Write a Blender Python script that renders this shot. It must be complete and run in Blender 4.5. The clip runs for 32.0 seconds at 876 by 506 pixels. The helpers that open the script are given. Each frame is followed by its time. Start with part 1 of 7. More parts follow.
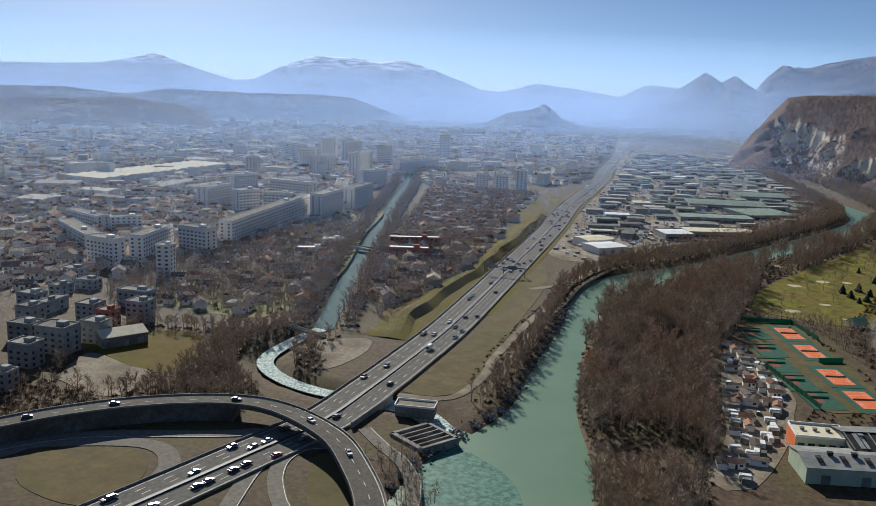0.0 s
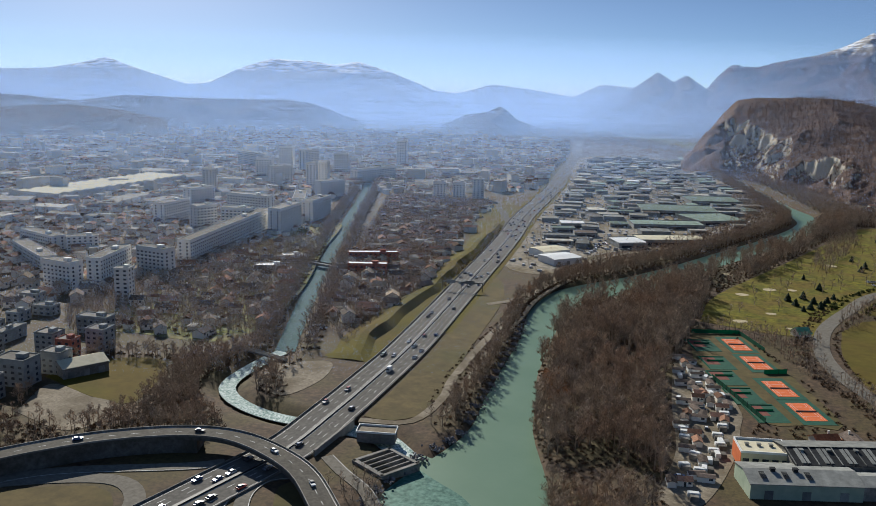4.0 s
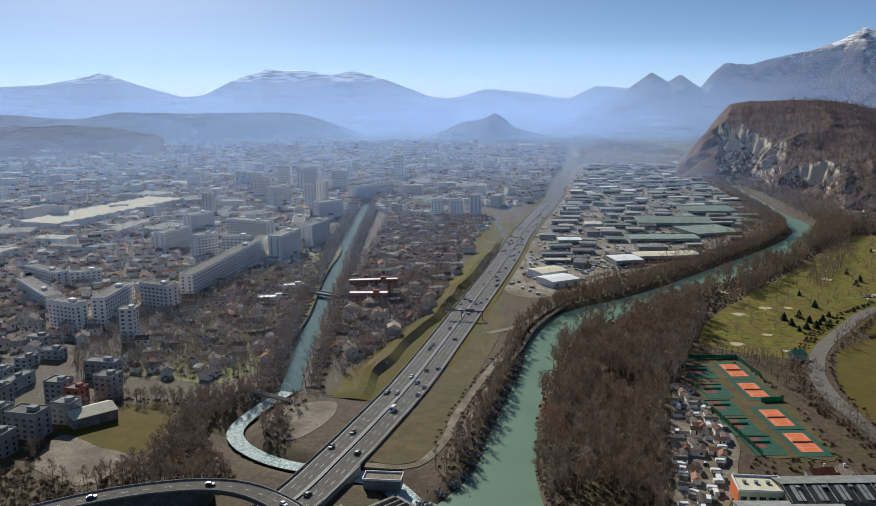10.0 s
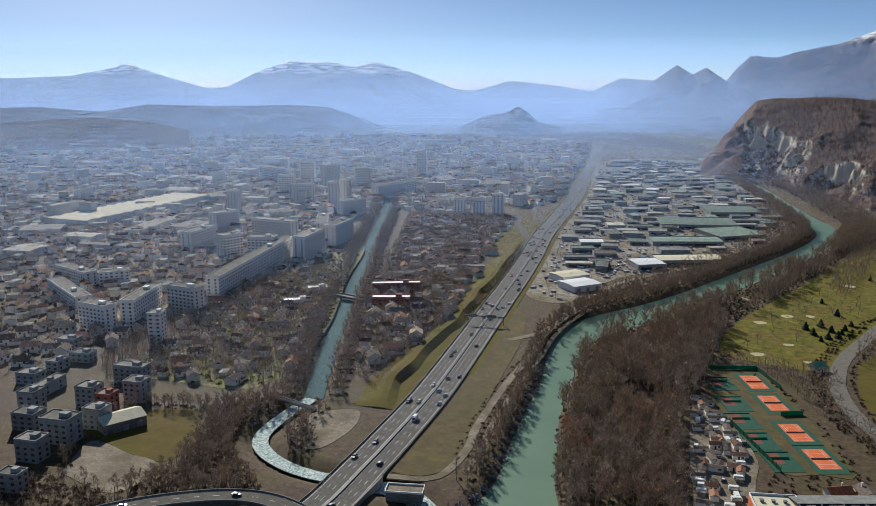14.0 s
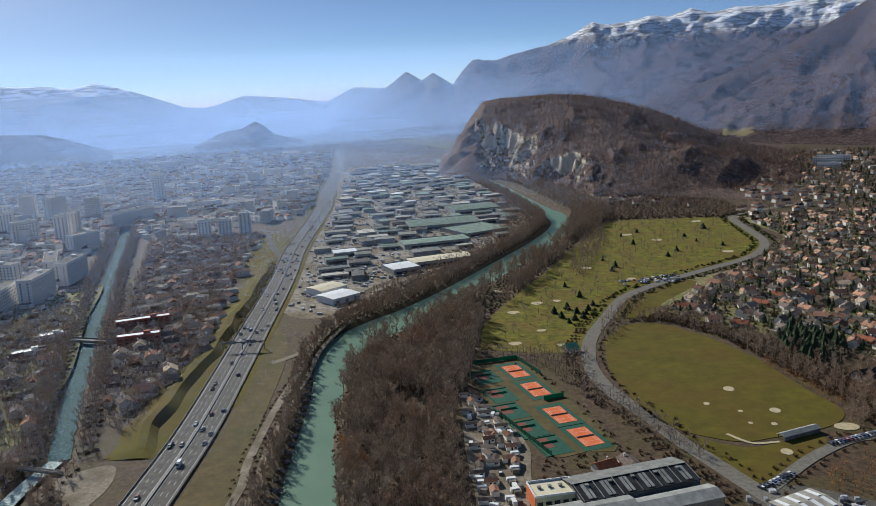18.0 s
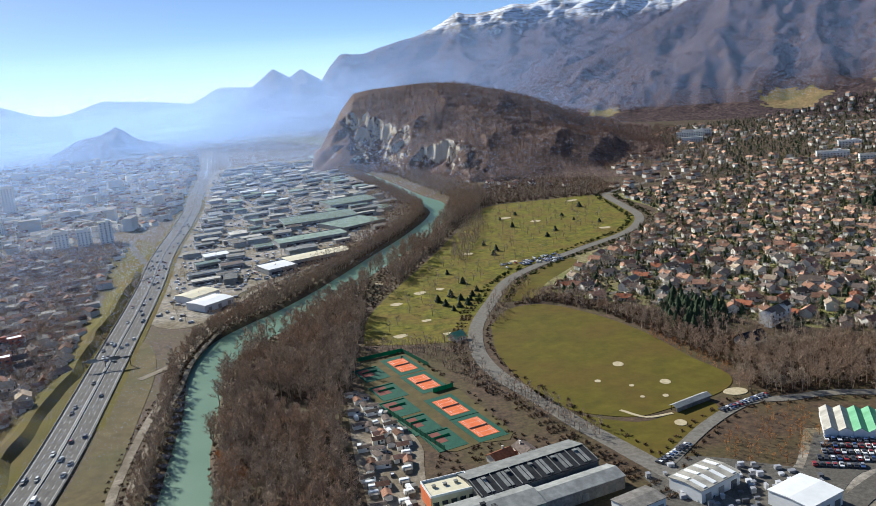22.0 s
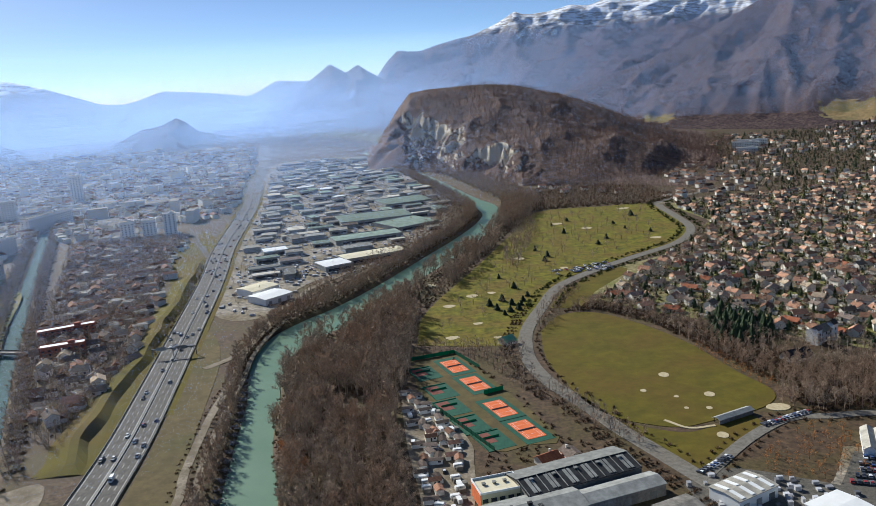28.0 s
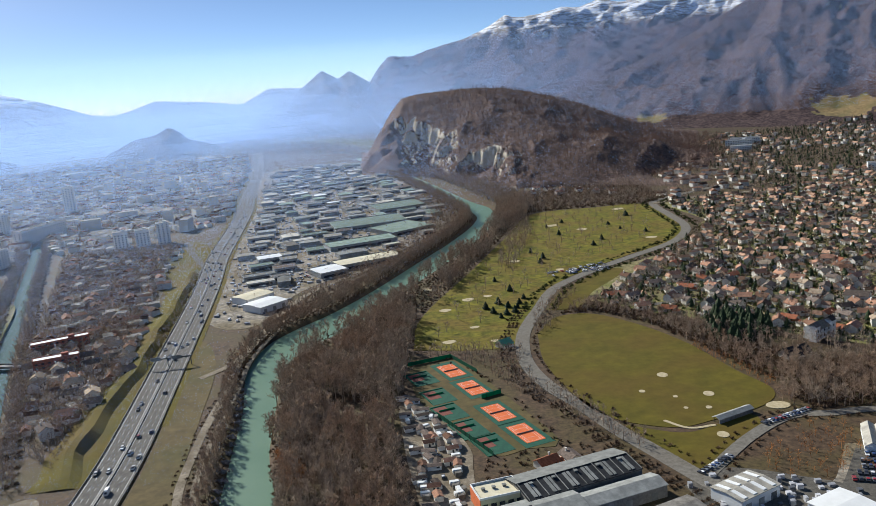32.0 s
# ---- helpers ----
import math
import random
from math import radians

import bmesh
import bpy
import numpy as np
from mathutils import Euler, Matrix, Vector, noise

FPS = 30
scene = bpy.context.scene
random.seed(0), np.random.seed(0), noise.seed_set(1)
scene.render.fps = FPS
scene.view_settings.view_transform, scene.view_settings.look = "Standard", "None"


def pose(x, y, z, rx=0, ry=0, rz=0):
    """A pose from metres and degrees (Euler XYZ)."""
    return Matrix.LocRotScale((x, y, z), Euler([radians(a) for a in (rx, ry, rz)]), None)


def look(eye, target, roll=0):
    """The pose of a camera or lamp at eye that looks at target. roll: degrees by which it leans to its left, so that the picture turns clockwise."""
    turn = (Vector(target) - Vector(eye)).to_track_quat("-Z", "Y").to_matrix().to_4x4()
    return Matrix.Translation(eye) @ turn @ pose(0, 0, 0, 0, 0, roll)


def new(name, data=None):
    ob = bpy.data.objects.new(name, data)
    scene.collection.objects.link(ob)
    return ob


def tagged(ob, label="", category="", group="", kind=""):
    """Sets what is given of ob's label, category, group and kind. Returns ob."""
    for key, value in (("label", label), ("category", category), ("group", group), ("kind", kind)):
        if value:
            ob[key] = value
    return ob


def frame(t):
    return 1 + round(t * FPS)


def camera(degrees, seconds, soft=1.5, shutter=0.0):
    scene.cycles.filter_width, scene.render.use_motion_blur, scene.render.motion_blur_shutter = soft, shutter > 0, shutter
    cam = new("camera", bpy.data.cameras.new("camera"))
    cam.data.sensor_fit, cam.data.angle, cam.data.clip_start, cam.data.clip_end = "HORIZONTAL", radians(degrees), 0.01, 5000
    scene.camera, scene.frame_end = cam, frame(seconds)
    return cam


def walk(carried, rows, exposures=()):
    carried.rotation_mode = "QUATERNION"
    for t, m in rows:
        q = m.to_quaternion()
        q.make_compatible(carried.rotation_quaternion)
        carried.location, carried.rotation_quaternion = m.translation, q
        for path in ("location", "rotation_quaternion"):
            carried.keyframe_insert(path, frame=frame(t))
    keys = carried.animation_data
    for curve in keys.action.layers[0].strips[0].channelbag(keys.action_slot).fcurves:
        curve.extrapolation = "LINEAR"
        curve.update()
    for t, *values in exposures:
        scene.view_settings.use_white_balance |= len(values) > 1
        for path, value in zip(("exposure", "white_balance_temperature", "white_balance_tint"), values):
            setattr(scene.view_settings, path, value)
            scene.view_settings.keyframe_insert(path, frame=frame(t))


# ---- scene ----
cam = camera(53.6, 32.0, soft=0.42)
PATH = [
    (0, (-1.0, -17.7, 142.4), (-39.39, 72.59, 123.08), 1.83),
    (0.5, (-0.6, -18.5, 143.8), (-37.78, 72.22, 123.82), 1.34),
    (1, (-0.1, -19.4, 145.7), (-36.14, 71.47, 124.79), 1.61),
    (1.5, (0.6, -20.6, 147.9), (-34.77, 70.54, 126.86), 1.58),
    (2, (1.2, -21.8, 150.3), (-33.70, 69.61, 129.77), 1.78),
    (2.5, (1.7, -22.9, 152.4), (-32.55, 68.75, 131.75), 2.08),
    (3, (2.1, -23.6, 154.0), (-32.12, 68.17, 134.00), 1.91),
    (3.5, (2.3, -24.1, 155.3), (-31.85, 67.86, 135.85), 1.13),
    (5.5, (3.0, -24.4, 164.7), (-30.61, 67.74, 145.44), 1.99),
    (6, (3.1, -24.6, 165.8), (-30.45, 67.58, 146.42), 1.79),
    (6.5, (3.1, -24.9, 167.3), (-30.38, 67.36, 148.17), 1.70),
    (7, (3.3, -25.3, 169.1), (-30.26, 66.95, 150.09), 1.25),
    (7.5, (3.5, -25.8, 171.2), (-29.93, 66.50, 152.33), 1.24),
    (8, (3.7, -26.4, 173.3), (-29.74, 65.86, 154.17), 1.18),
    (8.5, (3.9, -27.0, 175.3), (-29.57, 65.30, 156.45), 0.84),
    (9, (4.2, -27.6, 177.1), (-29.45, 64.71, 158.38), -0.16),
    (9.5, (4.3, -28.1, 178.9), (-29.73, 64.05, 160.18), -0.76),
    (10, (4.3, -28.6, 180.7), (-29.74, 63.47, 161.50), -0.39),
    (10.5, (4.3, -29.0, 182.5), (-29.80, 62.95, 163.03), -1.00),
    (11, (4.3, -29.5, 184.4), (-30.09, 62.37, 164.81), -0.85),
    (11.5, (4.4, -30.0, 186.3), (-30.32, 61.73, 166.56), -0.76),
    (12, (4.5, -30.5, 188.2), (-30.71, 60.97, 168.30), -0.64),
    (12.5, (4.7, -31.0, 190.1), (-30.85, 60.29, 170.12), 0.15),
    (13, (4.9, -31.5, 192.0), (-31.04, 59.65, 172.06), -0.53),
    (13.5, (5.1, -31.9, 193.5), (-31.22, 59.06, 173.41), -0.60),
    (14, (5.2, -32.2, 194.6), (-31.11, 58.75, 174.23), -0.19),
    (14.5, (5.2, -32.2, 195.2), (-31.58, 58.60, 175.19), -0.47),
    (16.5, (1.8, -26.7, 195.6), (-36.36, 63.59, 175.80), 0.42),
    (17, (0.9, -24.7, 195.5), (-12.94, 72.43, 176.11), -2.06),
    (17.5, (0.2, -21.7, 195.0), (-6.50, 76.09, 175.44), -2.98),
    (18, (0.1, -16.7, 193.4), (-8.76, 80.92, 173.51), -3.16),
    (18.5, (0.8, -8.4, 190.4), (-8.40, 89.07, 170.14), -3.37),
    (19, (1.9, 1.6, 186.2), (-6.47, 99.21, 166.25), -3.58),
    (19.5, (2.7, 10.5, 182.3), (8.63, 108.18, 161.45), -4.24),
    (20, (3.2, 16.9, 179.3), (23.93, 112.34, 157.90), -4.63),
    (20.5, (3.3, 19.9, 178.0), (21.51, 115.86, 156.65), -5.44),
    (21, (3.1, 19.1, 178.6), (18.33, 115.63, 157.20), -5.53),
    (21.5, (2.7, 15.2, 181.0), (13.41, 112.31, 159.63), -5.11),
    (22, (2.3, 9.4, 184.3), (6.91, 107.00, 162.88), -5.56),
    (22.5, (2.1, 3.2, 187.8), (2.34, 100.87, 166.46), -5.19),
    (23, (2.2, -3.0, 191.0), (-0.96, 94.77, 170.18), -4.95),
    (23.5, (2.5, -8.6, 193.8), (-2.82, 89.08, 172.98), -5.08),
    (24, (2.8, -12.8, 195.9), (-4.51, 84.85, 175.84), -4.62),
    (24.5, (2.8, -15.5, 197.1), (-5.60, 82.05, 176.56), -4.10),
    (26.5, (-3.2, -15.8, 197.0), (-8.39, 81.84, 176.03), -3.53),
    (27, (-3.3, -14.6, 196.7), (-6.34, 83.13, 175.70), -3.48),
    (27.5, (-3.3, -13.0, 196.2), (-4.72, 84.84, 175.45), -3.89),
    (28, (-3.1, -11.1, 195.6), (-3.94, 86.62, 174.23), -4.11),
    (28.5, (-2.9, -9.3, 195.0), (-2.96, 88.49, 174.14), -4.42),
    (29, (-2.7, -8.0, 194.6), (-2.46, 89.72, 173.23), -4.70),
    (29.5, (-2.5, -7.1, 194.2), (-1.92, 90.62, 172.88), -4.55),
    (30, (-2.4, -6.6, 194.0), (-1.32, 91.14, 172.73), -4.63),
    (30.5, (-2.3, -6.5, 193.9), (-1.29, 91.27, 172.82), -5.14),
    (31, (-2.3, -6.7, 194.0), (-1.22, 91.08, 173.22), -5.15),
    (31.5, (-2.3, -7.2, 194.2), (-1.84, 90.61, 173.30), -4.97),
    (32, (-2.4, -7.6, 194.4), (-2.72, 90.14, 173.52), -5.21),
]
EXPOSURE = [(0, 0.15, 6150, 9), (6, 0.1, 6100, 9), (15.5, 0.1, 6050, 9), (17.0, -0.1, 5900, 9), (18.5, 0.24, 5950, 9), (20.0, 0.6, 6050, 9), (21.0, 0.66, 6000, 9), (22.2, 0.6, 5850, 9), (23.0, 0.46, 5800, 9), (24.0, 0.43, 5800, 9), (32, 0.45, 5950, 9)]
walk(cam, [(t, look(eye, target, roll)) for t, eye, target, roll in PATH], EXPOSURE)

# ---------------------------------------------------------------- light
SUN_AZ, SUN_EL = -40.0, 29.0          # degrees, azimuth from +y towards +x
world = bpy.data.worlds.new("winter_sky")
scene.world = world
world.use_nodes = True
wn = world.node_tree
sky = wn.nodes.new("ShaderNodeTexSky")
sky.sky_type = 'NISHITA'
sky.sun_disc = False
sky.sun_elevation = radians(SUN_EL)
sky.sun_rotation = radians(SUN_AZ)
sky.altitude = 250
sky.air_density = 1.0
sky.dust_density = 0.25
sky.ozone_density = 3.0
way_in, flat_up, unit = wn.nodes.new("ShaderNodeTexCoord"), wn.nodes.new("ShaderNodeMapping"), wn.nodes.new("ShaderNodeVectorMath")
flat_up.inputs["Scale"].default_value = (1, 1, 3.4)     # hills hide the pale foot of the sky
flat_up.inputs["Location"].default_value = (0, 0, 0.06)
unit.operation = 'NORMALIZE'
wn.links.new(way_in.outputs["Generated"], flat_up.inputs["Vector"])
wn.links.new(flat_up.outputs[0], unit.inputs[0])
wn.links.new(unit.outputs[0], sky.inputs[0])
wn.links.new(sky.outputs[0], wn.nodes["Background"].inputs[0])
wn.nodes["Background"].inputs[1].default_value = 0.085
sun = new("sun", bpy.data.lights.new("sun", 'SUN'))
sun.data.energy, sun.data.angle, sun.data.color = 5.0, radians(0.5), (1.0, 0.93, 0.80)
sa, se = radians(SUN_AZ), radians(SUN_EL)
SUN_WAY = Vector((math.sin(sa) * math.cos(se), math.cos(sa) * math.cos(se), math.sin(se)))
sun.matrix_world = look(SUN_WAY * 500, (0, 0, 0))

# ---------------------------------------------------------------- materials


def mat(name, c1, c2, size=4.0, rough=0.9, c3=None, size3=40.0, bump=0.0, metal=0.0, vary=0.0, island=False, spec=0.3, grain=0.2):
    """Two tones by fine noise, a third by coarse noise; size and size3 in metres."""
    m = bpy.data.materials.new(name)
    m.use_nodes = True
    nt = m.node_tree
    n, ln = nt.nodes, nt.links
    b = n["Principled BSDF"]
    b.inputs["Roughness"].default_value = rough
    b.inputs["Metallic"].default_value = metal
    b.inputs["Specular IOR Level"].default_value = spec
    tc = n.new("ShaderNodeTexCoord")
    nz = n.new("ShaderNodeTexNoise")
    nz.inputs["Scale"].default_value, nz.inputs["Detail"].default_value, nz.inputs["Roughness"].default_value = 1.0 / size, 5.0, 0.65
    ln.new(tc.outputs["Object"], nz.inputs["Vector"])
    rp = n.new("ShaderNodeValToRGB")
    rp.color_ramp.elements[0].position, rp.color_ramp.elements[1].position = 0.36, 0.64
    rp.color_ramp.elements[0].color, rp.color_ramp.elements[1].color = (*c1, 1), (*c2, 1)
    ln.new(nz.outputs["Fac"], rp.inputs["Fac"])
    out = rp.outputs["Color"]
    if c3:
        n3 = n.new("ShaderNodeTexNoise")
        n3.inputs["Scale"].default_value, n3.inputs["Detail"].default_value = 1.0 / size3, 4.0
        ln.new(tc.outputs["Object"], n3.inputs["Vector"])
        r3 = n.new("ShaderNodeMapRange")
        r3.inputs["From Min"].default_value, r3.inputs["From Max"].default_value = 0.42, 0.62
        ln.new(n3.outputs["Fac"], r3.inputs["Value"])
        mx = n.new("ShaderNodeMix")
        mx.data_type = 'RGBA'
        ln.new(r3.outputs["Result"], mx.inputs["Factor"])
        ln.new(out, mx.inputs["A"])
        mx.inputs["B"].default_value = (*c3, 1)
        # a fine grain goes over both tones
        ng, rg, hg_ = n.new("ShaderNodeTexNoise"), n.new("ShaderNodeMapRange"), n.new("ShaderNodeHueSaturation")
        ng.inputs["Scale"].default_value, ng.inputs["Detail"].default_value, ng.inputs["Roughness"].default_value = 2.2 / size, 3.0, 0.7
        ln.new(tc.outputs["Object"], ng.inputs["Vector"])
        rg.inputs["From Min"].default_value, rg.inputs["From Max"].default_value = 0.35, 0.65
        rg.inputs["To Min"].default_value, rg.inputs["To Max"].default_value = 1 - grain, 1 + grain
        ln.new(ng.outputs["Fac"], rg.inputs["Value"])
        ln.new(rg.outputs["Result"], hg_.inputs["Value"])
        ln.new(mx.outputs["Result"], hg_.inputs["Color"])
        out = hg_.outputs["Color"]
    if vary or island:
        hs = n.new("ShaderNodeHueSaturation")
        if island:
            src = n.new("ShaderNodeNewGeometry").outputs["Random Per Island"]
        else:
            src = n.new("ShaderNodeObjectInfo").outputs["Random"]
        mr = n.new("ShaderNodeMapRange")
        mr.inputs["To Min"].default_value, mr.inputs["To Max"].default_value = 1 - vary, 1 + vary
        ln.new(src, mr.inputs["Value"])
        ln.new(mr.outputs["Result"], hs.inputs["Value"])
        ln.new(out, hs.inputs["Color"])
        out = hs.outputs["Color"]
    ln.new(out, b.inputs["Base Color"])
    if bump:
        bp = n.new("ShaderNodeBump")
        bp.inputs["Strength"].default_value, bp.inputs["Distance"].default_value = 0.6, bump
        ln.new(nz.outputs["Fac"], bp.inputs["Height"])
        ln.new(bp.outputs["Normal"], b.inputs["Normal"])
    return m


def mountain_mat(name, low, low2, rock, snow_z=1e6, soft=60.0, size=30.0, steep=0.62, bump=8.0):
    """Woods below, bare rock on steep faces, snow above a height."""
    m = mat(name, low, low2, size=size, rough=0.95, c3=tuple(0.6 * a + 0.4 * b for a, b in zip(low, low2)), size3=size * 7, bump=bump, spec=0.1, grain=0.45)
    nt = m.node_tree
    n, ln = nt.nodes, nt.links
    b = n["Principled BSDF"]
    base = b.inputs["Base Color"].links[0].from_socket
    geo = n.new("ShaderNodeNewGeometry")
    nxyz, pxyz = n.new("ShaderNodeSeparateXYZ"), n.new("ShaderNodeSeparateXYZ")
    ln.new(geo.outputs["True Normal"], nxyz.inputs[0])
    ln.new(geo.outputs["Position"], pxyz.inputs[0])
    tc, nz = n.new("ShaderNodeTexCoord"), n.new("ShaderNodeTexNoise")
    nz.inputs["Scale"].default_value, nz.inputs["Detail"].default_value = 1 / (size * 1.5), 6.0
    ln.new(tc.outputs["Object"], nz.inputs["Vector"])

    def ramp(value, lo, hi, wobble):
        ad = n.new("ShaderNodeMath")
        ad.operation = 'MULTIPLY_ADD'
        ln.new(nz.outputs["Fac"], ad.inputs[0])
        ad.inputs[1].default_value = wobble
        ln.new(value, ad.inputs[2])
        r = n.new("ShaderNodeMapRange")
        r.inputs["From Min"].default_value, r.inputs["From Max"].default_value = lo + wobble / 2, hi + wobble / 2
        ln.new(ad.outputs[0], r.inputs["Value"])
        return r.outputs["Result"]

    def mix(fac, a, col):
        mx = n.new("ShaderNodeMix")
        mx.data_type = 'RGBA'
        ln.new(fac, mx.inputs["Factor"])
        ln.new(a, mx.inputs["A"])
        mx.inputs["B"].default_value = (*col, 1)
        return mx.outputs["Result"]
    out = base
    if snow_z < 1e5:
        flat, beds = n.new("ShaderNodeMapping"), n.new("ShaderNodeTexNoise")
        flat.inputs["Scale"].default_value = (0.014, 0.014, 0.085)
        beds.inputs["Scale"].default_value, beds.inputs["Detail"].default_value = 1.0, 9.0
        beds.inputs["Roughness"].default_value = 0.68
        ln.new(tc.outputs["Object"], flat.inputs["Vector"])
        ln.new(flat.outputs[0], beds.inputs["Vector"])
        br = n.new("ShaderNodeMapRange")
        br.inputs["From Min"].default_value, br.inputs["From Max"].default_value = 0.45, 0.53
        ln.new(beds.outputs["Fac"], br.inputs["Value"])
        mul = n.new("ShaderNodeMath")
        mul.operation = 'MULTIPLY'
        ln.new(ramp(pxyz.outputs["Z"], snow_z, snow_z + soft, soft * 3), mul.inputs[0])
        ln.new(br.outputs["Result"], mul.inputs[1])
        out = mix(ramp(pxyz.outputs["Z"], snow_z - soft * 0.5, snow_z + soft, soft * 2), out, rock)
        out = mix(ramp(nxyz.outputs["Z"], steep, steep - 0.1, 0.25), out, rock)
        out = mix(mul.outputs[0], out, (0.80, 0.82, 0.86))
    else:
        out = mix(ramp(nxyz.outputs["Z"], steep, steep - 0.1, 0.25), out, rock)
    ln.new(out, b.inputs["Base Color"])
    return m


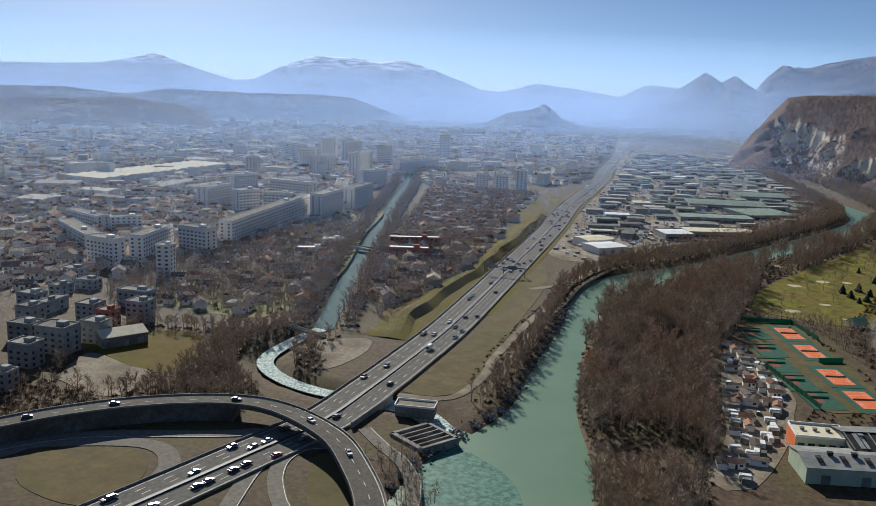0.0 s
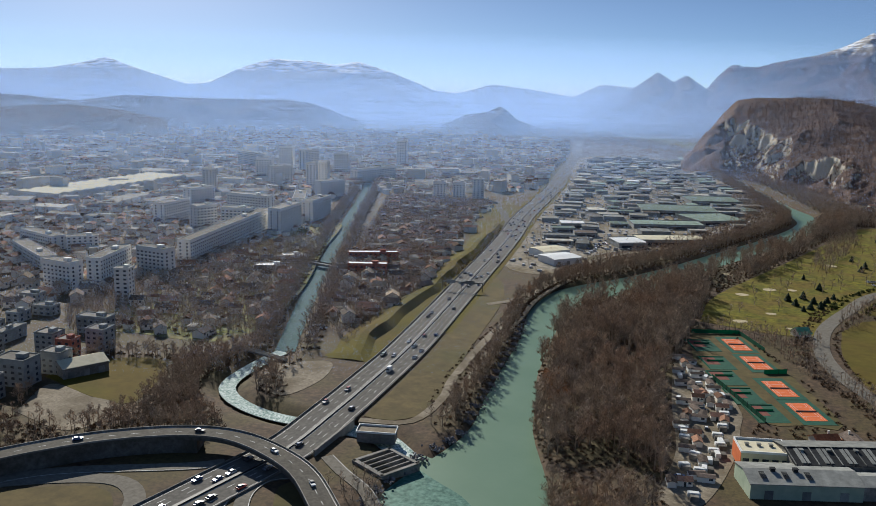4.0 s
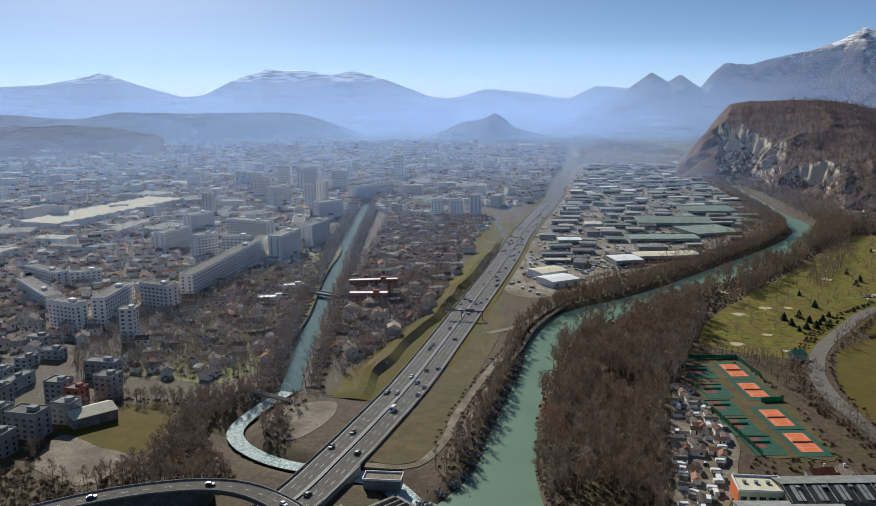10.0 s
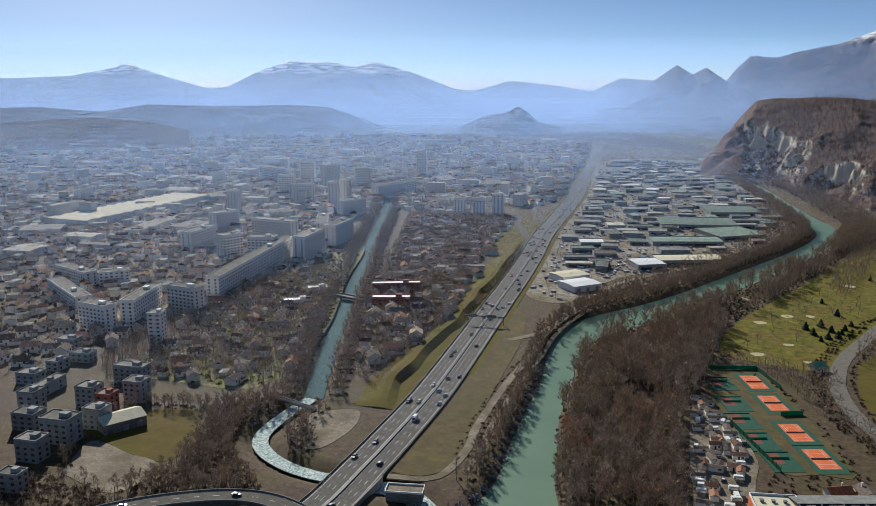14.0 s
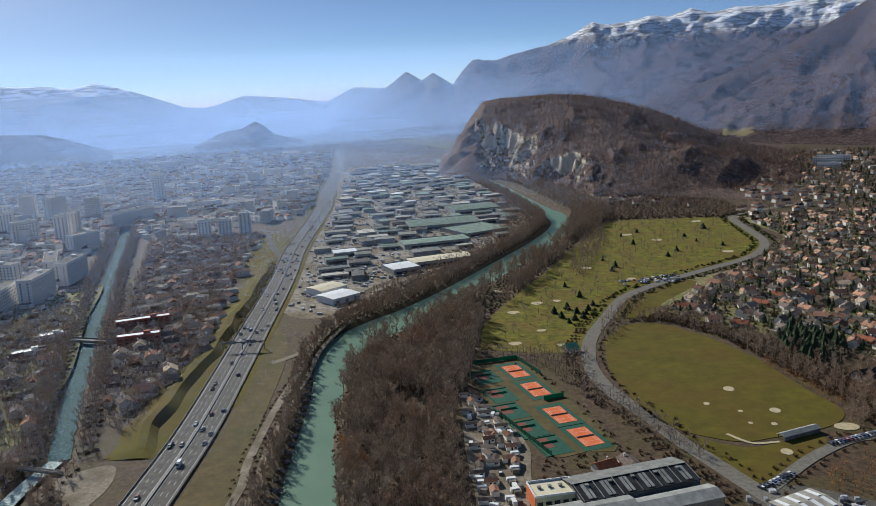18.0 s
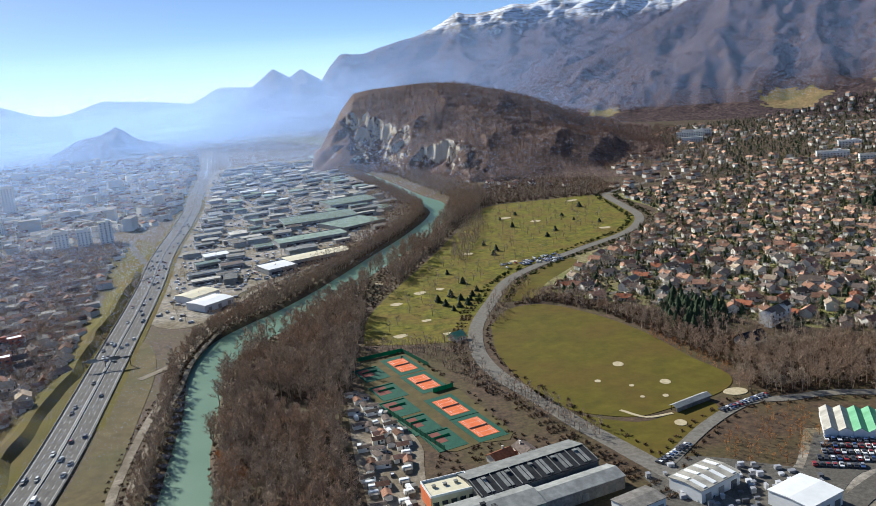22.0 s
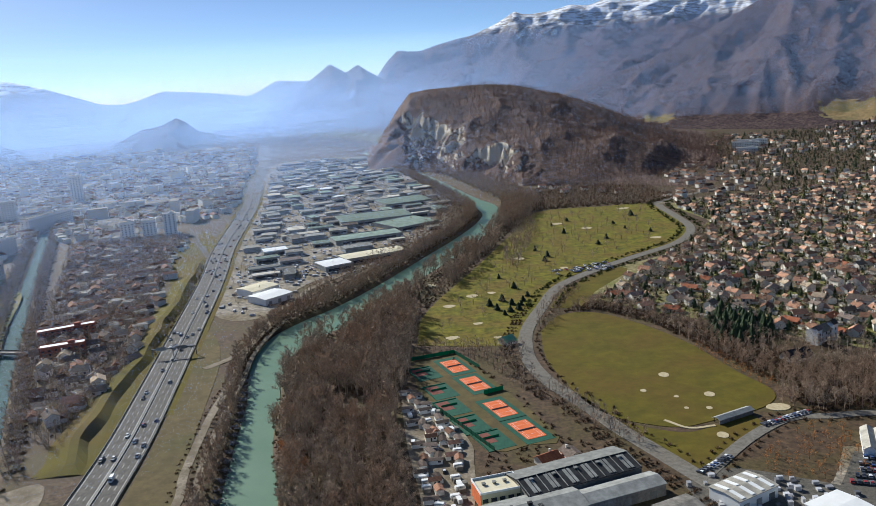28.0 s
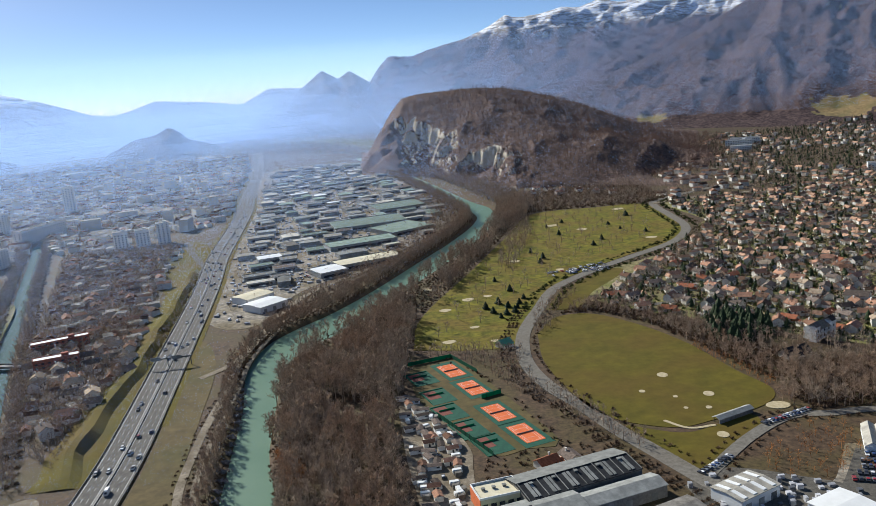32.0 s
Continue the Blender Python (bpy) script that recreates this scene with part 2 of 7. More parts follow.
M = {
    "ground": mat("town_soil", (0.045, 0.026, 0.013), (0.105, 0.064, 0.034), 5, c3=(0.075, 0.055, 0.018), size3=34, grain=0.35),
    "asphalt": mat("asphalt", (0.085, 0.078, 0.066), (0.14, 0.128, 0.108), 3, 0.9, c3=(0.11, 0.098, 0.08), size3=24, spec=0.12),
    "lane": mat("pale_asphalt", (0.16, 0.146, 0.122), (0.19, 0.174, 0.146), 5, 0.9, c3=(0.17, 0.152, 0.124), size3=30, spec=0.12),
    "mw": mat("motorway_asphalt", (0.105, 0.098, 0.088), (0.15, 0.14, 0.124), 4, 0.9, c3=(0.125, 0.116, 0.104), size3=40, spec=0.12),
    "concrete": mat("concrete", (0.21, 0.20, 0.18), (0.32, 0.30, 0.27), 3, 0.9, c3=(0.17, 0.16, 0.14), size3=14, bump=0.05),
    "paint": mat("road_paint", (0.62, 0.62, 0.60), (0.75, 0.75, 0.72), 2, 0.7),
    "dark": mat("median_rail", (0.03, 0.03, 0.03), (0.05, 0.05, 0.05), 2, 0.6),
    "gravel": mat("gravel_track", (0.19, 0.155, 0.11), (0.29, 0.245, 0.18), 3, 0.95, c3=(0.14, 0.11, 0.07), size3=18),
    "earth": mat("dry_verge", (0.082, 0.060, 0.020), (0.124, 0.090, 0.031), 14, 0.95, c3=(0.084, 0.070, 0.020), size3=36, grain=0.16),
    "grass": mat("winter_grass", (0.088, 0.074, 0.009), (0.122, 0.098, 0.011), 18, 0.95, c3=(0.110, 0.077, 0.013), size3=55, grain=0.12, spec=0.15),
    "golf": mat("golf_grass", (0.076, 0.080, 0.009), (0.182, 0.158, 0.015), 11, 0.95, c3=(0.14, 0.102, 0.018), size3=26, grain=0.3, spec=0.15),
    "sand": mat("bunker_sand", (0.38, 0.31, 0.18), (0.52, 0.44, 0.28), 2, 0.95),
    "clay": mat("clay_court", (0.62, 0.13, 0.035), (0.70, 0.17, 0.05), 3, 0.9),
    "courtgreen": mat("court_green", (0.008, 0.065, 0.04), (0.014, 0.095, 0.055), 4, 0.85),
    "courtred": mat("court_red", (0.15, 0.05, 0.038), (0.21, 0.07, 0.05), 3, 0.9),
    "wall": mat("rendered_wall", (0.66, 0.61, 0.53), (0.80, 0.76, 0.68), 3, 0.9, vary=0.22),
    "roof": mat("clay_tile", (0.23, 0.124, 0.08), (0.40, 0.22, 0.14), 1.2, 0.9, vary=0.6, spec=0.1),
    "roofred": mat("red_tile", (0.30, 0.105, 0.055), (0.50, 0.19, 0.10), 1.2, 0.9, vary=0.5, spec=0.1),
    "rooftan": mat("pale_tile", (0.24, 0.18, 0.125), (0.38, 0.30, 0.21), 1.2, 0.9, vary=0.5, spec=0.1),
    "roofdark": mat("grey_tile", (0.10, 0.078, 0.064), (0.18, 0.14, 0.115), 1.2, 0.9, vary=0.5, spec=0.1),
    "glass": mat("window_glass", (0.03, 0.035, 0.045), (0.06, 0.065, 0.08), 3, 0.15, spec=0.6),
    "block": mat("block_wall", (0.74, 0.72, 0.67), (0.84, 0.81, 0.76), 6, 0.9, vary=0.18),
    "flatroof": mat("flat_roof", (0.13, 0.12, 0.105), (0.26, 0.24, 0.21), 4, 0.9, vary=0.4, spec=0.1),
    "metalroof": mat("metal_roof", (0.30, 0.28, 0.24), (0.48, 0.45, 0.375), 5, 0.9, vary=0.5, spec=0.08),
    "greyroof": mat("grey_metal_roof", (0.17, 0.172, 0.16), (0.28, 0.283, 0.26), 5, 0.85, vary=0.4, spec=0.1),
    "white": mat("white_sheet", (0.74, 0.74, 0.71), (0.82, 0.82, 0.79), 6, 0.5),
    "greenroof": mat("green_roof", (0.12, 0.33, 0.16), (0.20, 0.45, 0.25), 5, 0.5),
    "brick": mat("red_facade", (0.28, 0.08, 0.055), (0.36, 0.12, 0.08), 2, 0.9),
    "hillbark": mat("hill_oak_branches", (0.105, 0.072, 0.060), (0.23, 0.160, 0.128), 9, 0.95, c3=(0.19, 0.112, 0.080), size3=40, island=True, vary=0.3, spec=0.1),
    "bark": mat("bare_branches", (0.24, 0.184, 0.134), (0.47, 0.378, 0.28), 7, 0.95, c3=(0.355, 0.252, 0.172), size3=34, island=True, vary=0.25, spec=0.1),
    "russet": mat("russet_brush", (0.34, 0.15, 0.05), (0.46, 0.22, 0.085), 4, 0.95, island=True, vary=0.3, spec=0.1),
    "conifer": mat("conifer_needles", (0.018, 0.030, 0.014), (0.045, 0.062, 0.026), 2, 0.9, vary=0.3, spec=0.2),
    "rubble": mat("riprap_stone", (0.14, 0.13, 0.13), (0.30, 0.28, 0.28), 2, 0.9, island=True, vary=0.4),
    "slate": mat("dark_sheet_roof", (0.018, 0.019, 0.022), (0.04, 0.042, 0.045), 4, 0.8, spec=0.12),
    "cream": mat("cream_wall", (0.58, 0.52, 0.36), (0.68, 0.62, 0.45), 4, 0.9),
    "palegreen": mat("pale_green_sheet", (0.34, 0.42, 0.31), (0.46, 0.53, 0.40), 5, 0.7),
    "rust": mat("orange_trim", (0.55, 0.13, 0.04), (0.65, 0.18, 0.06), 3, 0.8),
    "yardgrey": mat("yard_asphalt", (0.19, 0.17, 0.14), (0.38, 0.335, 0.27), 9, 0.9, c3=(0.18, 0.145, 0.09), size3=50, grain=0.4, spec=0.1),
    "tealroof": mat("teal_roof", (0.15, 0.20, 0.165), (0.25, 0.31, 0.255), 6, 0.9, vary=0.3, spec=0.08),
    "carstuff": mat("car_mix", (0.30, 0.30, 0.31), (0.40, 0.40, 0.41), 3, 0.4, island=True, vary=0.85, spec=0.6),
    "garden": mat("garden_soil", (0.12, 0.108, 0.032), (0.29, 0.235, 0.115), 5, 0.95, c3=(0.15, 0.155, 0.034), size3=16, grain=0.35),
    # darker concrete: the retaining walls' shaded side is put into the colour
    "shadewall": mat("shaded_concrete", (0.09, 0.082, 0.072), (0.15, 0.138, 0.12), 3, 0.9, c3=(0.08, 0.07, 0.055), size3=11),
    "greywall": mat("grey_render", (0.22, 0.225, 0.215), (0.32, 0.325, 0.31), 4, 0.9, vary=0.3),
    "hedge": mat("evergreen_hedge", (0.04, 0.055, 0.016), (0.10, 0.11, 0.035), 3, 0.95, island=True, vary=0.5, spec=0.1),
    "scrub": mat("brown_scrub", (0.095, 0.06, 0.036), (0.21, 0.138, 0.082), 2, 0.95, island=True, vary=0.5, spec=0.1),
    "tyre": mat("tyre", (0.02, 0.02, 0.02), (0.03, 0.03, 0.03), 1, 0.9),
    "net": mat("green_windbreak", (0.015, 0.13, 0.075), (0.03, 0.18, 0.10), 1, 0.8),
}


def water_mat(name, c1, c2, size, rough, bump, spec=0.22):
    m = mat(name, c1, c2, size, rough, spec=spec)
    nt = m.node_tree
    nz, bp = nt.nodes.new("ShaderNodeTexNoise"), nt.nodes.new("ShaderNodeBump")
    nz.inputs["Scale"].default_value, nz.inputs["Detail"].default_value = 0.5, 4
    nt.links.new(nt.nodes.new("ShaderNodeTexCoord").outputs["Object"], nz.inputs["Vector"])
    bp.inputs["Strength"].default_value, bp.inputs["Distance"].default_value = 0.4, bump
    nt.links.new(nz.outputs["Fac"], bp.inputs["Height"])
    nt.links.new(bp.outputs["Normal"], nt.nodes["Principled BSDF"].inputs["Normal"])
    return m


nt_ = M["net"].node_tree
tl_, mx_ = nt_.nodes.new("ShaderNodeBsdfTranslucent"), nt_.nodes.new("ShaderNodeMixShader")
tl_.inputs["Color"].default_value = (0.03, 0.22, 0.14, 1)
mx_.inputs[0].default_value = 0.55
nt_.links.new(nt_.nodes["Principled BSDF"].outputs[0], mx_.inputs[1])
nt_.links.new(tl_.outputs[0], mx_.inputs[2])
nt_.links.new(mx_.outputs[0], nt_.nodes["Material Output"].inputs["Surface"])
M["river"] = water_mat("glacial_water", (0.118, 0.20, 0.128), (0.142, 0.225, 0.148), 60, 0.38, 0.05)
M["churn"] = water_mat("churned_water", (0.014, 0.085, 0.060), (0.12, 0.25, 0.195), 2.6, 0.5, 0.2, 0.1)
M["canal"] = water_mat("canal_water", (0.007, 0.036, 0.044), (0.04, 0.125, 0.135), 1.6, 0.7, 0.12, 0.04)
M["foam"] = water_mat("white_water", (0.06, 0.17, 0.14), (0.82, 0.87, 0.83), 0.8, 0.8, 0.3, 0.04)

# ---------------------------------------------------------------- tools
rng = np.random.default_rng(7)


def fast(name, verts, faces, material, smooth=False):
    """A mesh from arrays of corners and of equal-sided faces."""
    me = bpy.data.meshes.new(name)
    v, f = np.asarray(verts, np.float32), np.asarray(faces, np.int32)
    k = f.shape[1]
    me.vertices.add(len(v))
    me.vertices.foreach_set("co", v.ravel())
    me.loops.add(f.size)
    me.loops.foreach_set("vertex_index", f.ravel())
    me.polygons.add(len(f))
    me.polygons.foreach_set("loop_start", np.arange(0, f.size, k, dtype=np.int32))
    me.polygons.foreach_set("use_smooth", np.full(len(f), bool(smooth)))
    me.update(calc_edges=True)
    for m in material if isinstance(material, (list, tuple)) else [material]:
        me.materials.append(m)
    return me


def part(name, me, parent, label="", m=None):
    """Link a mesh (or a bmesh) as one part under a thing."""
    ob = new(name, me)
    ob.parent = parent
    if m is not None:
        ob.matrix_basis = m
    if label:
        ob["label"] = label
    return ob


def thing(name, m, label, category, group=""):
    ob = new(name)
    ob.empty_display_size = 1
    ob.matrix_basis = m
    return tagged(ob, label, category, group)


def setting(name, me, label, category):
    return tagged(new(name, me), label, category, kind="structure")


def stuff(name, me, label, category):
    return tagged(new(name, me), label, category, kind="stuff")


BOX_V = np.array([(-.5, -.5, 0), (.5, -.5, 0), (.5, .5, 0), (-.5, .5, 0), (-.5, -.5, 1), (.5, -.5, 1), (.5, .5, 1), (-.5, .5, 1)])
BOX_F = np.array([(3, 2, 1, 0), (4, 5, 6, 7), (0, 1, 5, 4), (1, 2, 6, 5), (2, 3, 7, 6), (3, 0, 4, 7)])


def boxes(name, rows, material):
    """One mesh of boxes, rows of centre x, y, base z, size x, y, z."""
    r = np.array(rows, float)
    v = (BOX_V[None] * r[:, None, 3:6] + r[:, None, 0:3]).reshape(-1, 3)
    f = (BOX_F[None] + 8 * np.arange(len(r))[:, None, None]).reshape(-1, 4)
    return fast(name, v, f, material)


def box(name, sx, sy, sz, material, x=0, y=0, z=0):
    return boxes(name, [(x, y, z, sx, sy, sz)], material)


def ring(name, sx, sy, z, h, t, material):
    """A closed rim of wall round a rectangle."""
    v = [(a * (sx / 2 - q), b * (sy / 2 - q), zz) for zz in (z, z + h) for q in (0, t) for a, b in ((-1, -1), (1, -1), (1, 1), (-1, 1))]
    f = []
    for i in range(4):
        j = (i + 1) % 4
        f += [(i, j, 8 + j, 8 + i), (4 + j, 4 + i, 12 + i, 12 + j), (8 + i, 8 + j, 12 + j, 12 + i), (j, i, 4 + i, 4 + j)]
    return fast(name, v, f, material)


def gable(name, sx, sy, rise, material, thick=0.3, over=0.5, z=0.0):
    """A pitched roof with thickness, ridge along x."""
    a, b = sx / 2 + over, sy / 2 + over
    d = rise * over / (sy / 2)
    prof = [(-b, -d), (0, rise), (b, -d), (b, -d - thick), (0, rise - thick), (-b, -d - thick)]
    v = [(-a, p, q + z) for p, q in prof] + [(a, p, q + z) for p, q in prof]
    f = [(0, 6, 7, 1), (1, 7, 8, 2), (2, 8, 9, 3), (3, 9, 10, 4), (4, 10, 11, 5), (5, 11, 6, 0), (0, 1, 4, 5), (1, 2, 3, 4), (6, 11, 10, 7), (7, 10, 9, 8)]
    return fast(name, v, f, material)


def gabled_walls(name, sx, sy, h, rise, material):
    a, b = sx / 2, sy / 2
    v = [(-a, -b, -1), (a, -b, -1), (a, b, -1), (-a, b, -1), (-a, -b, h), (a, -b, h), (a, b, h), (-a, b, h), (-a, 0, h + rise - 0.15), (a, 0, h + rise - 0.15)]
    me = bpy.data.meshes.new(name)
    me.from_pydata(v, [], [(0, 1, 5, 4), (2, 3, 7, 6), (1, 2, 6, 9, 5), (3, 0, 4, 8, 7), (4, 5, 9, 8), (6, 7, 8, 9)])
    me.materials.append(material)
    return me


def curve_pts(ctrl, step=8.0):
    """A smooth line through control points, in even steps."""
    p = np.array(ctrl, float)
    q = np.vstack([2 * p[0] - p[1], p, 2 * p[-1] - p[-2]])
    out = []
    for i in range(1, len(q) - 2):
        n = max(2, int(np.linalg.norm(q[i + 1] - q[i]) / step))
        for s in np.arange(n) / n:
            out.append(0.5 * ((2 * q[i]) + (-q[i - 1] + q[i + 1]) * s + (2 * q[i - 1] - 5 * q[i] + 4 * q[i + 1] - q[i + 2]) * s * s
                              + (-q[i - 1] + 3 * q[i] - 3 * q[i + 1] + q[i + 2]) * s ** 3))
    out.append(p[-1])
    return np.array(out)


def sides(line):
    d = np.gradient(line[:, :2], axis=0)
    d /= np.linalg.norm(d, axis=1, keepdims=True) + 1e-9
    return np.stack([d[:, 1], -d[:, 0]], -1)          # to the right of the way


def ribbon(name, line, left, right, material, z=0.2, thick=0.6, dz=None):
    """A road slab along a line, from left to right of it, with a flat top at z (added to the line's own z)."""
    s, n = sides(line), len(line)
    zz = (line[:, 2] if line.shape[1] > 2 else np.zeros(n)) + z
    a, b = line[:, :2] + s * np.reshape(left, (-1, 1)), line[:, :2] + s * np.reshape(right, (-1, 1))
    v = np.concatenate([np.c_[a, zz], np.c_[b, zz], np.c_[b, zz - thick], np.c_[a, zz - thick]])
    i = np.arange(n - 1)
    f = np.concatenate([np.stack([i + k * n, i + 1 + k * n, i + 1 + ((k + 1) % 4) * n, i + ((k + 1) % 4) * n], -1) for k in range(4)])
    f = np.concatenate([f, [(0, n, 2 * n, 3 * n), (n - 1, 4 * n - 1, 3 * n - 1, 2 * n - 1)]])
    return fast(name, v, f, material)


def dashes(name, line, off, material, length=3.0, gap=9.0, width=0.25, z=0.22, solid=False):
    """Painted lane marks along a line."""
    p = curve_pts(line[:, :2], 3.0) if len(line) < 400 else line[:, :2]
    s = sides(p)
    q = p + s * off
    L = np.r_[0, np.cumsum(np.linalg.norm(np.diff(q, axis=0), axis=1))]
    zl = np.interp(np.linspace(0, 1, len(q)), np.linspace(0, 1, len(line)), line[:, 2] if line.shape[1] > 2 else np.zeros(len(line))) + z
    v, f = [], []
    starts = np.arange(0, L[-1] - length, length + (0 if solid else gap))
    for a in starts:
        e = np.array([[np.interp(t, L, q[:, 0]), np.interp(t, L, q[:, 1]), np.interp(t, L, zl)] for t in (a, a + length)])
        d = e[1] - e[0]
        w = np.array([d[1], -d[0], 0]) / (np.hypot(d[0], d[1]) + 1e-9) * width / 2
        k = len(v)
        v += [e[0] - w, e[0] + w, e[1] + w, e[1] - w]
        f.append((k, k + 1, k + 2, k + 3))
    return fast(name, v, f, material)


def sheet(name, outline, material, z=0.1, step=None):
    """A flat patch of ground inside a smooth closed outline, with a thin rim."""
    p = np.array(outline, float)
    loop = curve_pts(np.vstack([p, p[:1]]), 6.0)[:-1]
    bm = bmesh.new()
    top = [bm.verts.new((x, y, z)) for x, y in loop]
    bm.faces.new(top)
    low = [bm.verts.new((x, y, z - 0.6)) for x, y in loop]
    for i in range(len(loop)):
        j = (i + 1) % len(loop)
        bm.faces.new((top[i], low[i], low[j], top[j]))
    bmesh.ops.triangulate(bm, faces=[fc for fc in bm.faces if len(fc.verts) > 4])
    bmesh.ops.recalc_face_normals(bm, faces=bm.faces)
    me = bpy.data.meshes.new(name)
    bm.to_mesh(me)
    bm.free()
    me.materials.append(material)
    return me


def inside(pts, poly):
    x, y = pts[:, 0], pts[:, 1]
    p = np.array(poly, float)
    res, j = np.zeros(len(pts), bool), len(p) - 1
    for i in range(len(p)):
        c = ((p[i, 1] > y) != (p[j, 1] > y)) & (x < (p[j, 0] - p[i, 0]) * (y - p[i, 1]) / (p[j, 1] - p[i, 1] + 1e-12) + p[i, 0])
        res ^= c
        j = i
    return res


def near_line(pts, line):
    """Distance of each point to a line."""
    a, b = line[:-1, :2], line[1:, :2]
    best = np.full(len(pts), 1e9)
    for i in range(len(a)):
        d = b[i] - a[i]
        t = np.clip(((pts - a[i]) @ d) / (d @ d + 1e-9), 0, 1)
        best = np.minimum(best, np.linalg.norm(pts - a[i] - t[:, None] * d, axis=1))
    return best


def scatter(poly, gap, seed, tries=None):
    """Points in an outline on a jittered grid of that gap."""
    g = np.random.default_rng(seed)
    p = np.array(poly, float)
    lo, hi = p.min(0), p.max(0)
    xs, ys = np.arange(lo[0], hi[0], gap), np.arange(lo[1], hi[1], gap)
    q = np.stack(np.meshgrid(xs, ys), -1).reshape(-1, 2)
    q = q + g.uniform(-0.45, 0.45, q.shape) * gap
    return q[inside(q, p)]
# ---------------------------------------------------------------- plan of the valley
MW = curve_pts([(-232, 20), (-212, 120), (-195, 200), (-187, 240), (-179, 284), (-180, 330), (-182, 370), (-187, 440), (-199, 540), (-214, 655), (-226, 750),
                (-240, 850), (-262, 990), (-284, 1190), (-304, 1350), (-328, 1490), (-372, 1800), (-397, 1950), (-440, 2176), (-500, 2500)], 10)
BANK_L = curve_pts([(-112, 120), (-122, 200), (-128, 265), (-117, 333), (-122, 380), (-128, 435), (-135, 500), (-146, 565), (-144, 625), (-128, 664), (-100, 708),
                    (-68, 775), (-30, 870), (10, 970), (42, 1075), (44, 1152), (6, 1329), (-51, 1566), (-100, 1760), (-190, 2080)], 10)
BANK_R = curve_pts([(-20, 120), (-40, 200), (-56, 262), (-66, 300), (-85, 350), (-95, 397), (-103, 430), (-111, 500), (-117, 560), (-114, 592), (-101, 622),
                    (-74, 664), (-48, 729), (-18, 805), (22, 905), (56, 1010), (71, 1100), (72, 1180), (45, 1270), (-20, 1545), (-72, 1720), (-150, 2080)], 10)
CANAL = curve_pts([(-254, 409), (-269, 444), (-297, 510), (-339, 613), (-396, 758), (-454, 904), (-505, 1040), (-575, 1220), (-640, 1400)], 10)
WEIR = curve_pts([(-255, 408), (-256, 383), (-254, 355), (-246, 338), (-228, 325), (-205, 318), (-175, 318)], 6)
TAIL = curve_pts([(-175, 318), (-150, 316), (-128, 298)], 6)
RIVER_OUT = np.vstack([BANK_L, BANK_R[::-1]])


def edge_dist(pts, loop):
    return near_line(pts, np.vstack([loop, loop[:1]]))


# the ground: one sheet, cut by the river bed and the canal, reaching the horizon
def axis(parts):
    out = [np.arange(a, b, s) for a, b, s in parts]
    return np.concatenate(out + [[parts[-1][1]]])


gx = axis([(-5200, -1400, 190), (-1400, -560, 30), (-560, 140, 5.0), (140, 420, 12), (420, 1400, 35), (1400, 5200, 190)])
gy = axis([(-900, 100, 60), (100, 240, 10), (240, 780, 5.0), (780, 1240, 8.0), (1240, 2300, 22), (2300, 5200, 120)])
X, Y = np.meshgrid(gx, gy)
pts = np.stack([X.ravel(), Y.ravel()], -1)
H = np.zeros(len(pts))
near = (np.abs(pts[:, 0] + 200) < 520) & (pts[:, 1] < 2300) & (pts[:, 1] > -100)
sub = pts[near]
ins = inside(sub, RIVER_OUT)
dr = np.where(ins, -1, 1) * edge_dist(sub, RIVER_OUT)
bed = np.clip((2.5 - dr) / 9.0, 0, 1) * -5.0
dc = near_line(sub, CANAL) - 6.5
bed = np.minimum(bed, np.clip((3.0 - dc) / 5.0, 0, 1) * -4.5)
dw = np.minimum(near_line(sub, WEIR) - 7.0, near_line(sub, TAIL) - 7.0)
bed = np.minimum(bed, np.clip((3.0 - dw) / 5.0, 0, 1) * -4.5)
H[near] = bed
H += np.array([noise.noise(Vector((x * 0.02, y * 0.02, 0))) for x, y in pts]) * 0.05 - 0.07
ny_, nx_ = X.shape
ii, jj = np.meshgrid(np.arange(ny_ - 1), np.arange(nx_ - 1), indexing="ij")
k0 = (ii * nx_ + jj).ravel()
quads = np.stack([k0, k0 + 1, k0 + nx_ + 1, k0 + nx_], -1)
setting("ground", fast("ground", np.c_[pts, H], quads, M["ground"], True), "brown winter soil and grass of the wide valley floor", "ground")


def grid_fill(name, left, right, n, material, z):
    """A level water sheet between two banks with the same number of points."""
    k = len(left)
    rows = [left[:, :2] * (1 - s) + right[:, :2] * s for s in np.linspace(0, 1, n)]
    v = np.c_[np.concatenate(rows), np.full(k * n, z)]
    i = np.arange(k - 1)
    f = np.concatenate([np.stack([i + r * k, i + 1 + r * k, i + 1 + (r + 1) * k, i + (r + 1) * k], -1) for r in range(n - 1)])
    return fast(name, v, f[:, ::-1], material, True)


def resample(line, n):
    L = np.r_[0, np.cumsum(np.linalg.norm(np.diff(line, axis=0), axis=1))]
    t = np.linspace(0, L[-1], n)
    return np.stack([np.interp(t, L, line[:, q]) for q in range(line.shape[1])], -1)


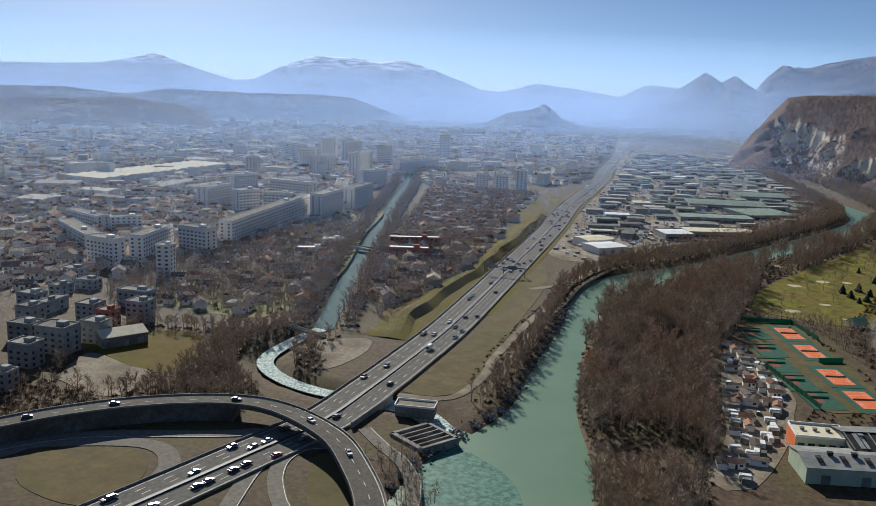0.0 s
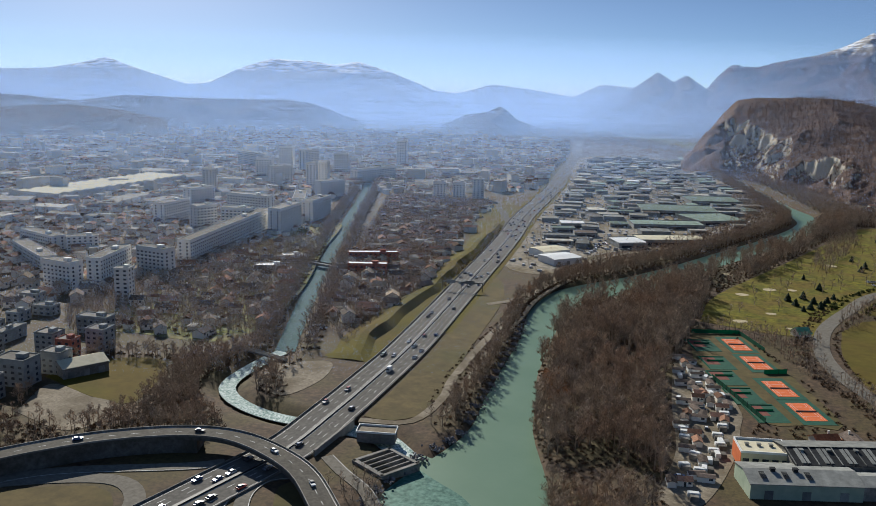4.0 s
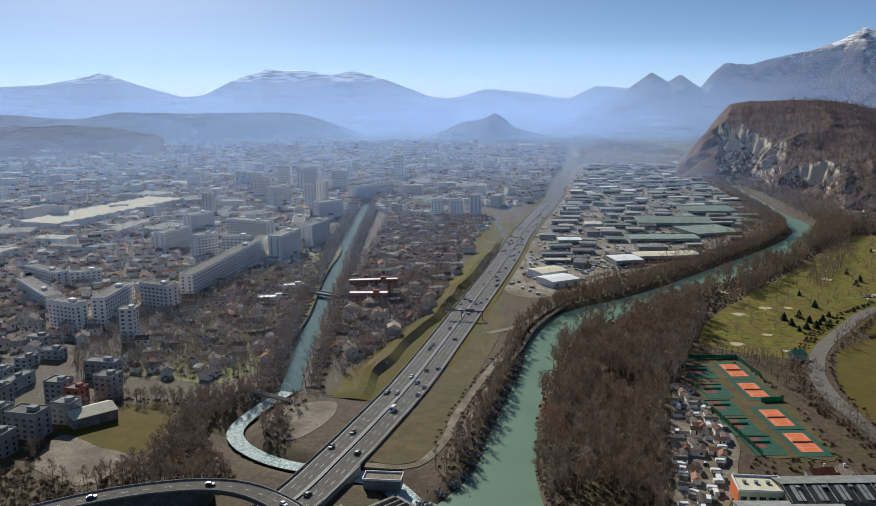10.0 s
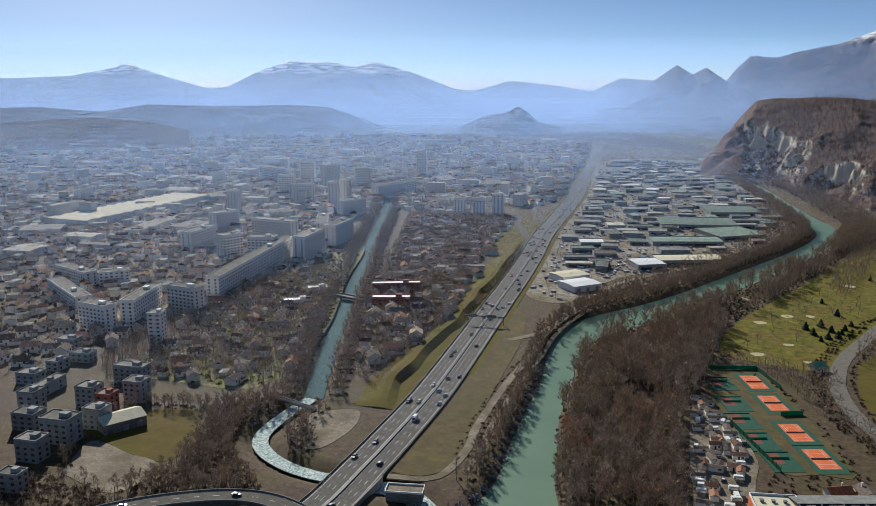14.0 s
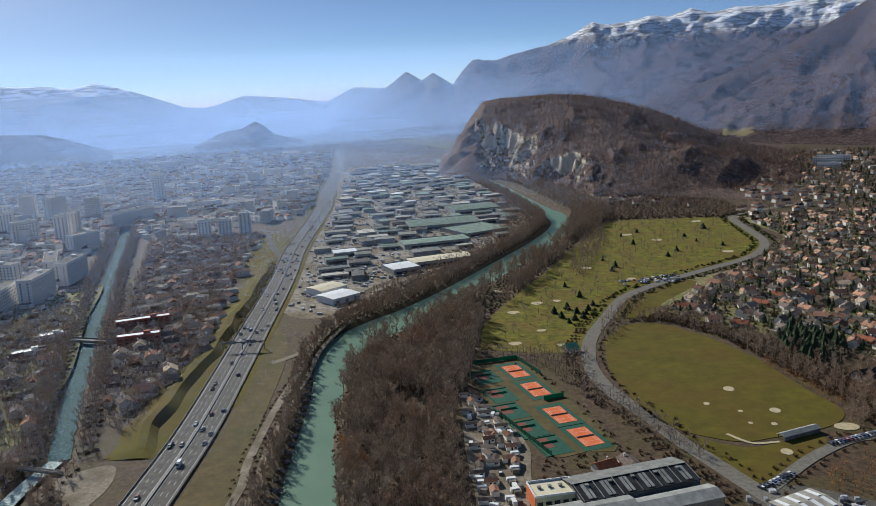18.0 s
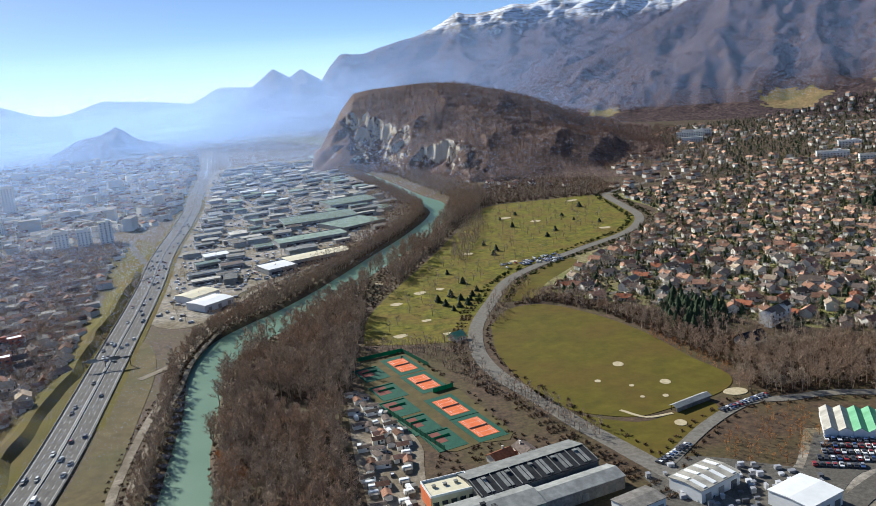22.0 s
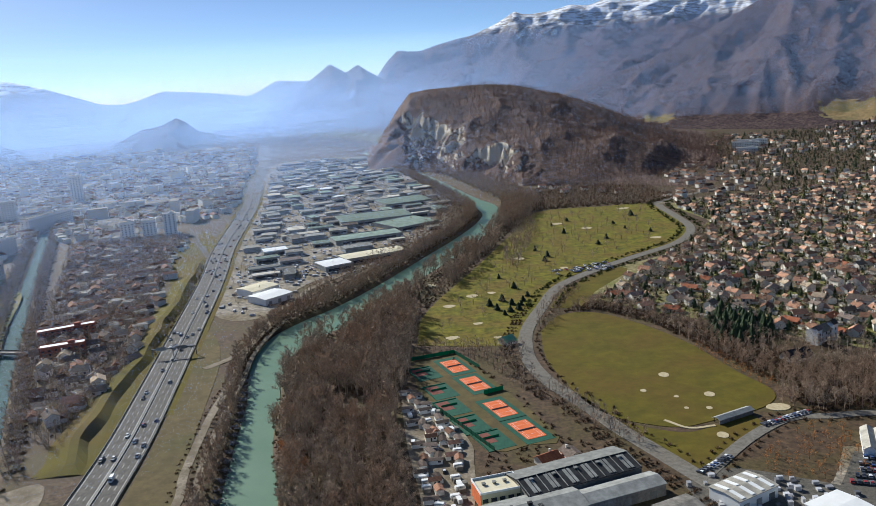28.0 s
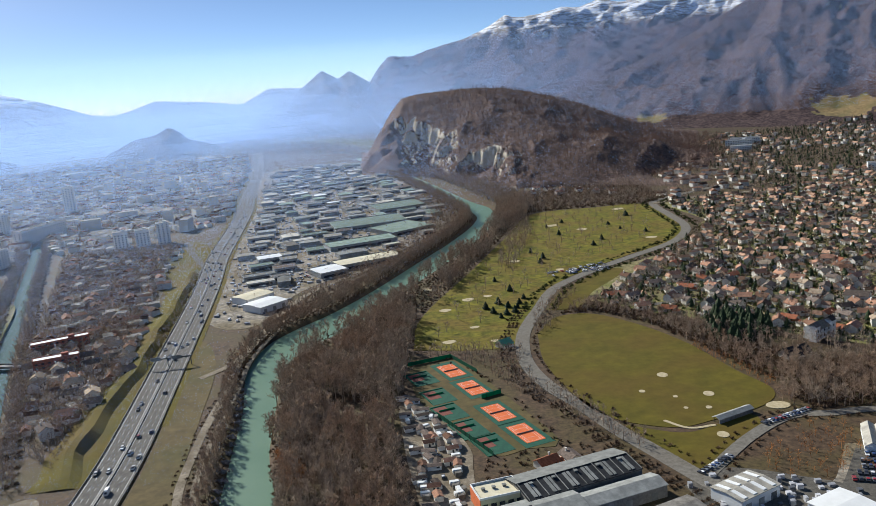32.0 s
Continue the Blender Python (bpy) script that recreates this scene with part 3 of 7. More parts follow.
# banks are paired by their control points, so that cross lines stay square to the stream
def bank_pair():
    n = 240
    a, b = resample(BANK_L, n), resample(BANK_R, n)
    return a, b


ra, rb = bank_pair()
setting("river", grid_fill("river", ra - sides(ra) * 3, rb + sides(rb) * 3, 5, M["river"], -2.4), "calm milky green mountain river in winter", "river")
setting("canal", ribbon("canal", CANAL, -6, 6, M["canal"], -2.2, 0.3), "narrow blue-green canal with rippled water", "canal")
setting("rapids", ribbon("rapids", WEIR, -4.4, 4.4, M["foam"], -2.0, 0.4), "white foaming water below the canal weir", "rapids")
setting("outfall", ribbon("outfall", TAIL, -6, 6, M["foam"], -2.1, 0.4), "foaming outfall water from the power intake", "outfall")

setting("churned_pool", sheet("churned_pool", [(-127, 296), (-112, 286), (-92, 272), (-80, 248), (-90, 225), (-108, 232), (-121, 255), (-130, 280)], M["churn"], -2.3), "churned dark green water with white streaks", "water")

# ---------------------------------------------------------------- mountains, in rings about the viewpoint
CAM_Z = 185.0


def fbm(x, y, s, seed, oct_=4):
    return np.array([noise.fractal(Vector((a / s, b / s, seed)), 1.0, 2.0, oct_) for a, b in zip(x, y)])


def ridged(x, y, s, seed, oct_=5):
    return np.array([noise.ridged_multi_fractal(Vector((a / s, b / s, seed)), 1.0, 2.1, oct_, 0.9, 2.0) for a, b in zip(x, y)])


def massif(name, prof, r0, r1, naz, nr, power, amp, scale, seed, material, label, category, back=300.0, jag=0.0, spread=0.0, cliff=None, spur=1.0, patches=(), foot=-8, rough_face=0.03, broken=1.0):
    """A range seen from the valley: prof gives azimuth and skyline elevation in degrees; r0, r1 are the foot's and the crest's range."""
    pa, pe = np.array(prof, float).T
    az = np.linspace(pa[0] - spread, pa[-1] + spread, naz)
    el = np.interp(az, pa, pe)
    f0 = np.interp(az, np.linspace(az[0], az[-1], len(r0)), r0)
    f1 = np.interp(az, np.linspace(az[0], az[-1], len(r1)), r1)
    top = CAM_Z + f1 * np.tan(np.radians(el))
    s = np.r_[np.linspace(0, 1, nr), 1.12, 1.5]
    SS, AA = np.meshgrid(s, np.arange(naz), indexing="ij")
    R = np.where(SS <= 1, f0[AA] + (f1 - f0)[AA] * SS, f1[AA] + (SS - 1) * back)
    a = np.radians(az[AA])
    x, y = R * np.sin(a), R * np.cos(a)
    rise = np.where(SS <= 1, np.clip(SS, 0, 1) ** power, np.clip(1 - (SS - 1) * 1.6, 0, 1))
    if cliff:
        # a rock wall: gentle below and above it, a steep step between; rows of azimuth, place along the slope, half-width, share of the height
        ca, mid, half, share = (np.array(q, float) for q in zip(*cliff))
        mid, half, share = (np.interp(az, ca, q)[AA] for q in (mid, half, share))
        jig = fbm(x.ravel(), y.ravel(), scale * 0.5, seed + 11).reshape(x.shape)
        rib = fbm(x.ravel(), y.ravel(), scale * 0.11, seed + 13).reshape(x.shape)
        step = np.clip((SS - mid - 0.10 * jig - rough_face * rib) / half * 0.5 + 0.5, 0, 1)
        share = share * np.clip(1 - broken * (0.38 - 1.1 * jig - 0.5 * rib), 0.08, 1)
        bend = power + (1.2 - power) * np.clip(share / 0.4, 0, 1)
        rise = np.where(SS <= 1, (1 - share) * np.clip(SS, 0, 1) ** bend + share * step, rise)
    env = np.clip(SS * 4, 0, 1) * np.where(SS >= 1, 1.0, 1.0)
    fn = np.clip(ridged((a * 3000).ravel(), (R * spur).ravel(), scale, seed).reshape(x.shape) - 0.9, -1.0, 1.3)
    fine = fbm(x.ravel(), y.ravel(), scale * 0.22, seed + 3).reshape(x.shape)
    keep = np.clip((1 - SS) * 5, jag, 1)
    warp = fbm(x.ravel(), y.ravel(), scale * 1.6, seed + 7).reshape(x.shape) * 5.0 * np.clip(1.05 - SS, 0, 1)
    f1w = np.interp(az[AA] + warp, az, top)
    z = rise * np.where(SS <= 1, f1w, top[AA]) + (fn + 0.35 * fine) * amp * env * keep
    z = np.where(SS <= 0, foot, z)
    v = np.stack([x, y, z], -1).reshape(-1, 3)
    i, j = np.meshgrid(np.arange(len(s) - 1), np.arange(naz - 1), indexing="ij")
    k = (i * naz + j).ravel()
    f = np.stack([k, k + 1, k + naz + 1, k + naz], -1)
    me = fast(name, v, f, [material, M["meadow"]] if patches else material, True)
    if patches:
        # open meadows: azimuth, place along the slope, and their half-sizes
        mid_s, mid_a = s[i.ravel()], az[j.ravel()]
        wob = np.array([noise.noise(Vector((p * 2.1, q * 60, 3))) for p, q in zip(mid_a, mid_s)])
        idx = np.zeros(len(f), np.int32)
        for pa_, ps_, wa_, ws_ in patches:
            idx[((mid_a - pa_) / wa_) ** 2 + ((mid_s - ps_) / ws_) ** 2 + wob * 0.8 < 1] = 1
        me.polygons.foreach_set("material_index", idx)
    return setting(name, me, label, category)


M["far"] = mountain_mat("far_mountain", (0.10, 0.09, 0.085), (0.15, 0.13, 0.12), (0.24, 0.23, 0.22), 148, 22, 70, steep=0.5)
M["east"] = mountain_mat("east_mountain", (0.10, 0.09, 0.085), (0.15, 0.13, 0.12), (0.2, 0.19, 0.19), 186, 20, 70, steep=0.3)
M["hill"] = mountain_mat("wooded_hill", (0.055, 0.045, 0.035), (0.10, 0.08, 0.06), (0.2, 0.19, 0.17), size=24, steep=0.2)
M["rockhill"] = mountain_mat("rock_hill", (0.088, 0.060, 0.050), (0.19, 0.130, 0.104), (0.50, 0.44, 0.34), size=9, steep=0.50, bump=2.5)
M["flank"] = mountain_mat("mountain_flank", (0.036, 0.026, 0.033), (0.105, 0.072, 0.078), (0.30, 0.28, 0.26), 318, 34, 12, steep=0.55, bump=6)
M["spur"] = mountain_mat("wooded_spur", (0.040, 0.028, 0.031), (0.122, 0.083, 0.074), (0.40, 0.36, 0.30), size=12, steep=0.50, bump=6)
M["meadow"] = mat("slope_meadow", (0.21, 0.145, 0.06), (0.30, 0.21, 0.09), 12, 0.95, c3=(0.15, 0.13, 0.05), size3=60)

massif("east_range", [(-62, 0.2), (-54, -0.2), (-47, -0.1), (-44.6, 0.0), (-42.6, 0.35), (-41.2, 0.75), (-39, -0.1), (-36.7, -0.8), (-35.4, -0.7), (-33.6, 0.2), (-31.5, 0.9), (-28.7, 0.8),
        (-27.3, 0.6), (-25.9, 0.85), (-23.8, 0.2), (-20.9, -0.9), (-19, -1.1)], [3500, 3400, 3300], [4650, 4600, 4500], 260, 40, 1.5, 26, 420, 3.1,
       M["east"], "hazy blue mountain range with snow patches", "mountain")
massif("south_range", [(-20.5, -1.2), (-18.7, -0.9), (-16.9, -0.4), (-14.3, -0.7), (-11.8, -1.1), (-10.1, -0.25), (-8.3, -0.4), (-6.0, -0.5), (-2, -0.6), (2, -0.6)],
       [3500, 3500], [4750, 4750], 140, 30, 1.6, 22, 380, 9.3, M["far"], "pale distant mountain range with snow on its crest", "mountain")
massif("pyramid_peaks", [(-15, -2.6), (-12, -2.2), (-10.3, -1.4), (-9.6, -1.1), (-8.6, -0.9), (-7.4, 0.0), (-6.55, 0.55), (-5.6, -0.05), (-4.85, 0.4), (-4.2, 0.0), (-3.4, -0.5), (-1.5, -0.6)],
       [3000, 2900], [4300, 4200], 140, 34, 1.35, 16, 300, 5.7, M["hill"], "two blue pyramid peaks beyond the valley", "mountain")
massif("left_hills", [(-64, -2.3), (-50, -2.6), (-46.6, -2.55), (-43.6, -2.4), (-40.5, -2.75), (-38, -3.3)], [2250, 2300], [2600, 2600], 120, 26, 1.0, 12, 260, 2.2,
       M["hill"], "dark wooded ridge on the far side of the town", "hill")
massif("long_hills", [(-58, -1.8), (-46.5, -1.75), (-43, -2.1), (-40.4, -1.7), (-36.1, -1.85), (-31, -1.85), (-29, -2.0), (-27.4, -2.5), (-25.5, -3.2)], [2600, 2650], [3000, 3000], 160, 26, 1.1, 14, 300, 6.6,
       M["hill"], "long low wooded hill in blue haze", "hill")
massif("knob_hill", [(-20.5, -3.4), (-18.9, -2.6), (-17.6, -2.4), (-16.7, -2.0), (-16.1, -2.3), (-15.4, -2.9), (-13.6, -3.4)], [2650, 2650], [2950, 2950], 60, 18, 0.9, 7, 130, 1.2,
       M["hill"], "small wooded knob rising from the plain", "hill")
massif("west_mountain", [(-4.6, -1.6), (-3.9, -0.9), (-3.0, 0.3), (-2.3, 1.0), (-0.3, 1.12), (1.1, 1.4), (2.8, 1.75), (3.8, 2.1), (4.6, 2.5), (5.5, 3.0), (5.9, 2.8), (6.6, 2.75), (7.7, 2.85), (9.0, 3.2), (10.0, 3.05), (11.2, 3.4), (12.6, 3.1), (14, 3.3), (15.5, 3.25), (18, 3.5), (20.8, 3.8), (25, 4.4), (31, 5.0), (38, 4.8), (46, 4.2), (60, 3)],
       [2900, 2300, 2100, 2000, 1850, 1850], [4400, 4550, 4550, 4400, 3900, 3900], 560, 170, 1.3, 40, 400, 4.4, M["flank"], "steep wooded mountain flank with cliffs and a snowy crest", "mountain", jag=0.22,
       cliff=[(-5, 0.88, 0.05, 0.2), (2.5, 0.88, 0.06, 0.16), (5, 0.87, 0.07, 0.17), (20, 0.87, 0.07, 0.17), (30, 0.8, 0.06, 0.12), (60, 0.8, 0.05, 0.1)], spur=0.25, rough_face=0.03, broken=0.0,
       patches=[(34.5, 0.14, 2.2, 0.05), (38, 0.2, 1.6, 0.04), (33, 0.06, 1.5, 0.03), (9.5, 0.30, 1.6, 0.03), (13.5, 0.17, 1.4, 0.03), (16, 0.10, 1.3, 0.03)])
massif("wooded_spur", [(6.8, -3.0), (9, -2.1), (12, -1.1), (15, 0.0), (17.5, 1.1), (20, 2.5), (22, 3.7), (24, 4.5), (26, 4.9), (28, 4.6), (30, 4.3), (32.5, 4.4), (35, 4.0), (38, 3.2), (42, 2.3), (47, 1.0), (52, -1.0)],
       [2350, 2150, 2000, 1900, 1880, 1900], [2650, 2900, 3200, 3350, 3300, 2900], 360, 150, 1.1, 34, 300, 14.2, M["spur"], "steep brown wooded spur of the mountain", "mountain", back=500, jag=0.12, spur=0.3,
       cliff=[(6, 0.7, 0.03, 0), (23.5, 0.8, 0.02, 0.02), (25, 0.8, 0.018, 0.10), (26.5, 0.8, 0.02, 0.02), (52, 0.8, 0.02, 0)],
       patches=[(25.6, 0.10, 2.0, 0.05), (14.2, 0.12, 1.0, 0.05), (33, 0.08, 2.6, 0.035), (38, 0.14, 2.4, 0.045), (36, 0.05, 1.6, 0.025), (31, 0.16, 1.2, 0.03)], foot=-1.5)
massif("rock_hill", [(-4.8, -5.6), (-3.6, -4.0), (-2.4, -2.3), (-1.7, -1.5), (-0.6, -1.32), (0.8, -1.3), (2.1, -1.25), (3.6, -1.28), (5.2, -1.5), (7.9, -2.15), (10.6, -3.1), (13.1, -4.3), (15.5, -5.2), (18, -6.1), (20.5, -6.8)],
       [1700, 1560, 1330, 1300, 1260, 1300], [1950, 1950, 1960, 1960, 1900, 1700], 340, 160, 0.66, 9, 170, 8.8, M["rockhill"], "wooded rock hill with pale limestone cliffs", "hill", back=500, jag=0.05, spur=0.5,
       cliff=[(-4.5, 0.6, 0.05, 0.0), (-2.6, 0.7, 0.05, 0.10), (-1.5, 0.66, 0.04, 0.32), (0.0, 0.46, 0.03, 0.30), (1.2, 0.34, 0.026, 0.32), (2.3, 0.23, 0.024, 0.34), (3.6, 0.16, 0.024, 0.28), (4.8, 0.12, 0.024, 0.18), (6.3, 0.08, 0.025, 0.08), (7.5, 0.08, 0.02, 0)], foot=-1.2, rough_face=0.06)
# ---------------------------------------------------------------- roads
road_cut = mw = tagged(new("motorway", ribbon("motorway", MW, -12.4, 12.4, M["mw"], 0.35, 1.2)), "grey two-way motorway with a dark median", "motorway", kind="structure")
part("median", ribbon("median", MW, -0.8, 0.8, M["dark"], 0.95, 0.7), mw, "dark steel median barrier")
part("guard_rail", ribbon("guard_rail", MW, -12.8, -12.5, M["concrete"], 1.1, 0.8), mw)
part("guard_rail", ribbon("guard_rail", MW, 12.5, 12.8, M["concrete"], 1.1, 0.8), mw)
for o, sol in ((-11.0, True), (-7.8, False), (-4.6, False), (-1.4, True), (1.4, True), (4.6, False), (7.8, False), (11.0, True)):
    part("lane_mark", dashes("lane_mark", MW, o, M["paint"], 10 if sol else 4, 8, 0.22, 0.37, sol), mw)
WEST_ROAD = curve_pts([(135, 290), (120, 330), (108, 357), (94, 390), (82, 418), (70, 453), (56, 488), (48, 526), (48, 563), (54, 603), (71, 656), (93, 715), (132, 762),
                       (180, 806), (230, 850), (258, 895), (270, 940), (271, 1000), (273, 1084), (300, 1120), (420, 1200)], 6)
setting("west_road", ribbon("west_road", WEST_ROAD, -5, 5, M["lane"], 0.2, 0.8), "grey curving country road beside the field", "road")
SIDE_ROAD = curve_pts([(108, 357), (143, 395), (172, 416), (193, 415), (219, 415), (256, 402), (296, 384), (360, 360)], 6)
setting("side_road", ribbon("side_road", SIDE_ROAD, -3.5, 3.5, M["lane"], 0.25, 0.8), "narrow lane past the parked cars", "road")
RAMP = curve_pts([(-380, 150, 1), (-310, 185, 4), (-285, 203, 6), (-268, 226, 7), (-247, 250, 7), (-219, 268, 7), (-193, 271, 7), (-160, 257, 7), (-138, 237, 6), (-120, 214, 5), (-107, 185, 3), (-100, 140, 1), (-100, 60, 0)], 5)
setting("flyover", ribbon("flyover", RAMP, -5.5, 5.5, M["asphalt"], 0.6, 1.6), "curved concrete flyover crossing the motorway", "bridge")
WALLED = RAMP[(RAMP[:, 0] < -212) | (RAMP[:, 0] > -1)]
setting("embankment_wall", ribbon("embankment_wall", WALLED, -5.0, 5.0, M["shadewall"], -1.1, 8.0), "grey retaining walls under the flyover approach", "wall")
setting("field", sheet("field", [(62, 592), (59, 530), (70, 462), (82, 434), (97, 421), (114, 414), (132, 419), (164, 432), (178, 453), (168, 490), (157, 541), (136, 592), (108, 630), (80, 628)], M["grass"], 0.2), "large mown olive-green practice field", "field")
setting("golf_course", sheet("golf_course", [(-28, 580), (-22, 661), (24, 802), (75, 960), (117, 1084), (200, 1095), (265, 1080), (258, 885), (180, 815), (100, 735), (66, 650), (44, 575), (17, 568)], M["golf"], 0.1), "green and yellow golf course with bunkers", "golf course")

# ---------------------------------------------------------------- bare trees


def bare_tree(seed, twigs=210, limbs=10):
    """A leafless tree one unit high: tapered trunk, limbs and many fine twigs. Corners and triangles."""
    g = np.random.default_rng(seed)
    v, f = [], []

    def prism(a, b, ra_, rb_, n):
        a, b = np.array(a), np.array(b)
        d = (b - a) / (np.linalg.norm(b - a) + 1e-9)
        u = np.cross(d, (0.3, 0.9, 0.1))
        u /= np.linalg.norm(u)
        w = np.cross(d, u)
        k = len(v)
        for i in range(n):
            t = 2 * math.pi * i / n
            v.append(a + ra_ * (u * math.cos(t) + w * math.sin(t)))
        for i in range(n):
            t = 2 * math.pi * i / n
            v.append(b + rb_ * (u * math.cos(t) + w * math.sin(t)))
        for i in range(n):
            j = (i + 1) % n
            f.extend([(k + i, k + j, k + n + j), (k + i, k + n + j, k + n + i)])
    lean = g.normal(0, 0.03, 2)
    prism((0, 0, -0.02), (lean[0], lean[1], 0.62), 0.016, 0.008, 5)
    prism((lean[0], lean[1], 0.62), (lean[0] * 2, lean[1] * 2, 0.96), 0.008, 0.002, 3)
    tips = []
    for i in range(limbs):
        h = 0.25 + 0.6 * (i + g.random()) / limbs
        t = g.random() * 6.28
        out = 0.26 * (1.15 - h) * g.uniform(0.8, 1.3)
        a = np.array((lean[0] * h, lean[1] * h, h))
        b = a + (math.cos(t) * out, math.sin(t) * out, 0.16 * g.uniform(0.7, 1.4))
        prism(a, b, 0.006, 0.0025, 3)
        tips.append((a, b))
    for i in range(twigs):
        a, b = tips[g.integers(len(tips))]
        p = a + (b - a) * g.uniform(0.25, 1.05) + g.normal(0, 0.02, 3)
        d = np.array((g.normal(0, 0.55), g.normal(0, 0.55), g.uniform(0.3, 1.2)))
        d *= g.uniform(0.09, 0.2) / np.linalg.norm(d)
        w = np.cross(d, g.normal(0, 1, 3))
        w *= g.uniform(0.0035, 0.0075) / (np.linalg.norm(w) + 1e-9)
        k = len(v)
        v.extend([p - w, p + w, p + d])
        f.append((k, k + 1, k + 2))
    return np.array(v), np.array(f)


TREES = [bare_tree(s) for s in range(5)]
THIN = [bare_tree(s + 20, 85, 7) for s in range(4)]


def wood(name, at, lo, hi, material, label, kinds=None, seed=1, wide=1.0, height=None):
    """Many bare trees joined to one stand."""
    g = np.random.default_rng(seed)
    V, F, k = [], [], 0
    for n, p in enumerate(at):
        v, f = (kinds or TREES)[n % len(kinds or TREES)]
        h, t = g.uniform(lo, hi), g.uniform(0, 6.28)
        c, s = math.cos(t) * h * wide, math.sin(t) * h * wide
        z0 = height(p[0], p[1]) if height else (p[2] if len(p) > 2 else -0.2)
        V.append(np.c_[v[:, 0] * c - v[:, 1] * s + p[0], v[:, 0] * s + v[:, 1] * c + p[1], v[:, 2] * h + z0])
        F.append(f + k)
        k += len(v)
    return stuff(name, fast(name, np.concatenate(V), np.concatenate(F), material), label, "wood")


river_loop = RIVER_OUT
WOOD = [(-42, 215), (-60, 270), (-70, 305), (-88, 352), (-98, 397), (-106, 432), (-113, 500), (-119, 560), (-114, 594), (-101, 626), (-72, 668), (-46, 731), (-15, 808), (24, 908), (60, 1012),
        (76, 1100), (80, 1200), (118, 1180), (112, 1082), (75, 978), (22, 800), (-24, 661), (-30, 578), (-33, 500), (-37, 440), (-26, 350), (-20, 290), (-5, 215)]
wp = scatter(WOOD, 5.0, 3)
gapn = np.array([noise.noise(Vector((x * 0.03, y * 0.018, 4))) for x, y in wp])
wp = wp[gapn > -0.22]
wood("riverside_wood", wp, 8, 17, M["bark"], "dense leafless brown riverside wood", seed=3, wide=1.25)
# ---------------------------------------------------------------- other woods and banks
left_strip = scatter([(-140, 335), (-128, 335), (-133, 380), (-138, 435), (-146, 500), (-157, 565), (-157, 632), (-140, 680), (-112, 725), (-80, 792), (-42, 885), (-2, 985), (26, 1085), (26, 1152), (-12, 1329), (-70, 1566), (-120, 1760),
                      (-102, 1760), (-53, 1566), (4, 1329), (42, 1152), (40, 1075), (8, 970), (-32, 870), (-70, 775), (-102, 708), (-130, 664), (-146, 625), (-148, 565), (-137, 500), (-130, 435), (-124, 380), (-119, 333)], 4.2, 5)
wood("bank_trees", left_strip, 7, 13, M["bark"], "row of bare brown trees along the river bank", seed=5, wide=1.2)
far_bank = scatter([(74, 1100), (82, 1190), (60, 1280), (0, 1545), (-50, 1720), (-110, 1960), (-60, 1960), (0, 1720), (60, 1530), (120, 1300), (135, 1190), (118, 1090)], 7.5, 6)
wood("foot_wood", far_bank, 8, 14, M["bark"], "grey-brown wood at the foot of the rock hill", THIN, seed=6, wide=1.5)
zone_belt = scatter([(-26, 885), (12, 985), (36, 1085), (34, 1160), (-4, 1330), (-40, 1320), (-10, 1150), (-14, 1090), (-40, 985), (-80, 870), (-125, 770), (-150, 690), (-160, 640), (-150, 630), (-118, 720), (-82, 790)], 6.0, 16)
wood("belt_trees", zone_belt, 6, 11, M["bark"], "bare tree belt between the river and the retail park", THIN, seed=16, wide=1.4)
cs = sides(CANAL)
canal_pts = np.concatenate([CANAL + cs * (o + rng.uniform(-2, 2, (len(CANAL), 1))) for o in (-22, -19, -16.5, -14, -11.5, -9, 9, 11.5, 14, 16.5, 19)] + [CANAL + cs * o + rng.uniform(-3, 3, (len(CANAL), 2)) for o in (-17, -12, 12, 16)])
wood("canal_trees", canal_pts, 6, 11, M["bark"], "bare trees lining both canal banks", THIN, seed=8, wide=1.3)
LAWN_L = [(-346, 312), (-335, 356), (-297, 362), (-270, 302), (-272, 280), (-282, 262), (-312, 266), (-336, 300)]
ww = np.concatenate([scatter([(-335, 285), (-345, 360), (-300, 372), (-285, 395), (-262, 400), (-266, 345), (-255, 322), (-235, 305), (-215, 290), (-260, 262), (-300, 262)], 4.2, 9)[::1],
                                  scatter([(-243, 395), (-242, 355), (-235, 342), (-216, 332), (-212, 345), (-232, 362), (-236, 395)], 5, 10)])
wood("weir_wood", ww[~inside(ww, LAWN_L)], 6, 11, M["bark"], "bare brown wood round the weir", seed=9, wide=1.4)
wood("junction_wood", np.concatenate([scatter([(-345, 240), (-318, 268), (-275, 258), (-250, 262), (-262, 240), (-290, 215), (-330, 200)], 5.5, 19), scatter([(-152, 262), (-128, 246), (-112, 218), (-104, 190), (-96, 200), (-106, 236), (-122, 262), (-140, 276)], 4.5, 20)]), 4, 8, M["bark"], "bare scrub trees round the junction ramps", THIN, seed=20, wide=1.6)
